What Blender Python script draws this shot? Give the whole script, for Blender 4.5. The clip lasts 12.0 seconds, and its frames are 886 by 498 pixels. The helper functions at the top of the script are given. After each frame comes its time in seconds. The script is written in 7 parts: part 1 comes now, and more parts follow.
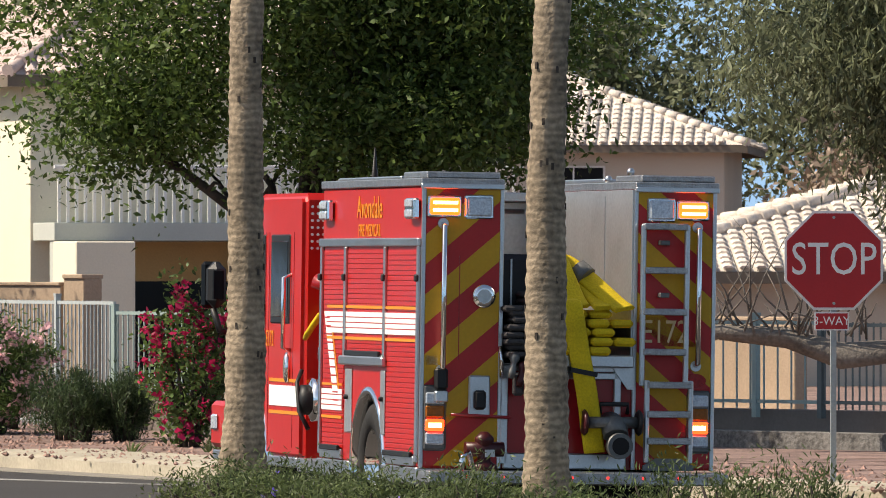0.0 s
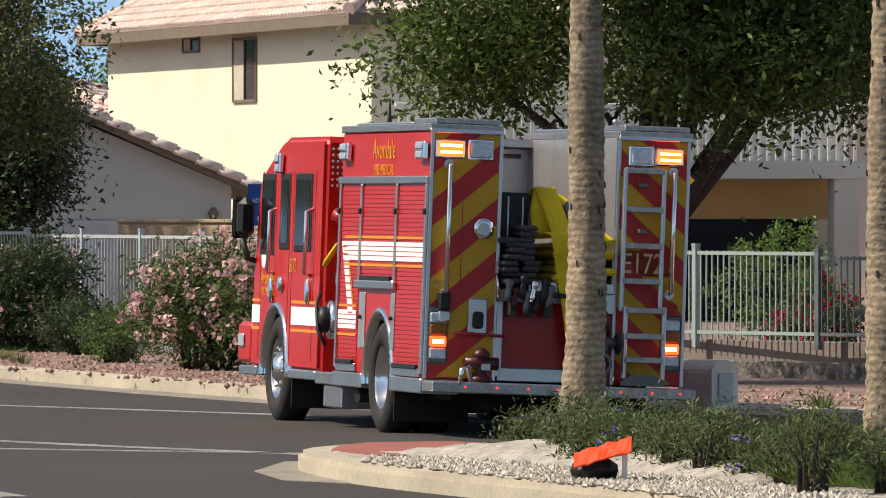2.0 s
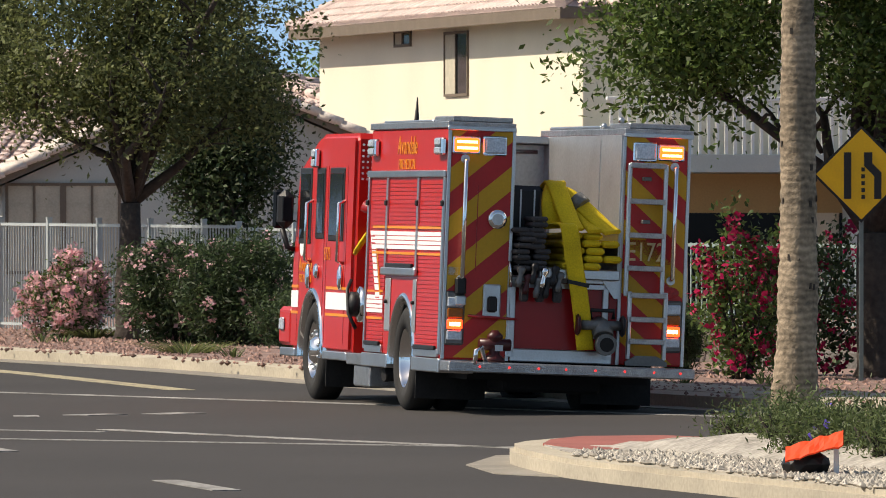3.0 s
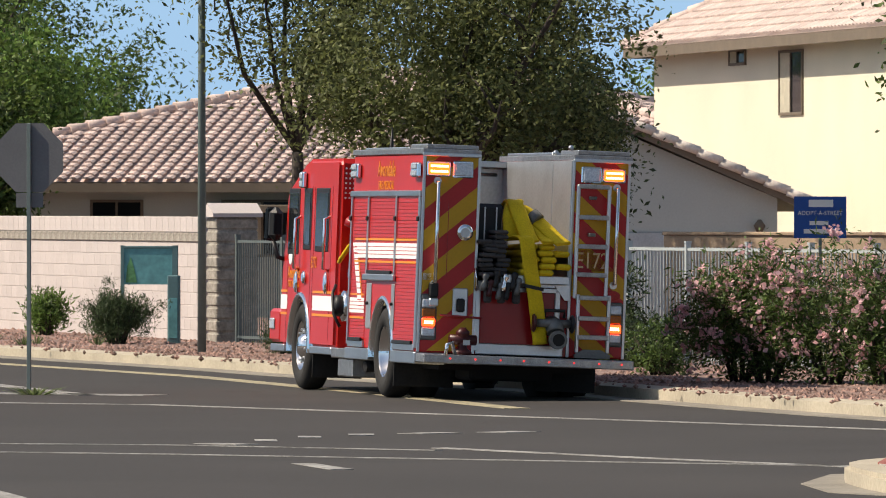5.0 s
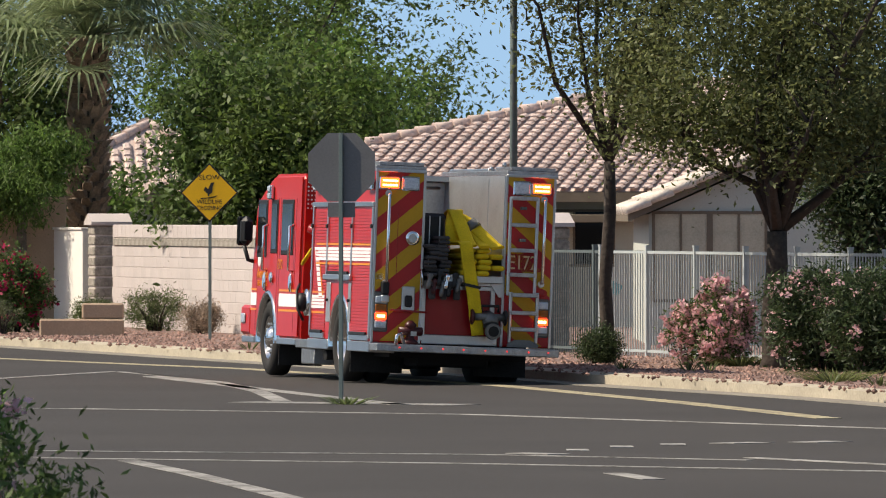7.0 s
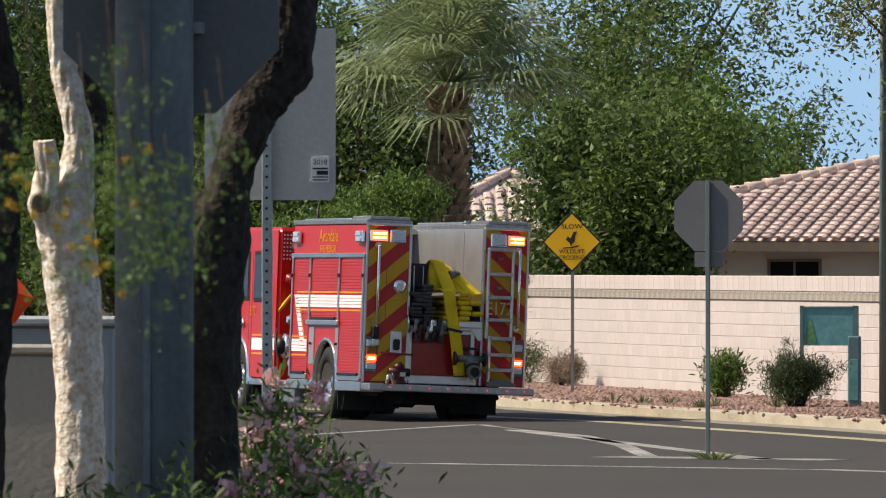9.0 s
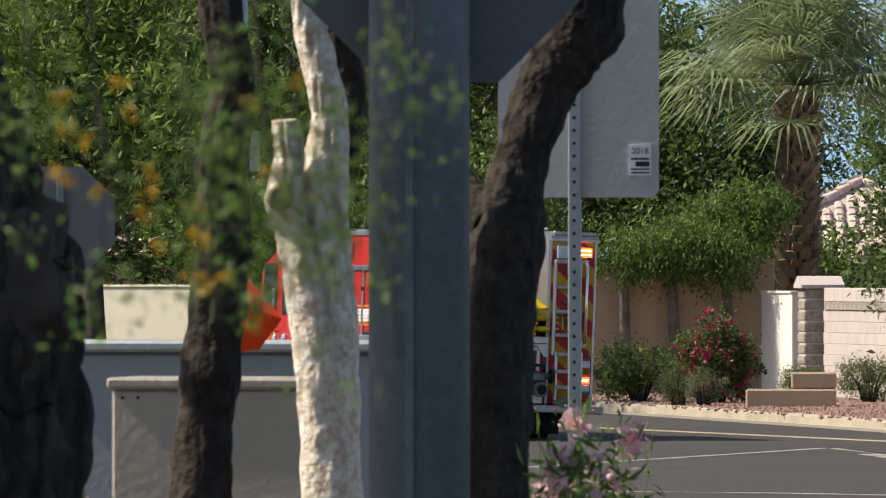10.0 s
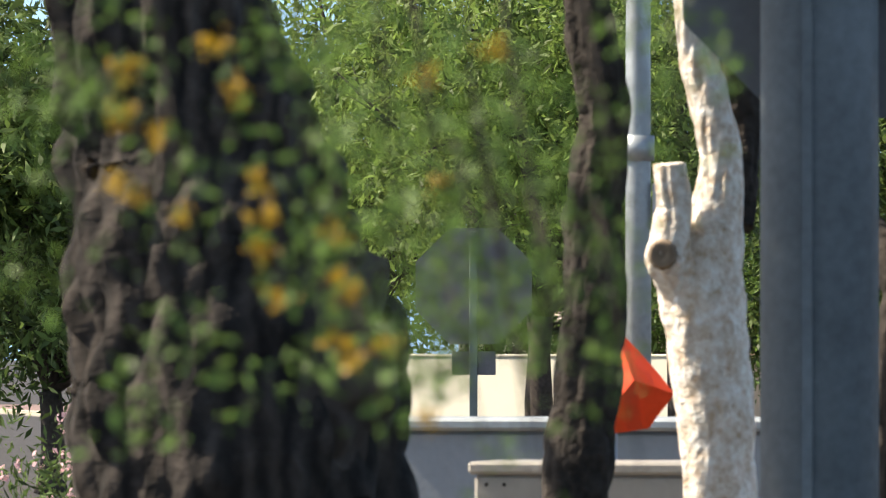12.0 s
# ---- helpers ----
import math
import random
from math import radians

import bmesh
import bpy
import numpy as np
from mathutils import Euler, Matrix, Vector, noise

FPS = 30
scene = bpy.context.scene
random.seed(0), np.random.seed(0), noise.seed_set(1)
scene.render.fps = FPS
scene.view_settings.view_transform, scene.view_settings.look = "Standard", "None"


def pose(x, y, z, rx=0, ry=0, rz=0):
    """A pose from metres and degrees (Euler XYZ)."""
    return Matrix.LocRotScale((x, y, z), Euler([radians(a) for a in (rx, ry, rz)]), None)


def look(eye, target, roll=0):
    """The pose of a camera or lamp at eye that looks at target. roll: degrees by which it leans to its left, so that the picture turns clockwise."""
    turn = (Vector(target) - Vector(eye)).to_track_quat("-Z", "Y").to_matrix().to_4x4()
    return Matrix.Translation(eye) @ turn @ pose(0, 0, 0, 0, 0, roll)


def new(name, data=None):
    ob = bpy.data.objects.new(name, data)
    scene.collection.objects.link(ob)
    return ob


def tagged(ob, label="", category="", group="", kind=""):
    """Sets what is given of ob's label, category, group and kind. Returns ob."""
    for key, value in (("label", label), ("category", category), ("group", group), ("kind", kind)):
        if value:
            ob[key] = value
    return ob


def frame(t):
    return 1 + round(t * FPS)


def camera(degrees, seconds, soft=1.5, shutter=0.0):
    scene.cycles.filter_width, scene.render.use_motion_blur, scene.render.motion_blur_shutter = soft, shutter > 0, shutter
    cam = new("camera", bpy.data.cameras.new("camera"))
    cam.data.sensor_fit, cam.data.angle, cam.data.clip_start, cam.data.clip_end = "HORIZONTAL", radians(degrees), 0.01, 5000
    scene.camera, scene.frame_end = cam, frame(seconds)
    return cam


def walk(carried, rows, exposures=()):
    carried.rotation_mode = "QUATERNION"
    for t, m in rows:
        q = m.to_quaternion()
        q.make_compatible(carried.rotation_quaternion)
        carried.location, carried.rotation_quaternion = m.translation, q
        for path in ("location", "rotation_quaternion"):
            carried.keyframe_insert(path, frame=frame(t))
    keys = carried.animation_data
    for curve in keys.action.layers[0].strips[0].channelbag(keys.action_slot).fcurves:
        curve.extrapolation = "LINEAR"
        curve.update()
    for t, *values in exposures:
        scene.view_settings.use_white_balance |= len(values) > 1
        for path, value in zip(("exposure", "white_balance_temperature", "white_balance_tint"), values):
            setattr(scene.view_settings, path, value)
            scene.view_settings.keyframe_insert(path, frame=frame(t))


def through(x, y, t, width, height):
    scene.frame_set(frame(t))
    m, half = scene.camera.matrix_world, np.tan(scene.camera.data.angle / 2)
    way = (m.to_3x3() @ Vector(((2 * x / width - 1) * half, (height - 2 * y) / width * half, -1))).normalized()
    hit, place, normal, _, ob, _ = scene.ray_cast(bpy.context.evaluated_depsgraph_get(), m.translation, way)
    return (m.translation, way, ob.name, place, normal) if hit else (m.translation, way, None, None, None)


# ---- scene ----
# The camera: a long lens on a verge, panning left after the engine; towards the end it moves up the verge.
cam = camera(5.61, 12.0, soft=0.9)
cam.data.dof.use_dof, cam.data.dof.focus_distance, cam.data.dof.aperture_fstop = True, 75.0, 25.0
walk(cam, [
    (0, pose(-0.000, 0.000, 2.25, 90.052, 0, -0.000)),
    (0.5, pose(-0.000, 0.000, 2.25, 90.020, 0, 0.383)),
    (1, pose(-0.000, 0.000, 2.25, 89.916, 0, 0.881)),
    (1.5, pose(-0.000, 0.000, 2.25, 89.791, 0, 1.461)),
    (2, pose(-0.000, 0.000, 2.25, 89.658, 0, 2.159)),
    (2.5, pose(-0.000, 0.000, 2.25, 89.587, 0, 2.840)),
    (3, pose(-0.000, 0.000, 2.25, 89.619, 0, 3.499)),
    (3.2, pose(-0.000, 0.000, 2.25, 89.644, 0, 3.749)),
    (4.8, pose(-0.000, 0.000, 2.25, 89.726, 0, 5.443)),
    (5, pose(-0.000, 0.000, 2.25, 89.737, 0, 5.619)),
    (5.5, pose(-0.000, 0.000, 2.25, 89.784, 0, 6.166)),
    (6, pose(-0.000, 0.000, 2.25, 89.798, 0, 6.682)),
    (6.5, pose(-0.000, 0.000, 2.25, 89.787, 0, 7.137)),
    (6.7, pose(-0.000, 0.000, 2.25, 89.777, 0, 7.305)),
    (8.3, pose(-0.000, 0.000, 2.25, 90.056, 0, 9.060)),
    (8.5, pose(-0.068, 0.390, 2.25, 90.075, 0, 9.254)),
    (9, pose(-0.483, 2.783, 2.25, 90.114, 0, 9.877)),
    (9.5, pose(-1.233, 7.107, 2.25, 90.225, 0, 10.860)),
    (10, pose(-1.857, 10.706, 2.25, 90.195, 0, 12.090)),
    (10.5, pose(-2.563, 14.779, 2.25, 90.238, 0, 13.140)),
    (11, pose(-2.563, 14.779, 2.25, 90.370, 0, 13.610)),
    (11.5, pose(-2.563, 14.779, 2.25, 90.496, 0, 14.263)),
    (12, pose(-2.563, 14.779, 2.25, 90.634, 0, 15.042)),
], exposures=[(0.0, 0.42, 7450, 11), (0.7, 0.4, 7450, 11), (1.4, 0.3, 7450, 11), (9.0, 0.3, 7450, 11), (10.5, 0.7, 7450, 11), (11.0, 1.02, 7450, 11), (12.0, 1.15, 7450, 11)])

# Daylight
world = bpy.data.worlds.new("sky")
scene.world = world
world.use_nodes = True
SUN_ELEVATION, SUN_AZIMUTH = radians(47), radians(265)   # clockwise from +y
sky = world.node_tree.nodes.new("ShaderNodeTexSky")
sky.sky_type = "NISHITA"
sky.sun_disc = False
sky.sun_elevation = SUN_ELEVATION
sky.sun_rotation = SUN_AZIMUTH
world.node_tree.links.new(sky.outputs[0], world.node_tree.nodes["Background"].inputs[0])
world.node_tree.nodes["Background"].inputs[1].default_value = 0.11
sun = new("sun", bpy.data.lights.new("sun", "SUN"))
sun.data.energy, sun.data.angle, sun.data.color = 4.6, radians(0.53), (1.0, 0.95, 0.87)
sun.matrix_basis = look((0, 0, 60), Vector((0, 0, 60)) - Vector((
    math.sin(SUN_AZIMUTH) * math.cos(SUN_ELEVATION), math.cos(SUN_AZIMUTH) * math.cos(SUN_ELEVATION), math.sin(SUN_ELEVATION))))


# ---- materials ----
def mat(name, col, rough=0.7, metal=0.0, var=0.25, scale=3.0, fine=40.0, bump=0.15, tint=None, island=0.0, coat=0.0, emit=None, random=0.0):
    """A surface with stains at one scale and grain at another."""
    m = bpy.data.materials.new(name)
    m.use_nodes = True
    nt = m.node_tree
    b = nt.nodes["Principled BSDF"]
    b.inputs["Roughness"].default_value, b.inputs["Metallic"].default_value = rough, metal
    b.inputs["Coat Weight"].default_value = coat
    b.inputs["Specular IOR Level"].default_value = 0.35
    b.inputs["Coat Roughness"].default_value = 0.06
    co = nt.nodes.new("ShaderNodeTexCoord")
    n1, n2 = nt.nodes.new("ShaderNodeTexNoise"), nt.nodes.new("ShaderNodeTexNoise")
    n1.inputs["Scale"].default_value, n2.inputs["Scale"].default_value = scale, fine
    n1.inputs["Detail"].default_value, n2.inputs["Detail"].default_value = 5, 4
    for n in (n1, n2):
        nt.links.new(co.outputs["Object"], n.inputs["Vector"])
    add = nt.nodes.new("ShaderNodeMath")
    add.operation = "MULTIPLY_ADD"
    add.inputs[1].default_value = 0.45
    nt.links.new(n2.outputs["Fac"], add.inputs[0])
    half = nt.nodes.new("ShaderNodeMath")
    half.operation = "MULTIPLY"
    half.inputs[1].default_value = 0.55
    nt.links.new(n1.outputs["Fac"], half.inputs[0])
    nt.links.new(half.outputs[0], add.inputs[2])
    ramp = nt.nodes.new("ShaderNodeValToRGB")
    dark = tint if tint else tuple(c * (1 - var) for c in col)
    light = tuple(min(1, c * (1 + var * 0.6)) for c in col)
    ramp.color_ramp.elements[0].position, ramp.color_ramp.elements[1].position = 0.34, 0.66
    ramp.color_ramp.elements[0].color, ramp.color_ramp.elements[1].color = (*dark, 1), (*light, 1)
    nt.links.new(add.outputs[0], ramp.inputs[0])
    last = ramp.outputs[0]
    if island or random:
        hue = nt.nodes.new("ShaderNodeHueSaturation")
        mp = nt.nodes.new("ShaderNodeMapRange")
        amount = island or random
        mp.inputs["To Min"].default_value, mp.inputs["To Max"].default_value = 1 - amount, 1 + amount
        source = nt.nodes.new("ShaderNodeNewGeometry" if island else "ShaderNodeObjectInfo")
        nt.links.new(source.outputs["Random Per Island" if island else "Random"], mp.inputs["Value"])
        nt.links.new(mp.outputs[0], hue.inputs["Value"])
        nt.links.new(last, hue.inputs["Color"])
        last = hue.outputs[0]
    nt.links.new(last, b.inputs["Base Color"])
    if bump:
        bp = nt.nodes.new("ShaderNodeBump")
        bp.inputs["Strength"].default_value, bp.inputs["Distance"].default_value = bump, 0.02
        nt.links.new(n2.outputs["Fac"], bp.inputs["Height"])
        nt.links.new(bp.outputs[0], b.inputs["Normal"])
    if emit:
        b.inputs["Emission Color"].default_value = (*emit[:3], 1)
        b.inputs["Emission Strength"].default_value = emit[3]
    return m


def leaf_mat(name, col, var=0.62, through=0.4):
    m = mat(name, col, rough=0.55, var=0.25, scale=0.6, fine=3, bump=0, island=var)
    nt = m.node_tree
    b = nt.nodes["Principled BSDF"]
    out = nt.nodes["Material Output"]
    tr = nt.nodes.new("ShaderNodeBsdfTranslucent")
    mix = nt.nodes.new("ShaderNodeMixShader")
    mix.inputs[0].default_value = through
    src = b.inputs["Base Color"].links[0].from_socket
    nt.links.new(src, tr.inputs["Color"])
    nt.links.new(b.outputs[0], mix.inputs[1])
    nt.links.new(tr.outputs[0], mix.inputs[2])
    nt.links.new(mix.outputs[0], out.inputs["Surface"])
    return m


M_ASPHALT = mat("asphalt", (0.045, 0.040, 0.037), 0.9, var=0.22, scale=0.25, fine=30, bump=0.3)
M_CONCRETE = mat("kerb_concrete", (0.42, 0.37, 0.285), 0.9, var=0.25, scale=1.2, fine=25)
M_GRAVEL = mat("pink_gravel", (0.25, 0.165, 0.14), 0.95, var=0.55, scale=1.5, fine=14, bump=0.8)
M_STUCCO_YELLOW = mat("cream_stucco", (0.72, 0.665, 0.53), 0.95, var=0.08, scale=0.5, fine=30)
M_STUCCO_GREY = mat("grey_stucco", (0.47, 0.49, 0.45), 0.95, var=0.08, scale=0.5, fine=30)
M_RED = mat("red_paint", (0.47, 0.011, 0.007), 0.35, var=0.06, scale=1, fine=8, bump=0, coat=0.12)
M_GUTTER = mat("gutter_concrete", (0.26, 0.235, 0.195), 0.9, var=0.3, scale=1.2, fine=25)
M_LINE = mat("worn_white_paint", (0.33, 0.32, 0.30), 0.8, var=0.45, scale=1.2, fine=14, tint=(0.07, 0.065, 0.06))
M_LINE_YELLOW = mat("worn_yellow_paint", (0.42, 0.36, 0.22), 0.8, var=0.45, scale=3, fine=20, tint=(0.12, 0.11, 0.09))
M_RED_CONCRETE = mat("red_concrete", (0.30, 0.10, 0.08), 0.9, var=0.2, scale=2, fine=25)
M_WHITE_GRAVEL = mat("pale_gravel", (0.38, 0.35, 0.305), 0.95, var=0.5, scale=3, fine=18, bump=0.9)
M_DIRT = mat("planting_soil", (0.13, 0.10, 0.07), 0.95, var=0.5, scale=2, fine=18, bump=0.8)
M_BLOCK_PINK = mat("pink_block", (0.53, 0.475, 0.455), 0.95, var=0.12, scale=1.5, fine=30, bump=0.2, random=0.05)
M_MORTAR = mat("block_joint", (0.48, 0.43, 0.41), 0.95, var=0.12, scale=2, fine=30)
M_SPLIT = mat("split_face_block", (0.33, 0.30, 0.26), 0.95, var=0.45, scale=6, fine=25, bump=1.0)
M_BLOCK_TAN = mat("tan_block", (0.42, 0.31, 0.22), 0.95, var=0.2, scale=1, fine=30, bump=0.2)
M_ROUGH_STONE = mat("dark_rough_stone", (0.16, 0.15, 0.14), 0.95, var=0.6, scale=5, fine=20, bump=1.0)
M_FENCE = mat("pale_grey_fence_paint", (0.42, 0.46, 0.46), 0.5, 0.1, var=0.1, bump=0.02)
M_FENCE_GREEN = mat("grey_green_fence_paint", (0.30, 0.38, 0.36), 0.5, 0.1, var=0.1, bump=0.02)
M_FENCE_DARK = mat("dark_fence_paint", (0.12, 0.145, 0.145), 0.5, 0.1, var=0.1, bump=0.02)
M_TILE = mat("pink_clay_tile", (0.62, 0.49, 0.44), 0.85, var=0.25, scale=1.2, fine=20, bump=0.1, island=0.14)
M_TILE_PALE = mat("pale_concrete_tile", (0.70, 0.61, 0.53), 0.85, var=0.25, scale=1.2, fine=20, bump=0.1, island=0.10)
M_FASCIA = mat("painted_fascia", (0.17, 0.135, 0.10), 0.7, var=0.15)
M_OCHRE = mat("ochre_stucco", (0.50, 0.34, 0.16), 0.95, var=0.1, scale=0.6, fine=30)
M_TRIM_WHITE = mat("white_painted_trim", (0.75, 0.74, 0.70), 0.6, var=0.06)
M_CURTAIN = mat("pale_curtain", (0.5, 0.46, 0.36), 0.9, var=0.2, scale=4)
M_GALV = mat("galvanised_steel", (0.36, 0.39, 0.40), 0.55, 0.6, var=0.2, scale=3, fine=40, bump=0.05)
M_POLE_GREEN = mat("grey_green_pole_paint", (0.16, 0.20, 0.19), 0.6, 0.2, var=0.15)
M_POLE_GREY = mat("weathered_steel_pole", (0.14, 0.165, 0.18), 0.6, 0.0, var=0.3, scale=3, fine=30, bump=0.05)
M_SIGN_BACK = mat("bare_sign_back", (0.15, 0.15, 0.155), 0.8, 0.0, var=0.12, scale=2, fine=40)
M_SIGN_BACK_PALE = mat("pale_sign_back", (0.42, 0.42, 0.41), 0.8, 0.0, var=0.1, scale=2, fine=40)
M_SIGN_RED = mat("stop_sign_red", (0.42, 0.02, 0.025), 0.45, var=0.08, bump=0)
M_SIGN_WHITE = mat("sign_white", (0.75, 0.75, 0.73), 0.45, var=0.05, bump=0)
M_SIGN_YELLOW = mat("sign_yellow", (0.75, 0.42, 0.01), 0.45, var=0.08, bump=0)
M_SIGN_BLACK = mat("sign_black", (0.015, 0.015, 0.015), 0.5, bump=0)
M_SIGN_BLUE = mat("sign_blue", (0.015, 0.08, 0.32), 0.45, var=0.1, bump=0)
M_TEAL = mat("faded_teal_board", (0.12, 0.34, 0.36), 0.6, var=0.3, scale=4, fine=12, bump=0)
M_TEAL_DARK = mat("teal_painted_steel", (0.10, 0.19, 0.20), 0.6, var=0.15)
M_TEAL_GREEN = mat("teal_board_green", (0.10, 0.28, 0.12), 0.6, var=0.4, scale=9, fine=20, bump=0)
M_ORANGE = mat("orange_vinyl", (0.88, 0.065, 0.012), 0.6, var=0.15, scale=4, fine=20, bump=0.1)
M_CABINET = mat("tan_steel_cabinet", (0.35, 0.32, 0.28), 0.6, 0.1, var=0.1, scale=1, fine=30)
M_CABINET_GREY = mat("blue_grey_cabinet", (0.26, 0.28, 0.30), 0.6, 0.1, var=0.1, scale=1, fine=30)
M_STUMP = mat("cast_stone", (0.68, 0.62, 0.53), 0.9, var=0.2, scale=3, fine=25)
M_PALM_BARK = mat("palm_bark", (0.30, 0.235, 0.165), 0.95, var=0.6, scale=4, fine=22, bump=0.8)
M_BOOT = mat("palm_leaf_base", (0.23, 0.17, 0.12), 0.9, var=0.5, scale=5, fine=25, bump=0.5, island=0.35)
M_BARK_DARK = mat("black_furrowed_bark", (0.042, 0.034, 0.028), 0.95, var=0.75, scale=7, fine=30, bump=1.0)
M_WHITE_BARK = mat("pale_peeling_bark", (0.88, 0.86, 0.81), 0.9, var=0.12, scale=20, fine=48, bump=0.6, tint=(0.52, 0.38, 0.25))
M_DEADWOOD = mat("grey_deadwood", (0.18, 0.155, 0.13), 0.95, var=0.45, scale=4, fine=25, bump=0.8)
L_DARK = leaf_mat("dark_green_leaf", (0.095, 0.145, 0.034))
# brighter leaf: strong sunlight on the far trees is put into its colour
L_LIME_SUNLIT = leaf_mat("sunlit_yellow_green_leaf", (0.17, 0.25, 0.06), through=0.5)
L_GREEN = leaf_mat("green_leaf", (0.095, 0.15, 0.042))
L_BRIGHT = leaf_mat("bright_green_leaf", (0.115, 0.195, 0.045), through=0.45)
L_OLIVE = leaf_mat("olive_leaf", (0.14, 0.16, 0.058))
L_GREY = leaf_mat("grey_green_leaf", (0.16, 0.18, 0.10))
L_DENSE = leaf_mat("deep_green_leaf", (0.055, 0.085, 0.035))
L_SAGE = leaf_mat("sage_leaf", (0.11, 0.145, 0.055))
L_PALM = leaf_mat("palm_frond", (0.25, 0.31, 0.16), var=0.35)
L_DRY = leaf_mat("dry_twig", (0.310, 0.232, 0.171), var=0.4, through=0.1)
L_PINK = leaf_mat("pink_flower", (0.84, 0.52, 0.55), var=0.3)
L_MAGENTA = leaf_mat("magenta_bract", (0.45, 0.016, 0.085), var=0.4)
L_YELLOW = leaf_mat("yellow_flower", (0.40, 0.25, 0.018), var=0.2)
L_PURPLE = leaf_mat("purple_flower", (0.232, 0.155, 0.775), var=0.2)
L_GRASS = leaf_mat("grass_blade", (0.124, 0.202, 0.046), var=0.4)
M_BARK = mat("bark", (0.06, 0.048, 0.04), 0.95, var=0.5, scale=3, fine=16, bump=0.9)
# for small maroon parts, and red panels with their shade put into the colour
M_MAROON_SHADE = mat("maroon_and_shaded_red_paint", (0.30, 0.009, 0.012), 0.3, var=0.06, scale=1, fine=8, bump=0, coat=0.4)
M_CHEV_YELLOW = mat("yellow_reflective_film", (0.52, 0.285, 0.012), 0.45, var=0.1, scale=2, fine=40, bump=0.02)
M_CHEV_RED = mat("red_reflective_film", (0.42, 0.02, 0.022), 0.4, var=0.1, scale=2, fine=40, bump=0.02)
M_WHITE_FILM = mat("white_reflective_film", (0.8, 0.8, 0.78), 0.4, var=0.05, bump=0)
M_ORANGE_FILM = mat("gold_film", (0.75, 0.26, 0.015), 0.35, var=0.08, bump=0)
M_ALU = mat("brushed_aluminium", (0.55, 0.56, 0.57), 0.30, 0.95, var=0.15, scale=2, fine=60, bump=0.05)
M_TREAD = mat("tread_plate", (0.40, 0.40, 0.40), 0.32, 0.85, var=0.3, scale=12, fine=70, bump=0.5)
M_CHROME = mat("chrome", (0.8, 0.8, 0.8), 0.08, 1.0, var=0.04, bump=0)
M_RUBBER = mat("rubber", (0.022, 0.021, 0.02), 0.85, var=0.3, scale=4, fine=30, bump=0.2)
M_BLACK = mat("black_plastic", (0.012, 0.012, 0.013), 0.5, var=0.3, bump=0.05)
M_DARK = mat("underbody_black", (0.012, 0.011, 0.011), 0.8, var=0.3, bump=0.1)
M_GREY_PANEL = mat("grey_metal_panel", (0.50, 0.51, 0.51), 0.38, 0.75, var=0.2, scale=2, fine=30, bump=0.03)
M_HOSE_YELLOW = mat("yellow_hose_jacket", (0.62, 0.43, 0.012), 0.85, var=0.25, scale=4, fine=60, bump=0.3, island=0.12)
M_HOSE_DARK = mat("dark_hose_jacket", (0.055, 0.05, 0.05), 0.9, var=0.4, scale=5, fine=50, bump=0.3, island=0.3)
M_LENS = mat("clear_lens", (0.55, 0.6, 0.66), 0.12, 0.3, var=0.25, scale=30, fine=60, bump=0.2)
M_LENS_RED = mat("red_lens", (0.35, 0.01, 0.01), 0.15, var=0.3, scale=30, fine=60, bump=0.2)
M_LENS_AMBER = mat("amber_lens", (0.35, 0.10, 0.01), 0.15, var=0.3, scale=30, fine=60, bump=0.2)
M_LIT_AMBER = mat("lit_amber_lamp", (0.3, 0.05, 0.01), 0.3, bump=0, emit=(1.0, 0.07, 0.01, 5.0))
M_LIT_WHITE = mat("lit_amber_core", (0.3, 0.1, 0.03), 0.3, bump=0, emit=(1.0, 0.50, 0.20, 6.0))
M_LIT_RED = mat("lit_red_lamp", (0.3, 0.02, 0.01), 0.3, bump=0, emit=(1.0, 0.05, 0.012, 4.5))
M_SMALL_RED = mat("marker_lamp", (0.8, 0.03, 0.03), 0.3, bump=0, emit=(1.0, 0.05, 0.05, 1.2))


def glass_mat():
    m = bpy.data.materials.new("dark_window_glass")
    m.use_nodes = True
    b = m.node_tree.nodes["Principled BSDF"]
    b.inputs["Base Color"].default_value = (0.012, 0.014, 0.016, 1)
    b.inputs["Roughness"].default_value = 0.06
    b.inputs["IOR"].default_value = 1.22
    n = m.node_tree.nodes.new("ShaderNodeTexNoise")
    n.inputs["Scale"].default_value = 1.2
    bp = m.node_tree.nodes.new("ShaderNodeBump")
    bp.inputs["Strength"].default_value, bp.inputs["Distance"].default_value = 0.05, 0.02
    m.node_tree.links.new(n.outputs["Fac"], bp.inputs["Height"])
    m.node_tree.links.new(bp.outputs[0], b.inputs["Normal"])
    return m


M_GLASS = glass_mat()


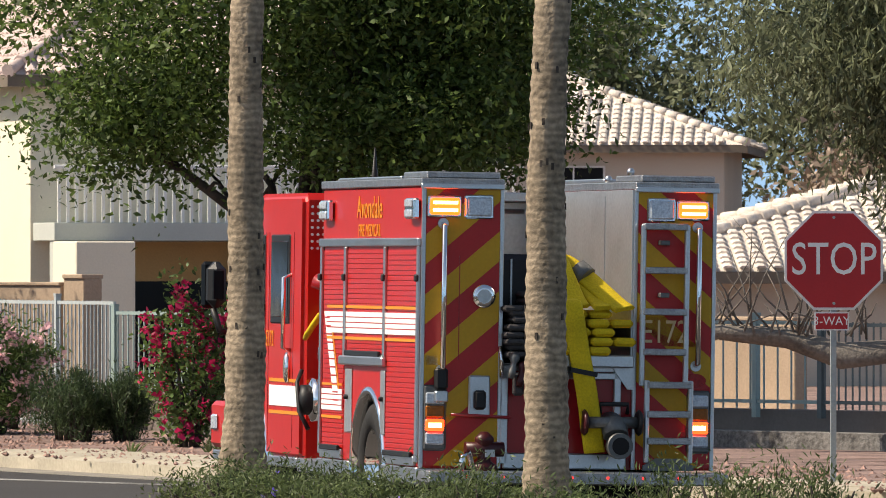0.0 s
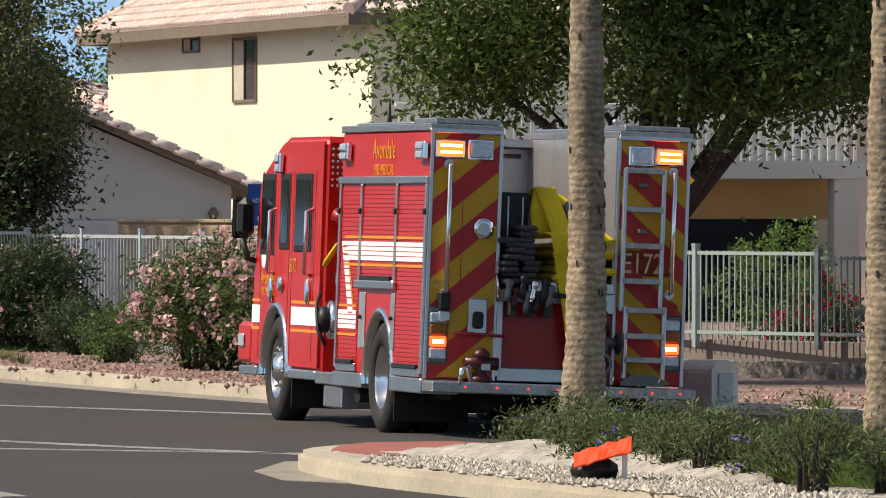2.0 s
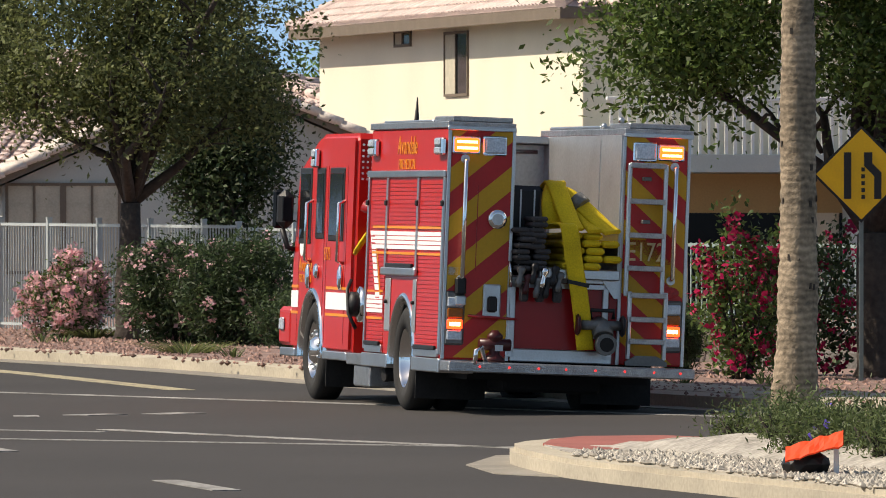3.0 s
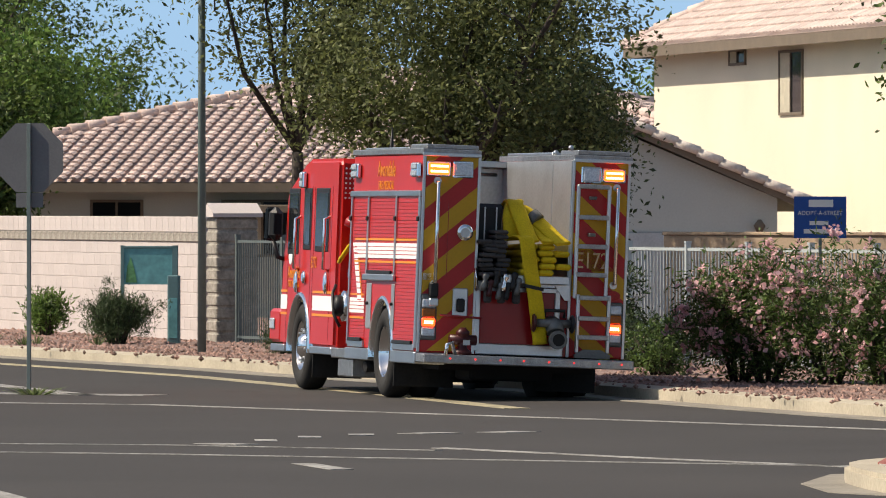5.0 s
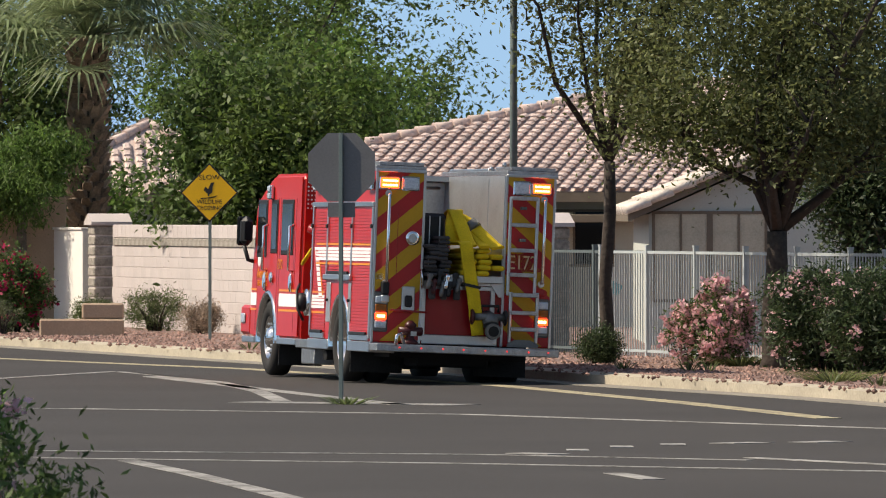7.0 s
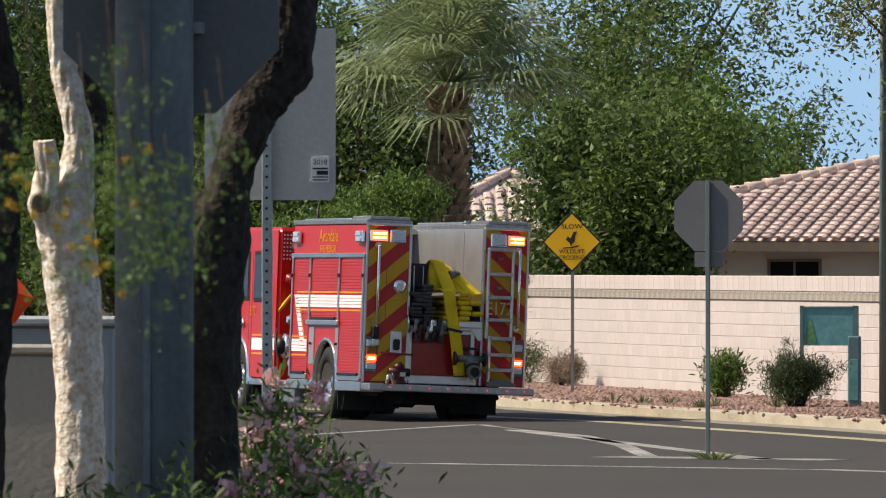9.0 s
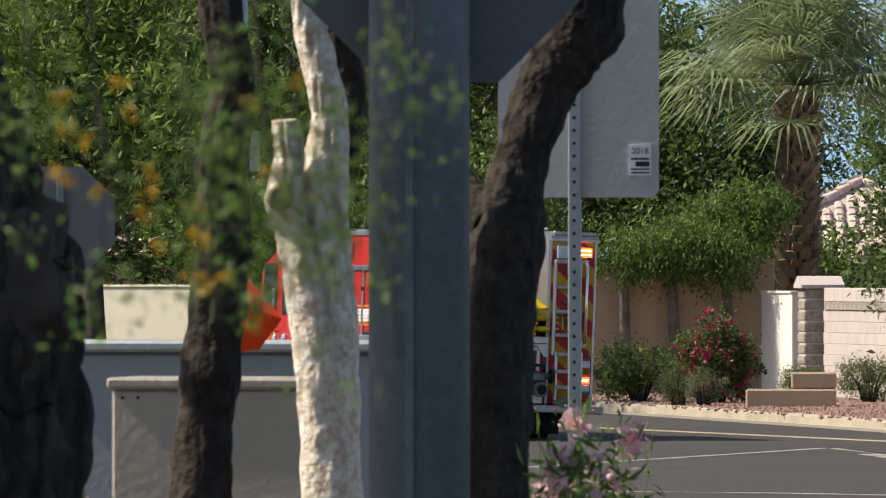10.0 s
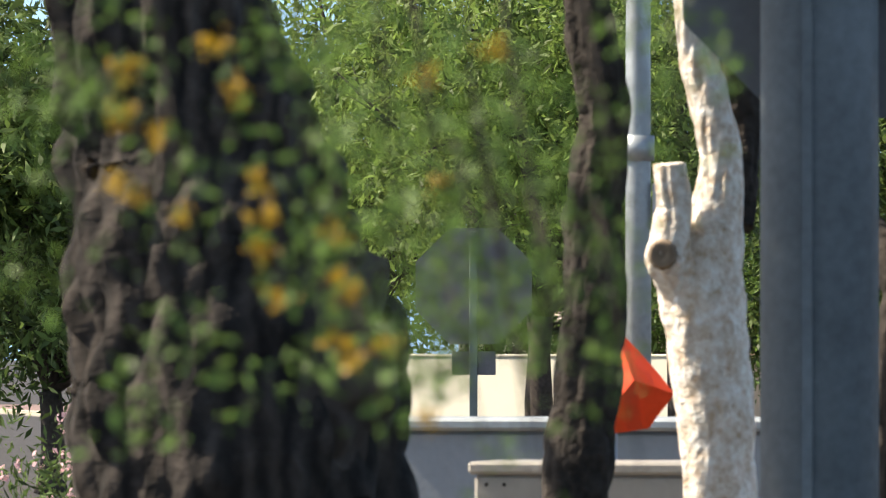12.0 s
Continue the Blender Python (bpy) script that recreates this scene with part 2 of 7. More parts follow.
def ring_bands(m, per_metre, depth, across="Z"):
    """Dark uneven bands on a trunk: rings (Z) or upright furrows (X)."""
    nt = m.node_tree
    b = nt.nodes["Principled BSDF"]
    co = nt.nodes.new("ShaderNodeTexCoord")
    w = nt.nodes.new("ShaderNodeTexWave")
    w.bands_direction = across
    w.inputs["Scale"].default_value = per_metre / 3.18
    w.inputs["Distortion"].default_value, w.inputs["Detail"].default_value, w.inputs["Detail Scale"].default_value = 5.0, 3, 1.6
    nt.links.new(co.outputs["Object"], w.inputs["Vector"])
    mp = nt.nodes.new("ShaderNodeMapRange")
    mp.inputs["To Min"].default_value, mp.inputs["To Max"].default_value = 1 - depth, 1 + depth * 0.45
    nt.links.new(w.outputs["Fac"], mp.inputs["Value"])
    mul = nt.nodes.new("ShaderNodeMixRGB")
    mul.blend_type, mul.inputs[0].default_value = "MULTIPLY", 1.0
    src = b.inputs["Base Color"].links[0].from_socket
    nt.links.new(src, mul.inputs[1])
    nt.links.new(mp.outputs[0], mul.inputs[2])
    nt.links.new(mul.outputs[0], b.inputs["Base Color"])


ring_bands(M_PALM_BARK, 17, 0.26)
M_BARK_NEAR = mat("brown_furrowed_bark", (0.036, 0.029, 0.024), 0.95, var=0.7, scale=9, fine=40, bump=1.0)
ring_bands(M_BARK_NEAR, 34, 0.65, "X")
M_STUCCO_TAN = mat("tan_stucco", (0.56, 0.48, 0.39), 0.95, var=0.08, scale=0.5, fine=30)
M_STUCCO_WHITE = mat("white_stucco", (0.78, 0.75, 0.70), 0.95, var=0.08, scale=0.5, fine=30)
M_GOLD_FILM = mat("pale_gold_film", (0.72, 0.52, 0.28), 0.4, var=0.08, bump=0)
M_DARK_RED = mat("dark_red_paint", (0.05, 0.006, 0.007), 0.4, var=0.2, bump=0.05)
M_DULL = mat("dull_cast_metal", (0.15, 0.15, 0.145), 0.5, 0.5, var=0.25, scale=6, fine=40, bump=0.1)


# ---- mesh helpers ----
def mesh_of(name, bm, material, smooth=False):
    me = bpy.data.meshes.new(name)
    bm.to_mesh(me)
    bm.free()
    for m in (material if isinstance(material, (list, tuple)) else [material]):
        me.materials.append(m)
    if smooth:
        for p in me.polygons:
            p.use_smooth = True
    return me


def thing(name, label, category, m=None, group="", kind=""):
    ob = new(name)
    ob.empty_display_size = 0.2
    if m is not None:
        ob.matrix_basis = m
    return tagged(ob, label, category, group, kind)


def part(name, bm, material, parent, label="", m=None, smooth=False):
    ob = new(name, bm if isinstance(bm, bpy.types.Mesh) else mesh_of(name, bm, material, smooth))
    ob.parent = parent
    if m is not None:
        ob.matrix_basis = m
    return tagged(ob, label)


def solo(name, bm, material, label, category, kind="", m=None, group="", smooth=False):
    ob = new(name, mesh_of(name, bm, material, smooth))
    if m is not None:
        ob.matrix_basis = m
    return tagged(ob, label, category, group, kind)


def box(bm, x0, y0, z0, x1, y1, z1, bevel=0.0, m=None, mi=0):
    """A box between two corners, with its edges bevelled."""
    made = bmesh.ops.create_cube(bm, size=1)["verts"]
    s = Matrix.LocRotScale(((x0 + x1) / 2, (y0 + y1) / 2, (z0 + z1) / 2), None, (abs(x1 - x0), abs(y1 - y0), abs(z1 - z0)))
    bmesh.ops.transform(bm, matrix=(m @ s) if m is not None else s, verts=made)
    faces = {f for v in made for f in v.link_faces}
    for f in faces:
        f.material_index = mi
    if bevel:
        bmesh.ops.bevel(bm, geom=list({e for v in made for e in v.link_edges}), offset=bevel, segments=1, affect="EDGES", material=-1)
    return bm


def new_box(*a, **k):
    return box(bmesh.new(), *a, **k)


def tube(bm, points, radius, sides=8, cap=True, mi=0):
    """A tube along points; radius may be a list, one for each point."""
    pts = [Vector(p) for p in points]
    rad = list(radius) if isinstance(radius, (list, tuple)) else [radius] * len(pts)
    rings, prev = [], None
    for i, p in enumerate(pts):
        d = (pts[min(i + 1, len(pts) - 1)] - pts[max(i - 1, 0)]).normalized()
        if prev is None:
            side = d.cross(Vector((0, 0, 1)) if abs(d.z) < 0.9 else Vector((1, 0, 0))).normalized()
        else:
            side = (prev - d * prev.dot(d)).normalized()
        prev = side
        up = d.cross(side)
        rings.append([bm.verts.new(p + (side * math.cos(a) + up * math.sin(a)) * rad[i]) for a in (2 * math.pi * k / sides for k in range(sides))])
    for r0, r1 in zip(rings, rings[1:]):
        for k in range(sides):
            f = bm.faces.new((r0[k], r0[(k + 1) % sides], r1[(k + 1) % sides], r1[k]))
            f.smooth, f.material_index = True, mi
    if cap:
        bm.faces.new(rings[0][::-1]).material_index = mi
        bm.faces.new(rings[-1]).material_index = mi
    return bm


def prism(bm, outline, y0, y1, axis="y", m=None, mi=0):
    """An outline (x, z) pushed from y0 to y1; axis 'x': (y, z) along x; axis 'z': (x, y) along z."""
    def put(a, b, c):
        v = Vector({"y": (a, c, b), "x": (c, a, b), "z": (a, b, c)}[axis])
        return bm.verts.new(m @ v if m is not None else v)
    r0, r1 = [put(a, b, y0) for a, b in outline], [put(a, b, y1) for a, b in outline]
    n = len(outline)
    made = [bm.faces.new(r0), bm.faces.new(r1[::-1])] + [bm.faces.new((r0[i], r1[i], r1[(i + 1) % n], r0[(i + 1) % n])) for i in range(n)]
    for f in made:
        f.material_index = mi
    bmesh.ops.recalc_face_normals(bm, faces=made)
    return bm


def lathe(bm, profile, sides=24, axis="y", m=None, mi=0, cap=True):
    """A profile (radius, along) turned round an axis."""
    rings = []
    for r, a in profile:
        ring = []
        for k in range(sides):
            t = 2 * math.pi * k / sides
            c, s = r * math.cos(t), r * math.sin(t)
            v = Vector({"y": (c, a, s), "x": (a, c, s), "z": (c, s, a)}[axis])
            ring.append(bm.verts.new(m @ v if m is not None else v))
        rings.append(ring)
    made = []
    for r0, r1 in zip(rings, rings[1:]):
        for k in range(sides):
            f = bm.faces.new((r0[k], r0[(k + 1) % sides], r1[(k + 1) % sides], r1[k]))
            f.smooth = True
            made.append(f)
    if cap:
        made += [bm.faces.new(rings[0]), bm.faces.new(rings[-1][::-1])]
    for f in made:
        f.material_index = mi
    bmesh.ops.recalc_face_normals(bm, faces=made)
    return bm


# ---- ground, kerbs, verges ----
def ribbon(bm, line, half0, half1, z0, z1=None, mi=0):
    """A strip along a line of (x, y), from half0 to half1 metres to its right, closed below."""
    z1 = z0 if z1 is None else z1
    pts = [Vector((x, y, 0)) for x, y in line]
    rows = []
    for i, p in enumerate(pts):
        d = (pts[min(i + 1, len(pts) - 1)] - pts[max(i - 1, 0)]).normalized()
        n = Vector((d.y, -d.x, 0))
        rows.append([bm.verts.new(p + n * h + Vector((0, 0, z))) for h, z in ((half0, z0), (half1, z1), (half1, -0.2), (half0, -0.2))])
    for a, b in zip(rows, rows[1:]):
        for k in range(4):
            f = bm.faces.new((a[k], a[(k + 1) % 4], b[(k + 1) % 4], b[k]))
            f.material_index = mi
    bm.faces.new(rows[0][::-1])
    bm.faces.new(rows[-1])
    bmesh.ops.recalc_face_normals(bm, faces=bm.faces)
    return bm


def smooth_line(points, step=1.5):
    """Points along a Catmull-Rom curve."""
    out = []
    for i in range(len(points) - 1):
        p = [Vector((*points[max(0, min(len(points) - 1, j))], 0)) for j in (i - 1, i, i + 1, i + 2)]
        n = max(1, int((p[2] - p[1]).length / step))
        for k in range(n):
            t = k / n
            v = 0.5 * ((2 * p[1]) + (p[2] - p[0]) * t + (2 * p[0] - 5 * p[1] + 4 * p[2] - p[3]) * t * t + (3 * p[1] - p[0] - 3 * p[2] + p[3]) * t ** 3)
            out.append((v.x, v.y))
    out.append(points[-1])
    return out


bm = bmesh.new()
bmesh.ops.create_grid(bm, x_segments=30, y_segments=30, size=2600)
solo("ground", bm, M_ASPHALT, "dark grey worn asphalt roadway", "road", "structure")

# the far kerb of the street, from near the junction to the distance
KERB = smooth_line([(14, 68), (6, 79), (0.3, 86.5), (-3.0, 92.5), (-6.0, 99.8), (-10.3, 112), (-13.5, 119.5), (-16.2, 126.5), (-20.5, 136.5), (-26.4, 150.5), (-34, 168), (-50, 204), (-110, 340)])
solo("kerb", ribbon(bmesh.new(), KERB, 0.0, 0.22, 0.13, 0.16), M_CONCRETE, "cream concrete kerb along the street", "kerb", "structure")
solo("gutter", ribbon(bmesh.new(), KERB, -0.45, 0.0, 0.012), M_GUTTER, "stained concrete gutter along the kerb", "gutter", "structure")
solo("verge", ribbon(bmesh.new(), KERB, 0.22, 90, 0.15, 0.15), M_GRAVEL, "pinkish brown gravel verge behind the kerb", "verge", "structure")
solo("pavement", ribbon(bmesh.new(), [p for p in KERB if p[1] < 99], 0.23, 1.6, 0.165, 0.165), M_CONCRETE, "pale concrete pavement beside the kerb", "pavement", "structure")


def pebbles(name, spots, size, material, label):
    """Many small uneven stones in one mesh."""
    r = np.random.default_rng(len(spots))
    c = np.array(spots)
    n = len(c)
    shape = np.array([(1, 0, 0), (0, 1, 0), (-1, 0, 0), (0, -1, 0), (0, 0, 0.8), (0, 0, -0.8)], float)
    v = shape[None] * (size * r.uniform(0.6, 1.5, (n, 1, 1))) * r.uniform(0.6, 1.1, (n, 6, 1))
    a = r.uniform(0, 6.28, n)
    x, y = v[..., 0] * np.cos(a)[:, None] - v[..., 1] * np.sin(a)[:, None], v[..., 0] * np.sin(a)[:, None] + v[..., 1] * np.cos(a)[:, None]
    v = np.stack([x, y, v[..., 2]], -1) + c[:, None]
    tri = np.array([(0, 1, 4), (1, 2, 4), (2, 3, 4), (3, 0, 4), (1, 0, 5), (2, 1, 5), (3, 2, 5), (0, 3, 5)])
    f = (np.arange(n)[:, None, None] * 6 + tri[None]).reshape(-1, 3)
    me = bpy.data.meshes.new(name)
    me.from_pydata(v.reshape(-1, 3).tolist(), [], f.tolist())
    me.materials.append(material)
    return tagged(new(name, me), label, "gravel", "", "stuff")


rng = random.Random(2)
spots = []
for i in range(20000):
    a = rng.randrange(3, len(KERB) - 60)
    x, y = KERB[a]
    off = 0.3 + 4.5 * rng.random() ** 1.5
    spots.append((x + off * 0.92 + rng.uniform(-.5, .5), y + off * 0.38 + rng.uniform(-0.7, 0.7), 0.15))
pebbles("loose_stones", spots, 0.035, mat("gravel_stone", (0.30, 0.185, 0.15), 0.95, var=0.4, scale=8, fine=30, island=0.55), "loose pink and brown gravel stones on the verge")

# the planted island with its kerb
ISLAND = [(-3.55, 76.6), (-3.95, 75.2), (-3.95, 73.6), (-3.5, 71.0), (-2.9, 68.8), (-1.4, 64.6), (0.8, 58.8), (4.0, 51.0), (7.0, 50.0), (5.2, 55.0), (2.6, 61.8), (1.35, 66.5), (0.1, 70.6), (-1.0, 73.6), (-2.0, 75.8), (-2.8, 76.9)]
ISLAND = smooth_line(ISLAND + ISLAND[:1], 0.7)[:-1]
bm = bmesh.new()
prism(bm, ISLAND, -0.2, 0.15, axis="z")
bmesh.ops.bevel(bm, geom=[e for e in bm.edges if all(v.co.z > 0.1 for v in e.verts)], offset=0.04, segments=2, affect="EDGES")
solo("island_kerb", bm, M_CONCRETE, "cream concrete kerb round the planted traffic island", "kerb", "structure")


def shrink(line, by):
    c = Vector((sum(p[0] for p in line) / len(line), sum(p[1] for p in line) / len(line)))
    out = []
    for i, p in enumerate(line):
        a, b = Vector(line[i - 1]), Vector(line[(i + 1) % len(line)])
        d = (b - a).normalized()
        n = Vector((d.y, -d.x))
        if n.dot(c - Vector(p)) < 0:
            n = -n
        out.append((p[0] + n.x * by, p[1] + n.y * by))
    return out


inner = shrink(ISLAND, 0.28)
bm = prism(bmesh.new(), inner, 0.0, 0.16, axis="z")
solo("island_soil", bm, M_WHITE_GRAVEL, "pale gravel bed of the traffic island", "gravel bed", "structure")
solo("island_nose", prism(bmesh.new(), [(-3.5, 76.2), (-3.7, 75.2), (-3.7, 73.9), (-3.3, 72.4), (-2.2, 72.6), (-1.5, 74.2), (-2.0, 75.3), (-2.8, 76.5)], 0.1, 0.166, axis="z"), M_RED_CONCRETE, "red coloured concrete nose of the island", "paving", "structure")
# a low mound under the palms
bm = bmesh.new()
bmesh.ops.create_grid(bm, x_segments=14, y_segments=24, size=0.5)
for v in bm.verts:
    r = max(abs(v.co.x), abs(v.co.y)) * 2
    v.co = Vector((v.co.x * 2.6, v.co.y * 10.5, 0.10 + 0.26 * max(0, 1 - r ** 2) + 0.02 * noise.noise(v.co * 20)))
solo("island_mound", bm, M_WHITE_GRAVEL, "low gravel mound on the traffic island", "gravel bed", "structure", m=pose(-0.7, 69.6, 0, 0, 0, 20.5))
spots = []
rng = random.Random(3)
for i in range(4000):
    t = rng.random()
    spots.append((-2.9 + 2.9 * t + rng.uniform(-0.45, 0.6), 71.3 - 9.0 * t + rng.uniform(-0.6, 0.8), 0.165))
pebbles("island_stones", spots, 0.03, mat("white_stone", (0.44, 0.40, 0.34), 0.95, var=0.3, scale=8, fine=30, island=0.4), "loose white stones on the traffic island")
solo("island_apron", prism(bmesh.new(), [(-4.2, 76.0), (-4.3, 73.4), (-3.95, 71.2), (-3.4, 70.4), (-3.6, 73.4), (-3.7, 76.4)], -0.1, 0.008, axis="z"), M_GUTTER, "worn concrete apron at the island's nose", "paving", "structure")


# road markings: thin worn paint
def marking(name, pts, width, material=M_LINE, label="worn white road line"):
    solo(name, ribbon(bmesh.new(), pts, -width / 2, width / 2, 0.006), material, label, "road marking", "structure")


for pts, w in (
    ([(-23.80, 114.66), (-22.11, 129.93), (-19.30, 121.66), (-17.79, 115.41), (-16.52, 109.08)], 0.22),
    ([(-16.96, 108.69), (-14.02, 107.39)], 0.6),
    ([(-20.93, 125.85), (-16.81, 113.29), (-14.82, 107.29)], 0.25),
    ([(-23.95, 105.49), (-18.33, 104.60), (-13.34, 102.16), (-7.19, 94.97), (-2.12, 88.56)], 0.18),
    ([(-20.16, 86.31), (-14.56, 83.06), (-10.68, 81.79), (-6.02, 79.44), (-1.37, 77.28)], 0.16),
    ([(-18.43, 86.09), (-15.02, 85.66), (-10.98, 84.92), (-8.23, 83.26)], 0.12),
    ([(-13.91, 82.35), (-12.56, 77.91), (-10.74, 71.44), (-9.49, 66.82)], 0.2),
    ([(-9.00, 78.89), (-8.45, 77.06)], 0.2),
    ([(-8.31, 84.11), (-6.06, 80.80), (-4.10, 78.24)], 0.18),
    ([(-6.39, 69.47), (-5.72, 67.15)], 0.22),
):
    marking("road_line", pts, w)
for a, b in (((-10.56, 85.18), (-10.36, 85.41)), ((-10.35, 86.67), (-10.14, 86.70)), ((-10.08, 88.00), (-9.86, 88.03)),
             ((-9.69, 88.94), (-9.44, 88.97)), ((-9.08, 89.70), (-8.81, 89.50)), ((-8.37, 90.24), (-8.05, 90.05))):
    marking("lane_dash", [a, b], 0.6, label="short worn white lane dash")
for pts in ([(-28.32, 145.51), (-20.69, 132.58), (-15.17, 119.68), (-11.61, 109.02), (-9.07, 100.66)],):
    marking("centre_line", pts, 0.3, M_LINE_YELLOW, "worn yellow centre line")

# the open sky beyond everything
bm = bmesh.new()
ring = [(1900 * math.cos(a), 1900 * math.sin(a)) for a in (2 * math.pi * k / 48 for k in range(48))]
lo, hi = [bm.verts.new((x, y, -20)) for x, y in ring], [bm.verts.new((x, y, 330)) for x, y in ring]
for k in range(48):
    bm.faces.new((lo[k], hi[k], hi[(k + 1) % 48], lo[(k + 1) % 48]))
skym = bpy.data.materials.new("blue_sky")
skym.use_nodes = True
nt = skym.node_tree
nt.nodes.remove(nt.nodes["Principled BSDF"])
em = nt.nodes.new("ShaderNodeEmission")
em.inputs[0].default_value, em.inputs[1].default_value = (0.30, 0.52, 0.82, 1), 0.95
nt.links.new(em.outputs[0], nt.nodes["Material Output"].inputs[0])
solo("backdrop", bm, skym, "clear pale blue sky above the horizon", "sky", "structure")


# ---- the fire engine: x forward from its rear face, y to its left, z up ----
def lettering(text, size, material, parent, m, name="lettering", squeeze=1.0, thick=0.002, label=""):
    cu = bpy.data.curves.new(name, "FONT")
    cu.body, cu.size, cu.extrude, cu.align_x, cu.align_y = text, size, thick, "CENTER", "CENTER"
    cu.resolution_u = 3
    tmp = bpy.data.objects.new("text", cu)
    me = bpy.data.meshes.new_from_object(tmp)
    bpy.data.objects.remove(tmp)
    me.transform(Matrix.Diagonal((squeeze, 1, 1, 1)))
    me.materials.clear()
    me.materials.append(material)
    ob = new(name, me)
    ob.parent, ob.matrix_basis = parent, m
    return tagged(ob, label)


def clip(poly, a, b, c):
    """The part of a polygon where a*u + b*v >= c."""
    out = []
    for i, p in enumerate(poly):
        q = poly[(i + 1) % len(poly)]
        dp, dq = a * p[0] + b * p[1] - c, a * q[0] + b * q[1] - c
        if dp >= 0:
            out.append(p)
        if (dp >= 0) != (dq >= 0):
            s = dp / (dp - dq)
            out.append((p[0] + (q[0] - p[0]) * s, p[1] + (q[1] - p[1]) * s))
    return out


def chevrons(parent, y0, y1, z0, z1, sign, x=-0.012, shift=0.0):
    """Slanted yellow strips on a red rear panel; sign 1: they rise towards -y."""
    for k in range(-6, 12):
        lo = 0.31 + shift + k * 0.49
        poly = [(y0, z0), (y1, z0), (y1, z1), (y0, z1)]
        poly = clip(poly, 0.85 * sign, 1, lo)
        if len(poly) > 2:
            poly = clip(poly, -0.85 * sign, -1, -(lo + 0.245))
        if len(poly) > 2:
            part("chevron_stripe", prism(bmesh.new(), poly, x - 0.004, x + 0.006, axis="x"), M_CHEV_YELLOW, parent)


def arch(parent, x, y, z, r0, r1, width, material, name, a0=-8, a1=188):
    """A wheel-arch band in the plane of the side."""
    bm = bmesh.new()
    n = 20
    angs = [radians(a0 + (a1 - a0) * i / n) for i in range(n + 1)]
    rows = [[bm.verts.new((x + r * math.cos(a), yy, z + r * math.sin(a))) for r, yy in ((r0, y - width), (r0, y), (r0 + 0.02, y + 0.025), (r1, y + 0.012), (r1, y - width))] for a in angs]
    for p, q in zip(rows, rows[1:]):
        for k in range(5):
            f = bm.faces.new((p[k], p[(k + 1) % 5], q[(k + 1) % 5], q[k]))
            f.smooth = True
    bmesh.ops.recalc_face_normals(bm, faces=bm.faces)
    return part(name, bm, material, parent)


def wheel(parent, x, y, out, dual):
    """A disc wheel; out is +1 on the left side. y is its outer face."""
    w = part("wheel", lathe(bmesh.new(), [(0.20, -out * 0.34), (0.30, -out * 0.32), (0.30, -out * 0.30), (0.12, -out * 0.29)], 24), M_DARK, parent, "black wheel centre", m=pose(x, y, 0.535))
    tyre = [(0.30, -0.29), (0.44, -0.31), (0.515, -0.27), (0.535, -0.22), (0.535, -0.06), (0.515, -0.015), (0.44, 0.02), (0.31, 0.0), (0.30, -0.29)]
    part("tyre", lathe(bmesh.new(), [(r, out * a) for r, a in tyre], 36, cap=False), M_RUBBER, w, "black rubber tyre")
    if dual:
        part("tyre", lathe(bmesh.new(), [(r, out * (a - 0.34)) for r, a in tyre], 36, cap=False), M_RUBBER, w)
    depth = -0.11 if dual else 0.0
    rim = [(0.305, -0.01), (0.29, -0.03), (0.27, -0.07 + depth * 0.6), (0.17, -0.07 + depth), (0.15, -0.02 + depth), (0.10, 0.03 + depth), (0.02, 0.04 + depth)]
    part("rim", lathe(bmesh.new(), [(r, out * a) for r, a in rim], 30, cap=False), M_CHROME, w, "polished metal rim")
    bm = bmesh.new()
    for k in range(10):
        a = 2 * math.pi * k / 10
        lathe(bm, [(0.018, out * (-0.07 + depth)), (0.018, out * (-0.01 + depth)), (0.008, out * depth)], 6, m=Matrix.Translation((0.2 * math.cos(a), 0, 0.2 * math.sin(a))))
    tagged(part("wheel_nuts", bm, M_ALU, w), kind="stuff")
    bm = bmesh.new()
    for k in range(10):
        a = 2 * math.pi * (k + 0.5) / 10
        lathe(bm, [(0.03, out * (-0.068 + depth * 0.7)), (0.03, out * (-0.062 + depth * 0.7))], 8, m=Matrix.Translation((0.245 * math.cos(a), 0, 0.245 * math.sin(a))))
    tagged(part("hand_holes", bm, M_DARK, w), kind="stuff")
    return w


def lamp_on(parent, name, y, z, w, h, lens, x=0.0, bezel=M_CHROME, label="", core=None):
    """A rectangular lamp with a bezel on the rear face."""
    o = part(name, new_box(x - 0.035, y - w / 2 - 0.018, z - h / 2 - 0.018, x, y + w / 2 + 0.018, z + h / 2 + 0.018, 0.012), bezel, parent, label)
    part("lens", new_box(x - 0.055, y - w / 2, z - h / 2, x - 0.03, y + w / 2, z + h / 2, 0.015), lens, o)
    if core:
        for dz in (-h * 0.22, h * 0.22):
            part("lit_strip", new_box(x - 0.058, y - w * 0.42, z + dz - h * 0.1, x - 0.053, y + w * 0.42, z + dz + h * 0.1), core, o)
    return o


def side_lamp(parent, x, z, w, h, y=1.245):
    o = part("side_lamp", new_box(x - w / 2, y, z - h / 2, x + w / 2, y + 0.06, z + h / 2, 0.015), M_CHROME, parent)
    for dz in (-0.25, 0.25):
        part("lens", new_box(x - w * 0.36, y + 0.055, z + (dz - 0.2) * h, x + w * 0.36, y + 0.075, z + (dz + 0.2) * h, 0.01), M_LENS, o)


SIDE = 1.24


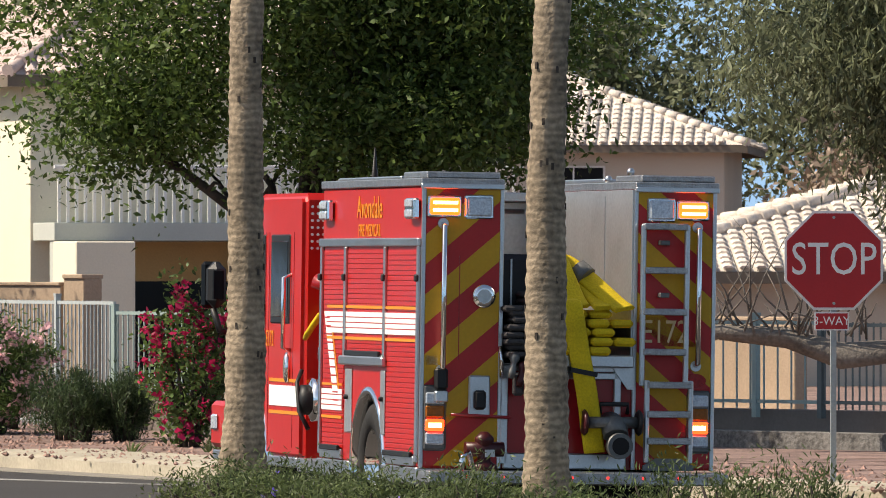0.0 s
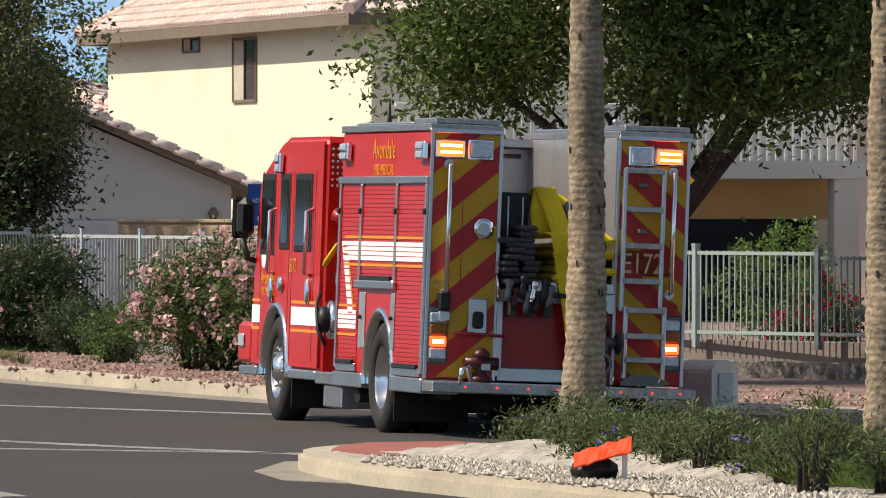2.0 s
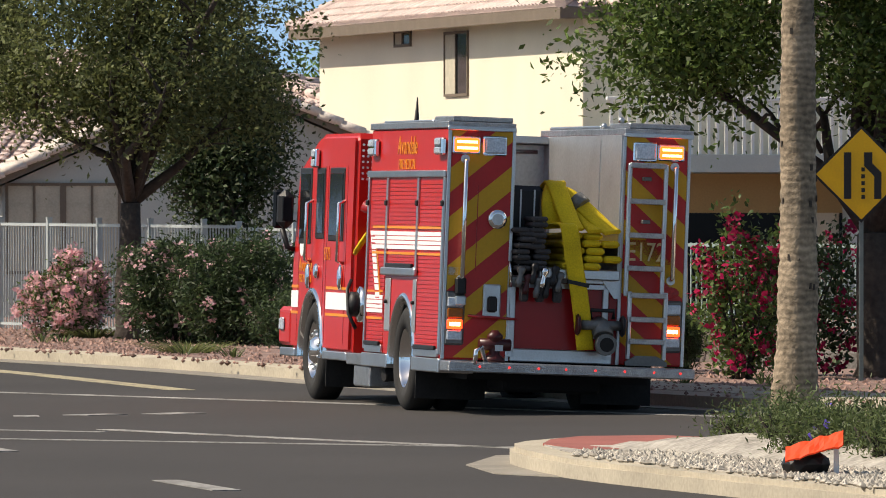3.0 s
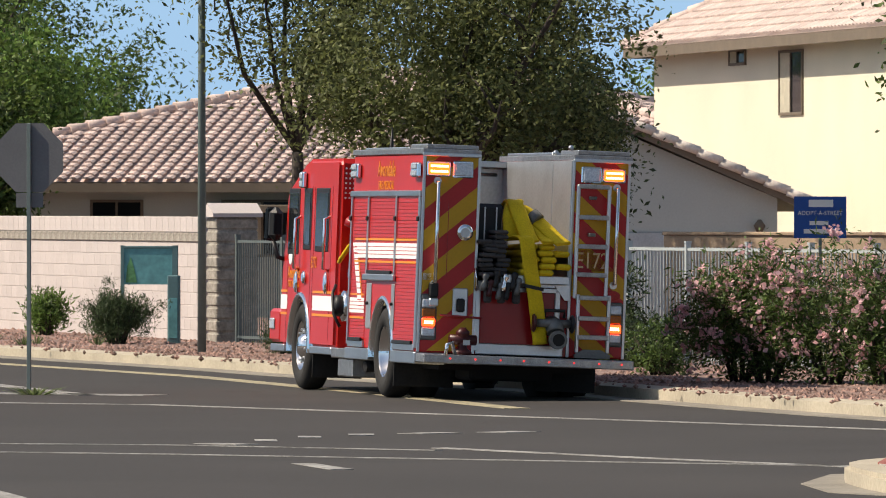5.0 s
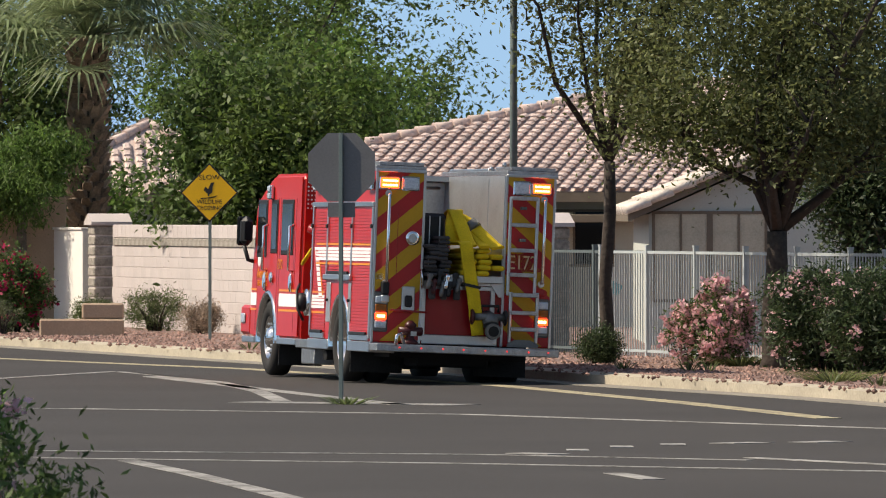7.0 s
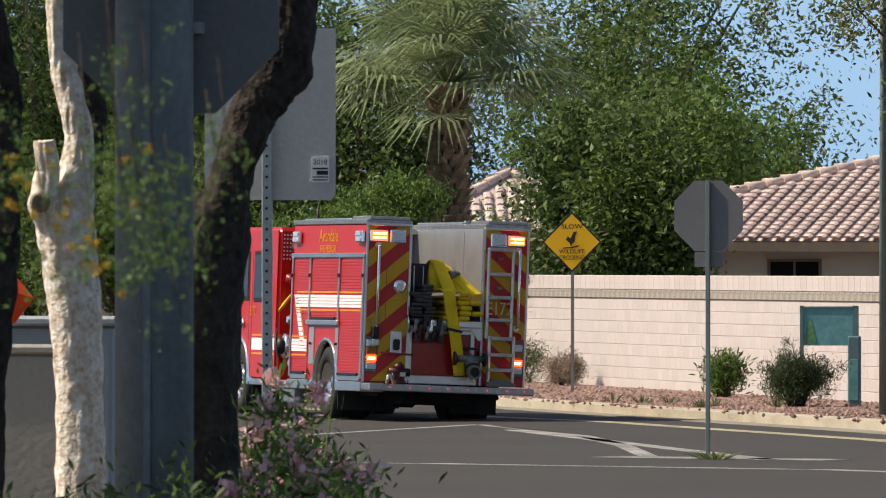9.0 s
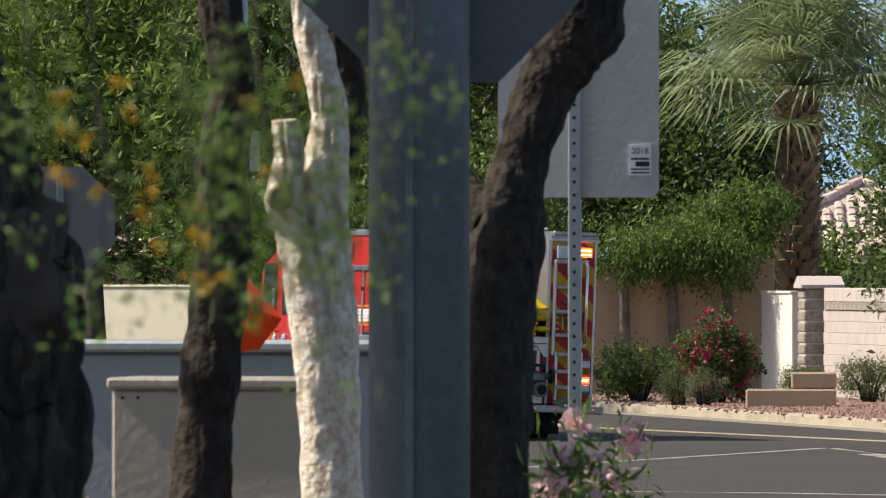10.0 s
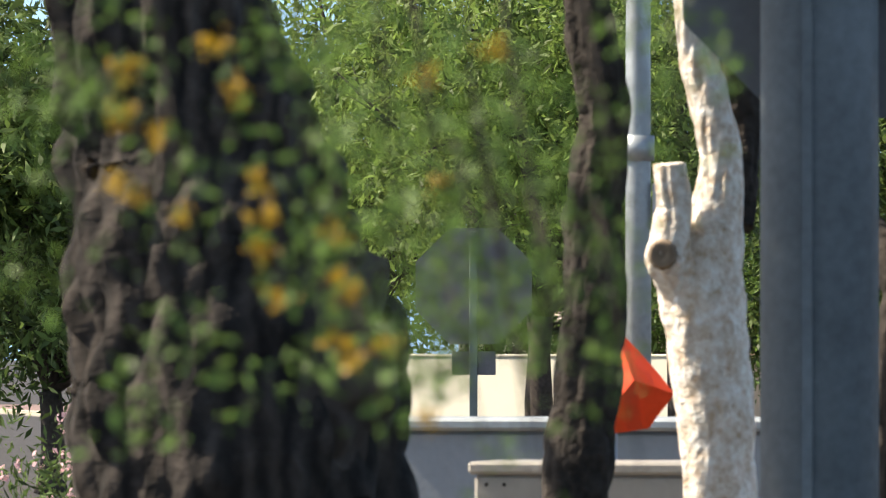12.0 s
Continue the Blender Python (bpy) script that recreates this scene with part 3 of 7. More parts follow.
def flat_hose(points, width, thick):
    """A flat hose along points, lying level across."""
    fine = [(*points[0],)]
    for i in range(len(points) - 1):
        p = [Vector(points[max(0, min(len(points) - 1, j))]) for j in (i - 1, i, i + 1, i + 2)]
        for k in range(1, 5):
            t = k / 4
            fine.append(tuple(0.5 * ((2 * p[1]) + (p[2] - p[0]) * t + (2 * p[0] - 5 * p[1] + 4 * p[2] - p[3]) * t * t + (3 * p[1] - p[0] - 3 * p[2] + p[3]) * t ** 3)))
    pts = [Vector(p) for p in fine]
    bm = bmesh.new()
    rows = []
    for i, p in enumerate(pts):
        d = (pts[min(i + 1, len(pts) - 1)] - pts[max(i - 1, 0)]).normalized()
        s = (Vector((0, 1, 0)) - d * d.y * 0.6).normalized() * width / 2
        n = d.cross(s).normalized() * thick / 2
        rows.append([bm.verts.new(p + s * a + n * b) for a, b in ((-1, 0), (-0.8, 1), (0, 0.75), (0.8, 1), (1, 0), (0.8, -1), (0, -0.75), (-0.8, -1))])
    for a, b in zip(rows, rows[1:]):
        for k in range(8):
            f = bm.faces.new((a[k], a[(k + 1) % 8], b[(k + 1) % 8], b[k]))
            f.smooth = True
    bm.faces.new(rows[0])
    bm.faces.new(rows[-1][::-1])
    bmesh.ops.recalc_face_normals(bm, faces=bm.faces)
    return bm


def cut_wells(ob):
    """Cuts the four wheel openings out of a panel."""
    bm = bmesh.new()
    for x in (1.91, 6.66):
        for s in (1, -1):
            lathe(bm, [(0.59, s * 0.86), (0.59, s * 1.5)], 36, "y", m=pose(x, 0, 0.545))
    cutter = bpy.data.objects.new("cutter", mesh_of("cutter", bm, M_BLACK))
    scene.collection.objects.link(cutter)
    mod = ob.modifiers.new("cut", "BOOLEAN")
    mod.object, mod.operation, mod.solver = cutter, "DIFFERENCE", "EXACT"
    me = bpy.data.meshes.new_from_object(ob.evaluated_get(bpy.context.evaluated_depsgraph_get()))
    ob.modifiers.clear()
    ob.data = me
    bpy.data.objects.remove(cutter)
    return ob


def fire_engine():
    e = thing("fire_engine", "red fire engine with yellow and red rear chevrons and lit lamps", "fire engine")
    # rear body: two side compartments with the hose bed between them, open at the top
    bm = bmesh.new()
    box(bm, 0.0, 0.56, 0.56, 3.78, SIDE, 2.86, 0.012)
    body = part("left_compartment", bm, M_RED, e)
    part("right_compartment", new_box(0.0, -SIDE, 0.56, 3.78, -0.55, 2.86, 0.012), M_RED, e)
    part("rear_lower_panel", new_box(0.02, -0.55, 0.56, 3.78, 0.56, 1.36, 0.0), M_MAROON_SHADE, e)
    part("hose_bed_floor", new_box(-0.02, -0.55, 1.36, 3.78, 0.56, 1.41, 0.006), M_ALU, e)
    part("hose_bed_lining", new_box(0.0, -0.55, 1.41, 3.5, -0.53, 2.862, 0.002), M_GREY_PANEL, e, "bare metal lining of the hose bed")
    part("hose_bed_seam", new_box(0.9, -0.531, 1.42, 0.915, -0.524, 2.82), M_ALU, e)
    part("hose_bed_front_wall", new_box(3.5, -0.55, 1.41, 3.62, 0.56, 2.78, 0.01), M_GREY_PANEL, e)
    part("front_wall_rail", tube(bmesh.new(), [(3.47, -0.45, 2.7), (3.47, 0.45, 2.7)], 0.02), M_ALU, e)
    part("front_wall_top", new_box(3.3, -0.55, 2.78, 3.66, 0.56, 2.86, 0.01), M_ALU, e)
    # corner mouldings
    for y in (SIDE - 0.012, 0.572, -0.562, -SIDE + 0.012):
        part("corner_moulding", new_box(-0.018, y - 0.017, 0.56, 0.014, y + 0.017, 2.87, 0.004), M_ALU, e)
    # rear panels with chevrons
    for a, b, s in ((0.59, SIDE - 0.03, 1), (-SIDE + 0.03, -0.58, -1)):
        p = part("rear_panel", new_box(-0.012, a, 0.58, 0.0, b, 2.85, 0.002), M_CHEV_RED, e, "red rear panel with slanted yellow stripes")
        chevrons(p, a, b, 0.58, 2.85, s, shift=0.0)
    # roof treads and rails
    for a, b in ((0.56, SIDE + 0.02), (-SIDE - 0.02, -0.55)):
        part("roof_tread", new_box(-0.03, a, 2.862, 3.8, b, 2.93, 0.008), M_TREAD, e)
        part("roof_box", new_box(-0.01, a + 0.03, 2.93, 0.85, b - 0.05, 2.985, 0.01), M_TREAD, e)
        part("rear_drip_rail", new_box(-0.05, a, 2.845, -0.012, b, 2.885, 0.006), M_ALU, e)
    for x in (0.35, 1.1):
        part("roof_knob", lathe(bmesh.new(), [(0.03, 0), (0.03, 0.04), (0.015, 0.06)], 10, "z", m=pose(x, -0.6, 2.985 if x < 0.8 else 2.93)), M_ALU, e)
    part("roof_lid", new_box(1.2, -1.2, 2.93, 3.5, -0.58, 2.965, 0.01), M_ALU, e)
    part("roof_lid", new_box(1.0, 0.6, 2.93, 3.4, 1.2, 2.955, 0.01), M_ALU, e)
    # side: trim, roller shutters, bars
    part("side_trim", new_box(0.02, SIDE, 2.37, 3.8, SIDE + 0.035, 2.44, 0.008), M_ALU, e)
    for x0, x1, z0 in ((0.10, 1.22, 0.66), (1.34, 2.74, 1.47), (2.86, 3.68, 0.66)):
        sh = part("roller_shutter", new_box(x0, SIDE - 0.005, z0, x1, SIDE + 0.003, 2.36), M_RED, e, "red slatted roller shutter")
        slat = new_box(x0, SIDE + 0.003, 0, x1, SIDE + 0.011, 0.036, 0.004)
        me = mesh_of("slat", slat, M_RED)
        for k in range(int((2.36 - z0) / 0.042)):
            part("slat", me, None, sh, m=pose(0, 0, z0 + 0.042 * k))
        part("shutter_sill", new_box(x0, SIDE, z0 - 0.09, x1, SIDE + 0.03, z0 - 0.01, 0.006), M_ALU, sh)
        part("shutter_latch", new_box(x0 + 0.06, SIDE + 0.02, z0 - 0.02, x1 - 0.06, SIDE + 0.05, z0 + 0.025, 0.006), M_BLACK, sh)
    for x in (0.05, 1.28, 2.8, 3.74):
        part("shutter_rail", new_box(x - 0.025, SIDE, 0.6, x + 0.025, SIDE + 0.03, 2.37, 0.006), M_ALU, e) if x not in (1.28, 2.8) else part("shutter_rail", new_box(x - 0.03, SIDE, 1.4, x + 0.03, SIDE + 0.03, 2.37, 0.006), M_ALU, e)
        part("rail_stop", new_box(x - 0.035, SIDE + 0.02, 2.08, x + 0.035, SIDE + 0.05, 2.14, 0.01), M_BLACK, e)
    # panels over the rear wheel
    part("wheel_panel", new_box(1.24, SIDE, 0.62, 2.84, SIDE + 0.006, 1.36, 0.0), M_RED, e)
    for x in (1.3, 2.64):
        part("side_locker_door", new_box(x - (0.06 if x < 2 else 0.13), SIDE + 0.004, 0.8, x + (0.1 if x < 2 else 0.12), SIDE + 0.02, 1.34, 0.01), M_GREY_PANEL, e)
        part("locker_knob", lathe(bmesh.new(), [(0.02, 0), (0.02, 0.03), (0.01, 0.035)], 8, "y", m=pose(x, SIDE + 0.02, 1.1)), M_BLACK, e)
    part("grab_bar", new_box(1.2, SIDE + 0.01, 1.37, 2.86, SIDE + 0.06, 1.45, 0.012), M_ALU, e)
    # stripes on the body side
    def side_strip(x0, x1, z0, z1, material, name="side_stripe", y=SIDE + 0.013, parent=e):
        return part(name, new_box(x0, y, z0, x1, y + 0.005, z1), material, parent)
    for x0, x1 in ((0.08, 1.24), (1.32, 2.76), (2.84, 3.5)):
        side_strip(x0, x1, 1.64, 1.82, M_WHITE_FILM)
        side_strip(x0, x1, 1.85, 1.875, M_ORANGE_FILM)
        side_strip(x0, x1, 1.585, 1.61, M_ORANGE_FILM)
        for k in range(3):
            side_strip(x0, x1, 1.682 + 0.045 * k, 1.69 + 0.045 * k, M_RED, "slat_gap", SIDE + 0.0145)
    prism_pts = [(3.62, 1.82), (3.42, 1.82), (2.98, 1.02), (3.18, 1.02)]
    part("slanted_stripe", prism(bmesh.new(), prism_pts, SIDE + 0.0125, SIDE + 0.0175), M_WHITE_FILM, e)
    for k in range(11):
        z = 1.06 + 0.07 * k
        o = 0.55 * (z - 1.02)
        side_strip(2.98 + o, 3.18 + o, z, z + 0.012, M_RED, "slat_gap", SIDE + 0.015)
    part("slanted_line", prism(bmesh.new(), [(2.95, 1.02), (2.92, 1.02), (3.36, 1.82), (3.39, 1.82)], SIDE + 0.0125, SIDE + 0.017), M_ORANGE_FILM, e)
    side_strip(2.88, 3.68, 0.98, 1.16, M_WHITE_FILM)
    side_strip(2.88, 3.68, 1.19, 1.21, M_ORANGE_FILM)
    side_strip(2.88, 3.68, 0.91, 0.935, M_ORANGE_FILM)
    for k in range(3):
        side_strip(2.88, 3.68, 1.02 + 0.045 * k, 1.028 + 0.045 * k, M_RED, "slat_gap", SIDE + 0.0145)
    # lettering on the side
    turn = pose(0, 0, 0, 90, 0, 180)
    for text, size, x, z, sq in (("Avondale", 0.27, 1.95, 2.69, 0.95), ("FIRE MEDICAL", 0.15, 1.95, 2.50, 0.9)):
        lettering(text, size, M_ORANGE_FILM, e, Matrix.Translation((x, SIDE + 0.006, z)) @ turn, squeeze=sq)
    for x in (0.22, 3.5):
        side_lamp(e, x, 2.68, 0.34, 0.17)
    # running boards
    part("running_board", new_box(2.55, 0.9, 0.42, 3.82, SIDE + 0.03, 0.56, 0.01), M_ALU, e)
    part("running_board", new_box(0.0, 0.9, 0.42, 1.3, SIDE + 0.03, 0.56, 0.01), M_ALU, e)
    part("running_board", new_box(3.82, 0.8, 0.42, 4.62, SIDE + 0.02, 0.54, 0.01), M_TREAD, e)
    part("battery_box", new_box(3.5, 0.8, 0.2, 4.3, SIDE + 0.0, 0.42, 0.015), M_TREAD, e)
    part("underbody", new_box(0.3, -0.95, 0.36, 7.3, 0.9, 0.62), M_DARK, e)
    part("axle_housing", tube(bmesh.new(), [(1.91, -0.9, 0.5), (1.91, 0.9, 0.5)], 0.12), M_DARK, e)
    part("differential", lathe(bmesh.new(), [(0.05, -0.3), (0.25, -0.12), (0.25, 0.12), (0.05, 0.3)], 16, "y", m=pose(1.91, 0, 0.45)), M_DARK, e)
    part("fuel_tank", new_box(0.4, -0.5, 0.25, 1.2, 0.5, 0.5, 0.03), M_DARK, e)
    part("exhaust_pipe", tube(bmesh.new(), [(3.0, 0.9, 0.36), (2.95, 1.2, 0.34)], 0.07, 12), M_DARK, e)
    # mud flaps
    for y0, y1 in ((0.5, 1.22), (-1.22, -0.5)):
        part("mud_flap", new_box(1.26, y0, 0.14, 1.28, y1, 0.56), M_RUBBER, e, "black rubber mud flap")
        part("mud_flap", new_box(5.86, y0 + 0.1, 0.16, 5.88, y1, 0.54), M_RUBBER, e)
    # wheel arches
    for x, y in ((1.91, SIDE + 0.0), (6.66, SIDE + 0.0)):
        arch(e, x, y, 0.545, 0.585, 0.655, 0.3, M_CHROME, "wheel_arch_trim")
        for s in (1, -1):
            bm = prism(bmesh.new(), [(x + 0.589 * math.cos(radians(a)), 0.545 + 0.589 * math.sin(radians(a))) for a in range(-14, 195, 13)], s * (SIDE - 0.38), s * (SIDE - 0.36))
            part("wheel_well", bm, M_BLACK, e)
    # pump bay between body and cab
    part("pump_panel", new_box(3.78, -1.05, 0.54, 4.55, 1.0, 2.5, 0.02), M_MAROON_SHADE, e)
    part("pump_hood", new_box(3.78, -1.1, 2.5, 4.6, 1.05, 2.62, 0.02), M_TREAD, e)
    intake = part("pump_intake", lathe(bmesh.new(), [(0.16, 0.0), (0.16, 0.14), (0.19, 0.16), (0.19, 0.24), (0.12, 0.26)], 20, "y", m=pose(4.18, 1.0, 1.05)), M_CHROME, e)
    part("intake_cap", lathe(bmesh.new(), [(0.13, 0.24), (0.13, 0.33), (0.05, 0.36)], 12, "y", m=pose(4.18, 1.0, 1.05)), M_BLACK, intake)
    part("intake_handle", tube(bmesh.new(), [(4.0, 1.3, 0.8), (4.1, 1.36, 0.95), (4.2, 1.36, 1.2), (4.3, 1.3, 1.3)], 0.02, 6), M_BLACK, intake)
    for x, z in ((4.0, 1.4), (4.3, 1.45), (4.15, 0.8)):
        part("discharge_cap", lathe(bmesh.new(), [(0.07, 0), (0.08, 0.12), (0.05, 0.16)], 12, "y", m=pose(x, 1.0, z)), M_CHROME, e)
    loop = [(4.1, 1.02, 1.85), (4.0, 1.22, 1.78), (4.2, 1.28, 1.62), (4.45, 1.24, 1.58), (4.5, 1.15, 1.7), (4.4, 1.05, 1.85)]
    part("hose_loop", tube(bmesh.new(), loop, 0.024, 8), M_HOSE_YELLOW, e, "loop of yellow hose")
    part("nozzle", tube(bmesh.new(), [(4.1, 1.05, 2.0), (4.2, 1.22, 2.08)], [0.05, 0.065], 10), M_MAROON_SHADE, e)
    # cab
    cab_pts = [(4.6, 0.52), (4.6, 2.78), (4.66, 2.84), (6.45, 2.84), (6.62, 2.8), (7.5, 2.5), (7.62, 2.38), (7.8, 1.5), (7.82, 0.52)]
    bm = prism(bmesh.new(), cab_pts, -SIDE, SIDE)
    bmesh.ops.bevel(bm, geom=[ed for ed in bm.edges if abs(ed.verts[0].co.y - ed.verts[1].co.y) < 0.01], offset=0.05, segments=3, affect="EDGES")
    cab = part("cab", bm, M_RED, e, "red painted crew cab")
    holes = bmesh.new()
    for i in range(7):
        for j in range(5 + (i % 2)):
            lathe(holes, [(0.014, 4.594), (0.014, 4.600)], 6, "x", m=pose(0, 1.16 - 0.05 * j, 2.72 - 0.06 * i))
    tagged(part("vent_holes", holes, M_WHITE_FILM, cab), kind="stuff")
    for x0, x1, z0, z1 in ((6.9, 7.42, 1.72, 2.42), (6.18, 6.52, 1.78, 2.42), (5.15, 5.82, 1.76, 2.42)):
        fr = part("side_window", new_box(x0 - 0.05, SIDE - 0.01, z0 - 0.06, x1 + 0.05, SIDE + 0.012, z1 + 0.06, 0.01), M_BLACK, cab, "dark side window")
        part("pane", new_box(x0, SIDE + 0.008, z0, x1, SIDE + 0.018, z1, 0.004), M_GLASS, fr)
    part("windscreen", prism(bmesh.new(), [(7.49, 2.36), (7.66, 2.30), (7.83, 1.55), (7.7, 1.55)], -1.1, 1.1), M_GLASS, cab)
    for x in (4.95, 5.98, 6.12, 7.46):
        part("door_gap", new_box(x - 0.008, SIDE - 0.004, 0.62, x + 0.008, SIDE + 0.004, 2.5), M_MAROON_SHADE, cab)
    for x in (5.05, 6.78):
        part("grab_rail", tube(bmesh.new(), [(x, SIDE, 1.02 + 0.45), (x, SIDE + 0.07, 1.02 + 0.47), (x, SIDE + 0.07, 2.1), (x, SIDE, 2.13)], 0.02, 8), M_CHROME, cab)
        dh = part("door_handle", lathe(bmesh.new(), [(0.09, 0), (0.09, 0.03), (0.06, 0.045)], 14, "y", m=pose(x + 0.06, SIDE, 1.32) @ Matrix.Diagonal((0.7, 1, 1.5, 1))), M_CHROME, cab)
    part("door_handle", lathe(bmesh.new(), [(0.08, 0), (0.08, 0.03), (0.05, 0.045)], 14, "y", m=pose(6.4, SIDE, 1.38)), M_CHROME, cab)
    for x0, x1 in ((4.66, 5.9), (7.4, 7.78)):
        side_strip(x0, x1, 0.98, 1.16, M_WHITE_FILM, y=SIDE + 0.001, parent=cab)
        side_strip(x0, x1, 1.19, 1.22, M_ORANGE_FILM, y=SIDE + 0.001, parent=cab)
        side_strip(x0, x1, 0.91, 0.94, M_ORANGE_FILM, y=SIDE + 0.001, parent=cab)
    part("rear_strip", new_box(4.595, 0.95, 1.19, 4.6, SIDE - 0.05, 1.22), M_ORANGE_FILM, cab)
    lettering("E172", 0.2, M_ORANGE_FILM, cab, Matrix.Translation((5.9, SIDE + 0.006, 1.56)) @ turn, squeeze=0.8)
    lettering("Avondale", 0.21, M_ORANGE_FILM, cab, Matrix.Translation((7.05, SIDE + 0.006, 1.43)) @ turn, squeeze=0.9)
    lettering("FIRE MEDICAL", 0.12, M_ORANGE_FILM, cab, Matrix.Translation((7.05, SIDE + 0.006, 1.29)) @ turn, squeeze=0.9)
    part("door_badge", lathe(bmesh.new(), [(0.11, 0), (0.11, 0.006)], 16, "y", m=pose(7.3, SIDE, 1.64)), M_WHITE_FILM, cab)
    side_lamp(cab, 6.55, 2.58, 0.2, 0.2)
    part("cab_step", new_box(4.64, 0.9, 0.45, 5.85, SIDE + 0.03, 0.54, 0.01), M_ALU, cab)
    part("cab_step", new_box(7.42, 0.9, 0.45, 8.2, SIDE + 0.03, 0.54, 0.01), M_ALU, cab)
    part("bumper", new_box(7.82, -1.2, 0.56, 8.45, SIDE, 0.98, 0.04), M_RED, e)
    part("bumper_lamp", new_box(8.1, SIDE, 0.72, 8.32, SIDE + 0.03, 0.86, 0.015), M_LENS, e)
    part("roof_aerial", tube(bmesh.new(), [(5.1, 0.5, 2.84), (5.1, 0.5, 2.92), (5.1, 0.5, 3.25)], [0.04, 0.035, 0.006], 8), M_BLACK, cab)
    part("roof_aerial", tube(bmesh.new(), [(5.9, 0.7, 2.84), (5.9, 0.7, 2.93)], [0.035, 0.02], 8), M_BLACK, cab)
    # mirror
    mir = part("mirror", new_box(7.64, SIDE + 0.03, 1.82, 7.86, SIDE + 0.2, 2.24, 0.07), M_BLACK, e, "black door mirror with chrome shell")
    part("mirror_shell", new_box(7.82, SIDE + 0.05, 1.82, 7.88, SIDE + 0.23, 2.24, 0.028), M_GLASS, mir)
    part("mirror_glass", new_box(7.605, SIDE + 0.07, 1.9, 7.645, SIDE + 0.17, 2.16, 0.005), M_GLASS, mir)
    part("mirror_arm", tube(bmesh.new(), [(7.7, SIDE, 1.6), (7.72, SIDE + 0.08, 1.62), (7.74, SIDE + 0.14, 1.82)], 0.03, 8), M_BLACK, mir)
    # rear step and bumper lamps
    st = part("rear_step", new_box(-0.42, -SIDE - 0.03, 0.44, 0.02, SIDE + 0.01, 0.545, 0.012), M_TREAD, e, "bright tread-plate rear step")
    for y in (0.93, 0.63, 0.33, 0.05, -0.25, -0.55, -0.85, -1.12):
        part("marker_lamp", lathe(bmesh.new(), [(0.012, -0.428), (0.012, -0.42)], 10, "x", m=pose(0, y, 0.5)), M_SMALL_RED, st)
    part("tow_eye", tube(bmesh.new(), [(-0.4, 0.98, 0.52), (-0.44, 0.98, 0.66), (-0.4, 0.92, 0.7), (-0.36, 0.86, 0.55)], 0.025, 8), M_CHROME, st)
    part("step_riser", new_box(-0.03, -0.5, 0.56, 0.015, 0.54, 0.69, 0.01), M_ALU, e)
    # lower centre frame and shelf
    for y in (-0.42, 0.535):
        part("centre_post", new_box(-0.03, y - 0.03, 0.6, 0.02, y + 0.03, 1.38, 0.006), M_ALU, e)
    part("centre_header", new_box(-0.03, -0.45, 1.3, 0.02, 0.56, 1.355, 0.006), M_ALU, e)
    part("shelf_lip", new_box(-0.14, -0.53, 1.40, -0.02, 0.3, 1.5, 0.01), M_ALU, e)
    part("gusset", prism(bmesh.new(), [(-0.3, 1.5), (-0.56, 1.48), (-0.56, 1.22), (-0.5, 1.22)], -0.04, -0.02, axis="x"), M_ALU, e)
    # lamps on the rear
    lamp_on(e, "warning_lamp", 1.06, 2.70, 0.25, 0.14, M_LIT_AMBER, bezel=M_CHROME, label="lit amber warning lamp", core=M_LIT_WHITE)
    lamp_on(e, "warning_lamp", 0.77, 2.70, 0.21, 0.16, M_LENS)
    lamp_on(e, "warning_lamp", -0.77, 2.70, 0.21, 0.16, M_LENS)
    lamp_on(e, "warning_lamp", -1.04, 2.70, 0.24, 0.13, M_LIT_AMBER, label="lit amber warning lamp", core=M_LIT_WHITE)
    for y in (1.12, -1.11):
        s = 1 if y > 0 else -1
        col = part("tail_lamp_column", new_box(-0.03, y - 0.1, 0.7, 0.0, y + 0.1, 1.24 if s > 0 else 1.22, 0.02), M_DULL, e)
        for z, lens in ((1.13, M_LENS), (1.02, M_LENS_AMBER), (0.91, M_LIT_RED), (0.80, M_LENS)):
            part("lens", new_box(-0.05, y - 0.08, z - 0.05, -0.026, y + 0.08, z + 0.05, 0.012), lens, col)
        part("lit_core", new_box(-0.055, y - 0.055, 0.89, -0.049, y + 0.055, 0.93), M_LIT_WHITE, col)
    part("round_lamp", lathe(bmesh.new(), [(0.09, -0.03), (0.09, 0.0)], 18, "x", m=pose(0, -1.07, 1.3) @ Matrix.Diagonal((1, 1.1, 0.65, 1))), M_LENS_RED, e)
    badge = part("round_badge", lathe(bmesh.new(), [(0.06, -0.035), (0.095, -0.028), (0.1, 0.0)], 20, "x", m=pose(-0.012, 0.72, 1.97)), M_CHROME, e)
    part("badge_centre", lathe(bmesh.new(), [(0.055, -0.04), (0.055, -0.03)], 16, "x", m=pose(-0.012, 0.72, 1.97)), M_GREY_PANEL, badge)
    # grab rails
    for y, z0, z1 in ((1.07, 1.36, 2.56), (-1.08, 1.42, 2.56)):
        r = part("rear_grab_rail", tube(bmesh.new(), [(0, y, z0), (-0.09, y, z0 + 0.02), (-0.09, y, z1 - 0.02), (0, y, z1)], 0.024, 10), M_CHROME, e)
        for z in (z0, z1):
            part("rail_foot", lathe(bmesh.new(), [(0.045, -0.03), (0.045, 0.0)], 12, "x", m=pose(0, y, z)), M_ALU, r)
    part("switch_box", new_box(-0.08, 1.02, 1.2, 0, 1.13, 1.38, 0.02), M_BLACK, e)
    part("socket", new_box(-0.09, 1.02, 1.1, 0, 1.13, 1.19, 0.01), M_ALU, e)
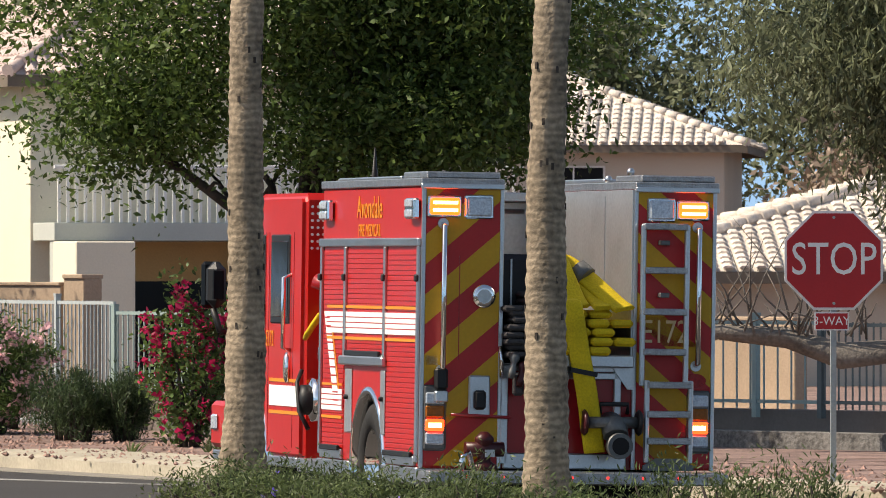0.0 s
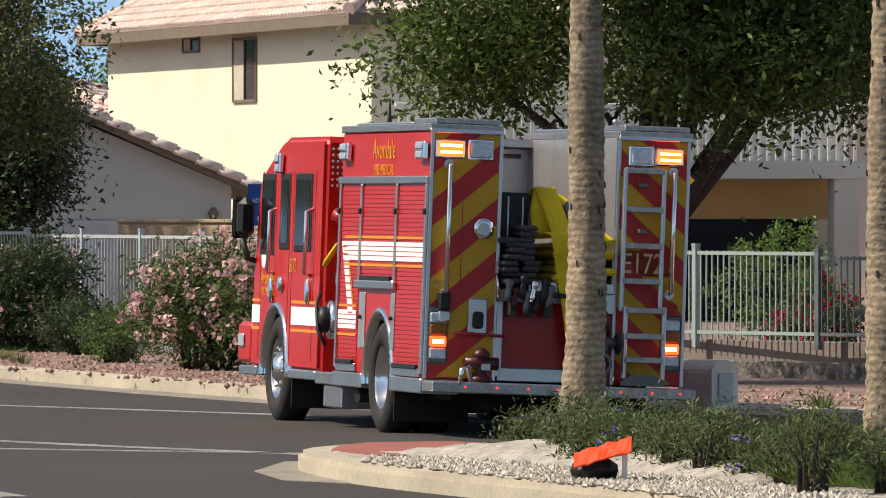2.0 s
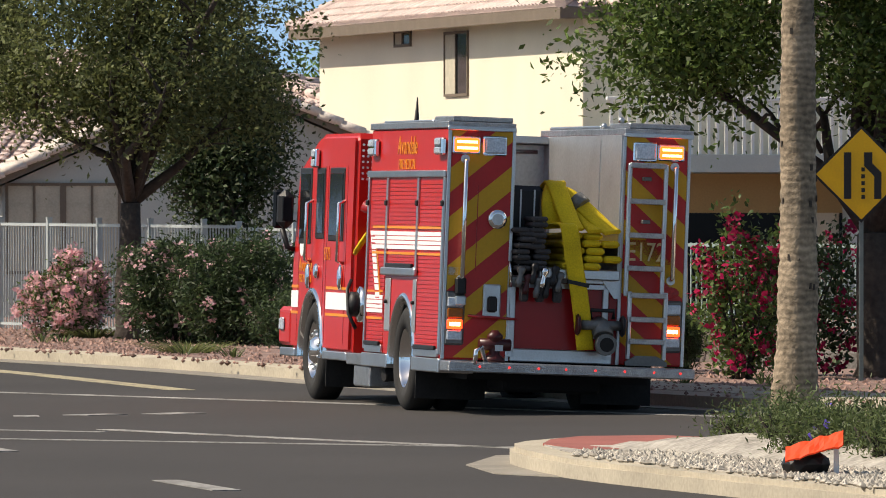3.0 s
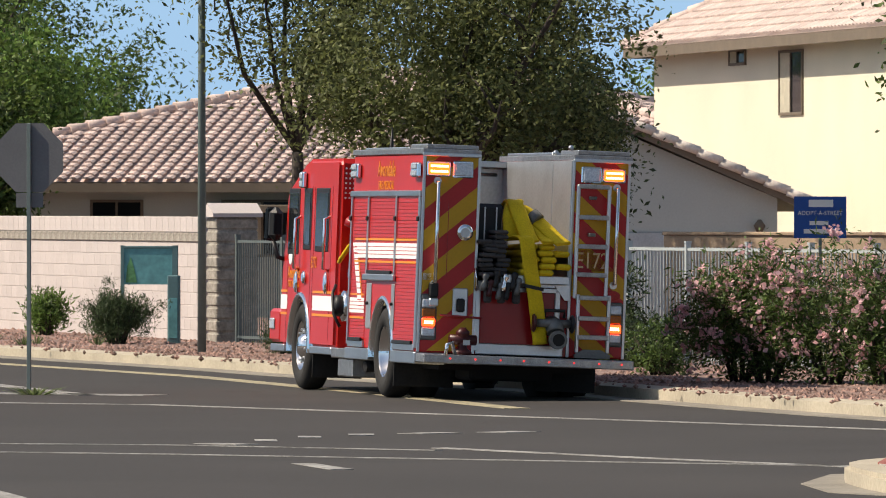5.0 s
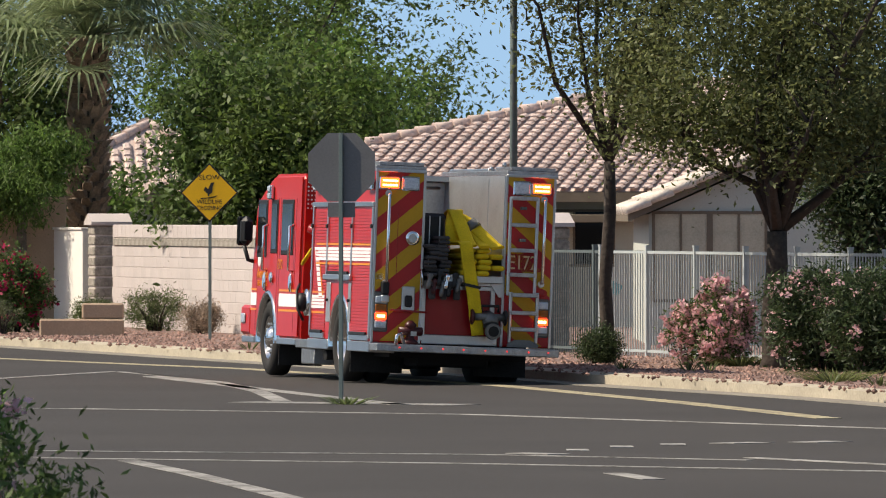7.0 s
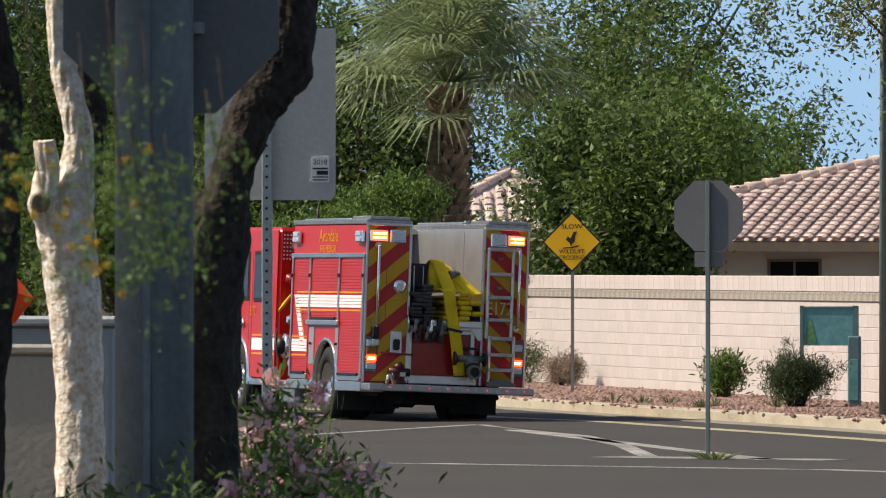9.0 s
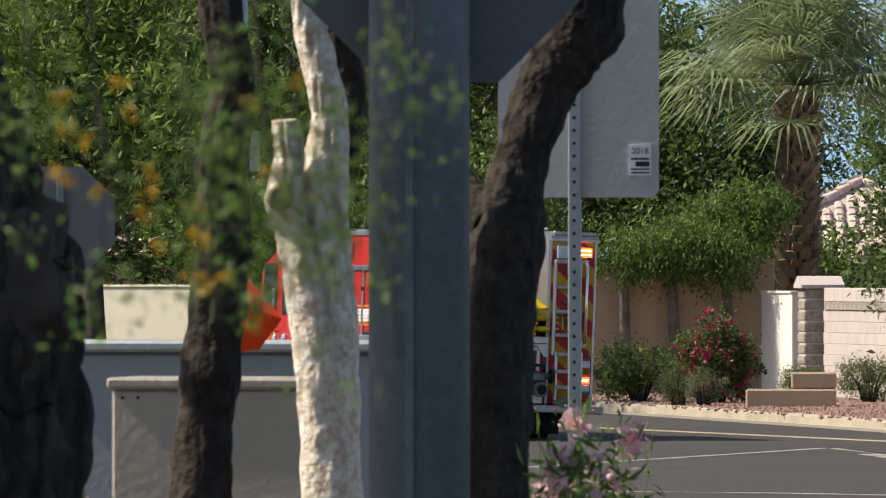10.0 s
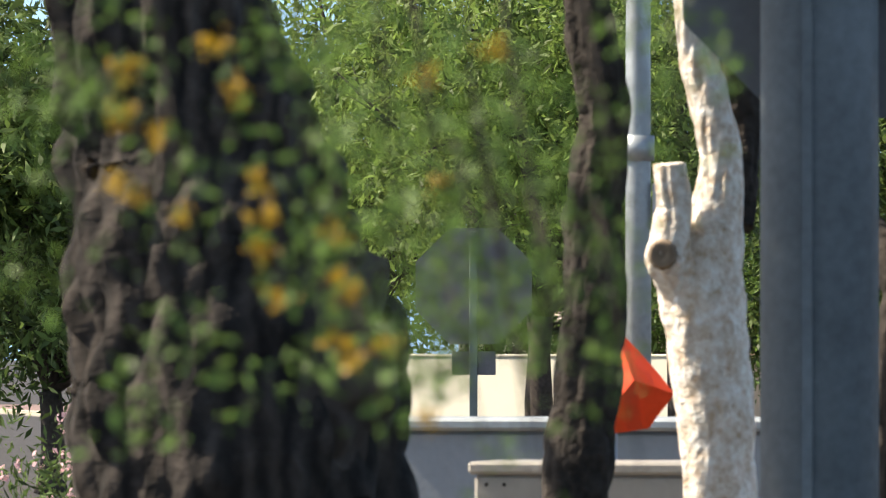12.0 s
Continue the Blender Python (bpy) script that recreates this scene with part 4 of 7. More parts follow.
    lock = part("latch_plate", new_box(-0.05, 0.66, 0.98, -0.012, 0.84, 1.32, 0.012), M_ALU, e)
    part("latch_core", new_box(-0.09, 0.70, 1.04, -0.045, 0.80, 1.2, 0.02), M_BLACK, lock)
    part("data_plate", new_box(-0.016, 1.1, 1.4, -0.012, 1.2, 1.48), M_WHITE_FILM, e)
    part("door_seam", new_box(-0.017, 0.92, 1.45, -0.011, 0.928, 2.3), M_MAROON_SHADE, e)
    part("tool_bar", tube(bmesh.new(), [(-0.1, 1.0, 1.0), (-0.1, 0.5, 0.98)], 0.014, 8), M_MAROON_SHADE, e)
    # hydrant valve on the step
    v = part("hydrant_valve", lathe(bmesh.new(), [(0.11, 0), (0.11, 0.04), (0.055, 0.08), (0.055, 0.2), (0.08, 0.24), (0.08, 0.27), (0.03, 0.32)], 16, "z", m=pose(-0.2, 0.74, 0.545)), M_DARK_RED, e, "dark red hydrant valve standing on the step")
    part("valve_branch", tube(bmesh.new(), [(-0.2, 0.58, 0.72), (-0.2, 0.9, 0.72)], 0.06, 12), M_DARK_RED, v)
    part("valve_tag", new_box(-0.37, 0.69, 0.66, -0.355, 0.77, 0.72), M_GREY_PANEL, v)
    # suction valve
    g = part("gated_valve", tube(bmesh.new(), [(-0.02, -0.36, 0.92), (-0.2, -0.36, 0.9), (-0.24, -0.36, 0.84)], [0.12, 0.11, 0.1], 16), M_DULL, e, "grey gated valve with hose coupling")
    part("valve_mouth", lathe(bmesh.new(), [(0.105, -0.36), (0.11, -0.3), (0.09, -0.2), (0.07, -0.2), (0.07, -0.36)], 20, "x", m=pose(0, -0.37, 0.76)), M_DULL, g)
    part("valve_hole", lathe(bmesh.new(), [(0.072, -0.365), (0.072, -0.345)], 20, "x", m=pose(0, -0.37, 0.76)), M_DARK, g)
    part("valve_arm", tube(bmesh.new(), [(-0.2, -0.56, 0.95), (-0.2, -0.12, 0.95)], 0.05, 10), M_DULL, g)
    part("valve_wheel", lathe(bmesh.new(), [(0.09, -0.02), (0.11, 0), (0.09, 0.02)], 18, "y", m=pose(-0.2, -0.1, 0.95)), M_DARK_RED, g)
    part("valve_wheel", lathe(bmesh.new(), [(0.09, -0.02), (0.11, 0), (0.09, 0.02)], 18, "y", m=pose(-0.2, -0.56, 0.95)), M_BLACK, g)
    part("valve_handle", tube(bmesh.new(), [(-0.12, -0.48, 1.02), (-0.14, -0.48, 1.1), (-0.14, -0.25, 1.1), (-0.12, -0.25, 1.02)], 0.02, 8), M_BLACK, g)
    # folding ladder
    lad = part("rear_ladder", new_box(-0.14, -0.62, 1.25, -0.09, -0.58, 2.58, 0.008), M_ALU, e, "bare metal folding ladder")
    part("ladder_rail", new_box(-0.14, -0.99, 1.25, -0.09, -0.95, 2.58, 0.008), M_ALU, lad)
    part("ladder_rail", new_box(-0.2, -0.65, 0.62, -0.15, -0.61, 1.3, 0.008), M_ALU, lad)
    part("ladder_rail", new_box(-0.2, -1.02, 0.62, -0.15, -0.98, 1.3, 0.008), M_ALU, lad)
    for z in (2.56, 2.2, 1.86, 1.53):
        part("rung", new_box(-0.15, -0.97, z - 0.025, -0.06, -0.6, z + 0.03, 0.006), M_TREAD, lad)
    for z in (1.26, 1.02, 0.8):
        part("rung", new_box(-0.23, -1.0, z - 0.025, -0.12, -0.63, z + 0.03, 0.006), M_TREAD, lad)
    for z in (2.45, 2.02):
        part("ladder_bracket", new_box(-0.1, -0.83, z - 0.04, 0, -0.75, z, 0.006), M_DULL, lad)
    part("ladder_foot_plate", prism(bmesh.new(), [(-0.60, 0.56), (-1.03, 0.56), (-1.03, 0.60), (-0.92, 0.66), (-0.71, 0.66), (-0.60, 0.60)], -0.2, -0.17, axis="x"), M_DULL, lad)
    part("number_patch", new_box(-0.016, -1.08, 1.58, -0.012, -0.585, 1.82), M_CHEV_RED, e)
    lettering("E172", 0.27, M_GOLD_FILM, e, Matrix.Translation((-0.02, -0.815, 1.69)) @ pose(0, 0, 0, 90, 0, -90), squeeze=0.74)
    # load of the hose bed
    for k in range(5):
        for j in range(2 + (k % 2)):
            y0 = 0.06 - 0.2 * j - 0.02 * (k % 3)
            part("flat_hose_fold", new_box(-0.12 - 0.02 * (j % 2), y0 - 0.19, 1.5 + 0.075 * k, 1.8, y0, 1.57 + 0.075 * k, 0.025, m=pose(0, 0, 0, 0, 0.6 * (k - 2), 0)), M_HOSE_YELLOW, e, "folded yellow supply hose" if k == 0 and j == 0 else "")
    heap = [[(0.1, 0.12, 1.9), (0.14, 0.14, 2.14), (0.3, 0.08, 2.32), (0.55, 0.0, 2.36), (0.9, -0.05, 2.2)],
            [(-0.12, -0.06, 1.89), (-0.04, -0.02, 1.98), (0.12, 0.04, 2.2), (0.3, 0.08, 2.36), (0.5, 0.1, 2.3)],
            [(-0.14, -0.44, 1.88), (-0.06, -0.38, 1.93), (0.06, -0.28, 2.04), (0.22, -0.12, 2.2), (0.36, 0.02, 2.3), (0.5, 0.1, 2.26)],
            [(-0.13, -0.26, 1.885), (0.0, -0.22, 1.96), (0.15, -0.14, 2.1), (0.3, -0.02, 2.24)]]
    for k, pts in enumerate(heap):
        part("loose_hose", flat_hose(pts, 0.2 if k < 3 else 0.16, 0.045), M_HOSE_YELLOW, e)
    part("hose_coupling", tube(bmesh.new(), [(0.16, -0.19, 2.13), (0.22, -0.12, 2.2)], 0.1, 12), M_DULL, e)
    line = [(0.1, 0.1, 1.93), (-0.12, 0.03, 1.945), (-0.165, 0.0, 1.85), (-0.175, -0.04, 1.6), (-0.18, -0.08, 1.4), (-0.18, -0.12, 1.2), (-0.17, -0.16, 0.95), (-0.16, -0.2, 0.7)]
    strap = flat_hose(line, 0.18, 0.028)
    tail = part("hanging_hose", strap, M_HOSE_YELLOW, e, "flat yellow hose hanging down the rear")
    part("hose_band", new_box(-0.2, -0.205, 1.335, -0.16, 0.02, 1.375, m=pose(0, 0, 0, 10, 0, 0) @ pose(0, 0.235, 0)), M_BLACK, tail)
    part("hose_reel_cover", new_box(0.25, 0.18, 1.42, 1.6, 0.55, 2.32, 0.05), M_BLACK, e, "black vinyl hose bed bag")
    for y in (0.28, 0.42):
        part("cover_seam", new_box(0.24, y, 1.45, 0.256, y + 0.015, 2.28), M_GREY_PANEL, e)
    rng = random.Random(4)
    for k in range(10):
        for j in range(2):
            if k > 7 and j == 0:
                continue
            y, z = 0.54 - 0.17 * j + rng.uniform(-0.012, 0.012), 1.47 + 0.055 * k
            x = -0.13 + rng.uniform(-0.025, 0.02)
            part("dark_hose_fold", new_box(x, y - 0.165, z, 0.55, y, z + 0.052, 0.018, m=pose(0, 0, 0, rng.uniform(-1.5, 1.5), 0, 0)), M_HOSE_DARK, e)
    for y, z, ml in ((0.50, 1.40, M_DULL), (0.43, 1.33, M_DARK_RED), (0.36, 1.44, M_BLACK), (0.32, 1.30, M_DULL), (0.26, 1.40, M_CHROME), (0.22, 1.30, M_BLACK), (0.15, 1.42, M_BLACK), (0.10, 1.36, M_DULL)):
        part("hose_nozzle", lathe(bmesh.new(), [(0.024, -0.10), (0.035, -0.05), (0.026, 0.0), (0.026, 0.03), (0.042, 0.06), (0.042, 0.09), (0.02, 0.11)], 12, "z", m=pose(-0.17, y, z, 12, 8, 0)), ml, e)
    for y in (0.46, 0.3, 0.12):
        part("hose_loop_end", new_box(-0.16, y - 0.06, 1.16, -0.08, y + 0.03, 1.34, 0.02), M_HOSE_DARK, e)
    part("safety_chain", tube(bmesh.new(), [(-0.03, 0.58, 1.56), (-0.06, 0.57, 1.45), (-0.03, 0.56, 1.3)], 0.018, 6), M_CHROME, e)
    for o in e.children:
        if o.name.split(".")[0] in ("left_compartment", "right_compartment", "wheel_panel", "cab", "underbody"):
            cut_wells(o)
    return e


eng = fire_engine()
WHEELS = []
for x in (1.91, 6.66):
    for s in (1, -1):
        WHEELS.append((wheel(eng, x, s * (SIDE - 0.03), s, x < 3), x, s * (SIDE - 0.03)))


# ---- houses, walls and fences ----
def hip_roof(parent, w, d, z, rise, over=0.5, tile=None, pitch=0.27, course=0.31, ridge_inset=None):
    """A hipped roof over a plan of w by d, with rows of barrel tiles on each slope."""
    tile = tile or M_TILE
    x0, x1, y0, y1 = -over, w + over, -over, d + over
    inset = ridge_inset if ridge_inset is not None else min(w, d) / 2 + over
    along_x = w >= d
    if along_x:
        a, b = Vector((x0 + inset, (y0 + y1) / 2, z + rise)), Vector((x1 - inset, (y0 + y1) / 2, z + rise))
    else:
        a, b = Vector(((x0 + x1) / 2, y0 + inset, z + rise)), Vector(((x0 + x1) / 2, y1 - inset, z + rise))
    c = [Vector((x0, y0, z)), Vector((x1, y0, z)), Vector((x1, y1, z)), Vector((x0, y1, z))]
    bm = bmesh.new()
    v = [bm.verts.new(p) for p in (*c, a, b)]
    faces = [(0, 1, 5, 4), (1, 2, 5), (2, 3, 4, 5), (3, 0, 4)] if along_x else [(0, 1, 4), (1, 2, 5, 4), (2, 3, 5), (3, 0, 4, 5)]
    for f in faces:
        bm.faces.new([v[i] for i in f])
    bm.faces.new([v[i] for i in (3, 2, 1, 0)])
    bmesh.ops.recalc_face_normals(bm, faces=bm.faces)
    roof = part("roof", bm, tile, parent, "tiled hip roof")
    # barrel tiles: half-round rows, course by course, on the slopes towards the street
    verts, quads = [], []
    for f in faces:
        pts = [(*c, a, b)[i] for i in f]
        e0, e1 = pts[0], pts[1]
        u = (e1 - e0).normalized()
        apex = max(pts, key=lambda p: p.z)
        n = u.cross(apex - e0).normalized()
        if n.z < 0:
            n = -n
        s = n.cross(u).normalized()
        if s.z < 0:
            s = -s
        poly = [((p - e0).dot(u), (p - e0).dot(s)) for p in pts]
        top = max(q[1] for q in poly)
        for j in range(int(top / course) + 1):
            v0, v1 = j * course, min(top, (j + 1) * course + 0.03)
            xs = []
            for vv in (v0 + 0.01, v1 - 0.04):
                cut = []
                for i, p in enumerate(poly):
                    q = poly[(i + 1) % len(poly)]
                    if (p[1] - vv) * (q[1] - vv) < 0:
                        cut.append(p[0] + (q[0] - p[0]) * (vv - p[1]) / (q[1] - p[1]))
                if len(cut) == 2:
                    xs.append((min(cut), max(cut)))
            if len(xs) < 2:
                continue
            lo, hi = max(xs[0][0], xs[1][0]), min(xs[0][1], xs[1][1])
            for k in range(math.ceil(lo / pitch), int(hi / pitch)):
                base = len(verts)
                for vv, lift in ((v0, 0.06), (v1, 0.02)):
                    for q in range(4):
                        ang = math.pi * q / 3
                        verts.append(e0 + u * (k * pitch + pitch * 0.5 - math.cos(ang) * pitch * 0.36) + s * vv + n * (lift + 0.04 * math.sin(ang)))
                for q in range(3):
                    quads.append((base + q, base + q + 1, base + 5 + q, base + 4 + q))
                quads.append((base + 3, base + 2, base + 1, base))
    me = bpy.data.meshes.new("roof_tiles")
    me.from_pydata([tuple(p) for p in verts], [], quads)
    me.materials.append(tile)
    tagged(part("roof_tiles", me, None, roof), kind="stuff")
    caps = bmesh.new()
    ends = [(c[0], a), (c[3], a), (c[1], b), (c[2], b), (a, b)] if along_x else [(c[0], a), (c[1], a), (c[2], b), (c[3], b), (a, b)]
    for p, q in ends:
        m = max(2, int((q - p).length / 0.4))
        for k in range(m):
            tube(caps, [p.lerp(q, k / m) + Vector((0, 0, 0.06)), p.lerp(q, (k + 1.08) / m) + Vector((0, 0, 0.04))], [0.12, 0.09], 7)
    part("ridge_tiles", caps, tile, roof)
    part("fascia", box(box(box(box(bmesh.new(), x0, y0, z - 0.2, x1, y0 + 0.05, z - 0.01), x0, y1 - 0.05, z - 0.2, x1, y1, z - 0.01), x0, y0 + 0.05, z - 0.2, x0 + 0.05, y1 - 0.05, z - 0.01), x1 - 0.05, y0 + 0.05, z - 0.2, x1, y1 - 0.05, z - 0.01), M_FASCIA, roof)
    part("soffit", new_box(x0 + 0.06, y0 + 0.06, z - 0.06, x1 - 0.06, y1 - 0.06, z - 0.02), M_FASCIA, roof)
    return roof


def window(parent, m, w, h, curtain=True, frame=None, both=False):
    """A sliding window in a wall; m puts its lower left corner, x along the wall and y out of it."""
    o = part("window", box(box(box(box(bmesh.new(), 0, -0.06, 0, w, 0.03, 0.05), 0, -0.06, h - 0.05, w, 0.03, h), 0, -0.06, 0.05, 0.05, 0.03, h - 0.05), w - 0.05, -0.06, 0.05, w, 0.03, h - 0.05), frame or M_FASCIA, parent, m=m)
    part("pane", new_box(0.05, -0.002, 0.05, w / 2 - 0.02, 0.008, h - 0.05), M_CURTAIN if both else M_GLASS, o)
    part("pane", new_box(w / 2 + 0.02, -0.002, 0.05, w - 0.05, 0.008, h - 0.05), M_CURTAIN if curtain else M_GLASS, o)
    part("mullion", new_box(w / 2 - 0.02, -0.01, 0.05, w / 2 + 0.02, 0.03, h - 0.05), frame or M_FASCIA, o)
    return o


def facing(m, x, y, z, turn):
    return m @ pose(x, y, z, 0, 0, turn)


def house(name, label, x, y, turn, w, d, h, stucco, rise, tile, over=0.5, inset=None):
    hs = thing(name, label, "house", pose(x, y, 0.1, 0, 0, turn))
    part("wall", new_box(0, 0, 0, w, d, h, 0.01), stucco, hs)
    hip_roof(hs, w, d, h + 0.02, rise, over, tile, ridge_inset=inset)
    return hs


# two-storey cream house: lit long side faces the street, shaded end with a balcony
hs = house("house", "cream stucco two-storey house with a tiled roof and balcony", -6.85, 150, 16, 8.2, 21.5, 5.15, M_STUCCO_YELLOW, 2.6, M_TILE)
I = Matrix.Identity(4)
# x=0 wall faces the street; along it y runs away from the camera
for y, z, w, h in ((8.6, 3.78, 1.9, 1.15), (13.3, 4.72, 1.4, 0.3), (11.2, 0.9, 0.7, 0.35), (8.3, 0.9, 0.7, 0.35), (15.8, 0.2, 1.0, 0.6)):
    window(hs, facing(I, -0.01, y, z, 90) @ Matrix.Rotation(0, 4, "Z"), w, h)
part("wall_lamp", lathe(bmesh.new(), [(0.04, 0), (0.16, 0.12), (0.03, 0.3)], 10, "z", m=pose(-0.15, 12.2, 1.75)), M_FASCIA, hs)
# shaded end
bal = part("balcony", new_box(0.05, -1.5, 2.42, 8.1, -0.003, 2.72, 0.01), M_STUCCO_GREY, hs)
for k in range(53):
    part("baluster", new_box(0.12 + 0.15 * k, -1.46, 2.72, 0.17 + 0.15 * k, -1.42, 3.6), M_TRIM_WHITE, bal)
part("balcony_rail", new_box(0.06, -1.48, 3.6, 8.1, -1.4, 3.67, 0.01), M_TRIM_WHITE, bal)
for x in (0.3, 4.4, 7.8):
    part("post", new_box(x - 0.22, -1.45, 0, x + 0.22, -1.05, 2.42, 0.01), M_STUCCO_GREY, bal)
part("ochre_band", new_box(1.0, -0.04, 1.75, 8.1, -0.004, 2.4), M_OCHRE, hs)
part("patio_door", new_box(1.6, -0.05, 0.0, 3.6, -0.003, 1.75), M_GLASS, hs)
part("patio_door", new_box(4.4, -0.05, 0.0, 7.6, -0.003, 1.75), M_GLASS, hs)
part("patio_wing", new_box(0.0, -3.2, 0, 1.0, -1.6, 2.41, 0.02), M_STUCCO_YELLOW, hs)

# single-storey house with a wide hip roof
hs = house("house", "single-storey grey stucco house with a wide pinkish tiled hip roof", -27.9, 172.6, -7, 18.5, 15, 2.62, M_STUCCO_GREY, 2.15, M_TILE, 0.7, 8.2)
window(hs, facing(I, 5.25, -0.01, 1.45, 180), 1.05, 0.85, False)
window(hs, facing(I, 8.4, -0.01, 1.2, 180), 1.6, 1.1)
part("patio_shade", new_box(6.6, -0.9, 2.05, 9.2, -0.003, 2.2, 0.01), M_FASCIA, hs)

# lean gable wing beside it
hs = thing("garage_wing", "low grey-green stucco wing with a tiled gable roof", "house", pose(-13.8, 148, 0.1, 0, 0, 8))
part("wall", prism(bmesh.new(), [(-2.5, 0), (4.75, 0), (4.75, 2.3), (1.2, 3.8), (-2.5, 2.2)], 0, 9), M_STUCCO_GREY, hs)
for s in (1, -1):
    pts = [(1.2, 3.86), (1.2, 4.02), (1.2 + s * 4.05, 2.24), (1.2 + s * 4.05, 2.08)]
    part("roof_slope", prism(bmesh.new(), pts, -0.35, 9.4), M_FASCIA, hs, "tiled roof slope")
    bm = bmesh.new()
    for k in range(11):
        t0, t1 = k / 11, (k + 1.1) / 11
        p, q = Vector((1.2 + s * 4.05 * t0, 0, 4.03 - 1.78 * t0)), Vector((1.2 + s * 4.05 * t1, 0, 4.03 - 1.78 * t1))
        for j in range(26):
            y = -0.38 + 0.37 * j
            tube(bm, [p + Vector((0, y, 0.0)), q + Vector((0, y, 0.03))], 0.085, 6)
    part("roof_tiles", bm, M_TILE_PALE, hs)
window(hs, facing(I, -0.55, -0.01, 0.75, 180), 0.95, 1.5, True, None, True)
window(hs, facing(I, -1.5, -0.01, 0.75, 180), 0.95, 1.5, True, None, True)
part("garage_door", new_box(1.9, -0.04, 0.0, 4.2, -0.003, 1.75, 0.02), M_GREY_PANEL, hs)
part("wall_lamp", lathe(bmesh.new(), [(0.05, 0), (0.1, 0.1), (0.03, 0.2)], 8, "z", m=pose(4.45, -0.1, 1.75)), M_FASCIA, hs)

# houses further off
hs = house("house", "two-storey house with a pale tiled hip roof behind trees", -2.5, 228, -4, 9.6, 12, 4.95, M_STUCCO_TAN, 2.0, M_TILE_PALE, 0.6, 4.6)
window(hs, facing(I, 6.6, -0.01, 3.3, 180), 1.6, 1.15, False, M_TRIM_WHITE)
window(hs, facing(I, 3.4, -0.01, 3.3, 180), 1.2, 1.15, False, M_TRIM_WHITE)
hs = house("house", "low white stucco house with a pale tiled roof", 2.9, 147, 3, 12.5, 12, 1.9, M_STUCCO_TAN, 1.75, M_TILE_PALE, 0.6, 6.4)
hs = house("house", "low house with a red-brown tiled roof among trees", -35.5, 198, 12, 5.2, 9, 2.6, M_STUCCO_GREY, 1.6, M_TILE, 0.5)
hs = house("house", "low cream house far along the street", -56, 215, 14, 12, 9, 2.7, M_STUCCO_YELLOW, 1.6, M_TILE, 0.5)


def fence(name, label, p, q, z0, z1, material, gap=0.115, post=2.4, bar=0.016, group=""):
    """A metal fence with rails, posts and single pickets."""
    p, q = Vector((*p, 0)), Vector((*q, 0))
    ln = (q - p).length
    f = thing(name, label, "fence", Matrix.Translation((p.x, p.y, z0)) @ Matrix.Rotation(math.atan2(q.y - p.y, q.x - p.x), 4, "Z"), group)
    h = z1 - z0
    for z in (0.08, h - 0.03):
        part("rail", new_box(0, -0.018, z - 0.02, ln, 0.018, z + 0.02), material, f)
    me = mesh_of("picket", new_box(-bar / 2, -bar / 2, 0.0, bar / 2, bar / 2, h), material)
    for k in range(int(ln / gap)):
        part("picket", me, None, f, m=pose(gap * (k + 0.5), 0, 0))
    me = mesh_of("post", box(new_box(-0.035, -0.035, -0.1, 0.035, 0.035, h + 0.05), -0.04, -0.04, h + 0.05, 0.04, 0.04, h + 0.08), material)
    for k in range(int(ln / post) + 1):
        part("post", me, None, f, m=pose(post * k, 0, 0))
    return f


fence("metal_gate", "dark metal picket gate beside the block pillar", (-17.0, 140.1), (-15.9, 137.6), 0.15, 1.75, M_FENCE_DARK, 0.12)
fence("metal_fence", "pale grey metal picket fence beside the houses", (-15.9, 137.6), (-10.5, 125.2), 0.15, 1.75, M_FENCE, 0.13)
fence("metal_fence", "pale grey metal picket fence beside the houses", (-10.5, 125.2), (-4.0, 110.2), 0.15, 1.72, M_FENCE, 0.13)
fence("metal_fence", "grey-green metal picket fence on a low retaining wall", (-4.0, 110.2), (0.4, 104.6), 0.56, 1.6, M_FENCE_GREEN, 0.11)
fence("metal_fence", "dark metal picket fence on a low retaining wall", (0.4, 104.6), (1.9, 102.93), 0.56, 1.55, M_FENCE_DARK, 0.11)
fence("metal_fence", "grey-green metal picket fence before a tan wall", (1.9, 102.93), (4.2, 100.36), 0.56, 1.55, M_FENCE_GREEN, 0.22)
fence("metal_fence", "dark metal picket fence on a low retaining wall", (4.2, 100.36), (9.0, 95.0), 0.56, 1.53, M_FENCE_DARK, 0.11)


def low_wall(name, label, p, q, z0, z1, thick, material, cap=None):
    p, q = Vector((*p, 0)), Vector((*q, 0))
    ln = (q - p).length
    m = Matrix.Translation((p.x, p.y, 0)) @ Matrix.Rotation(math.atan2(q.y - p.y, q.x - p.x), 4, "Z")
    bm = new_box(0, -thick / 2, z0, ln, thick / 2, z1, 0.01)
    if cap:
        box(bm, 0, -thick / 2 - 0.03, z1, ln, thick / 2 + 0.03, z1 + cap, 0.01)
    return solo(name, bm, material, label, "wall", "structure", m)


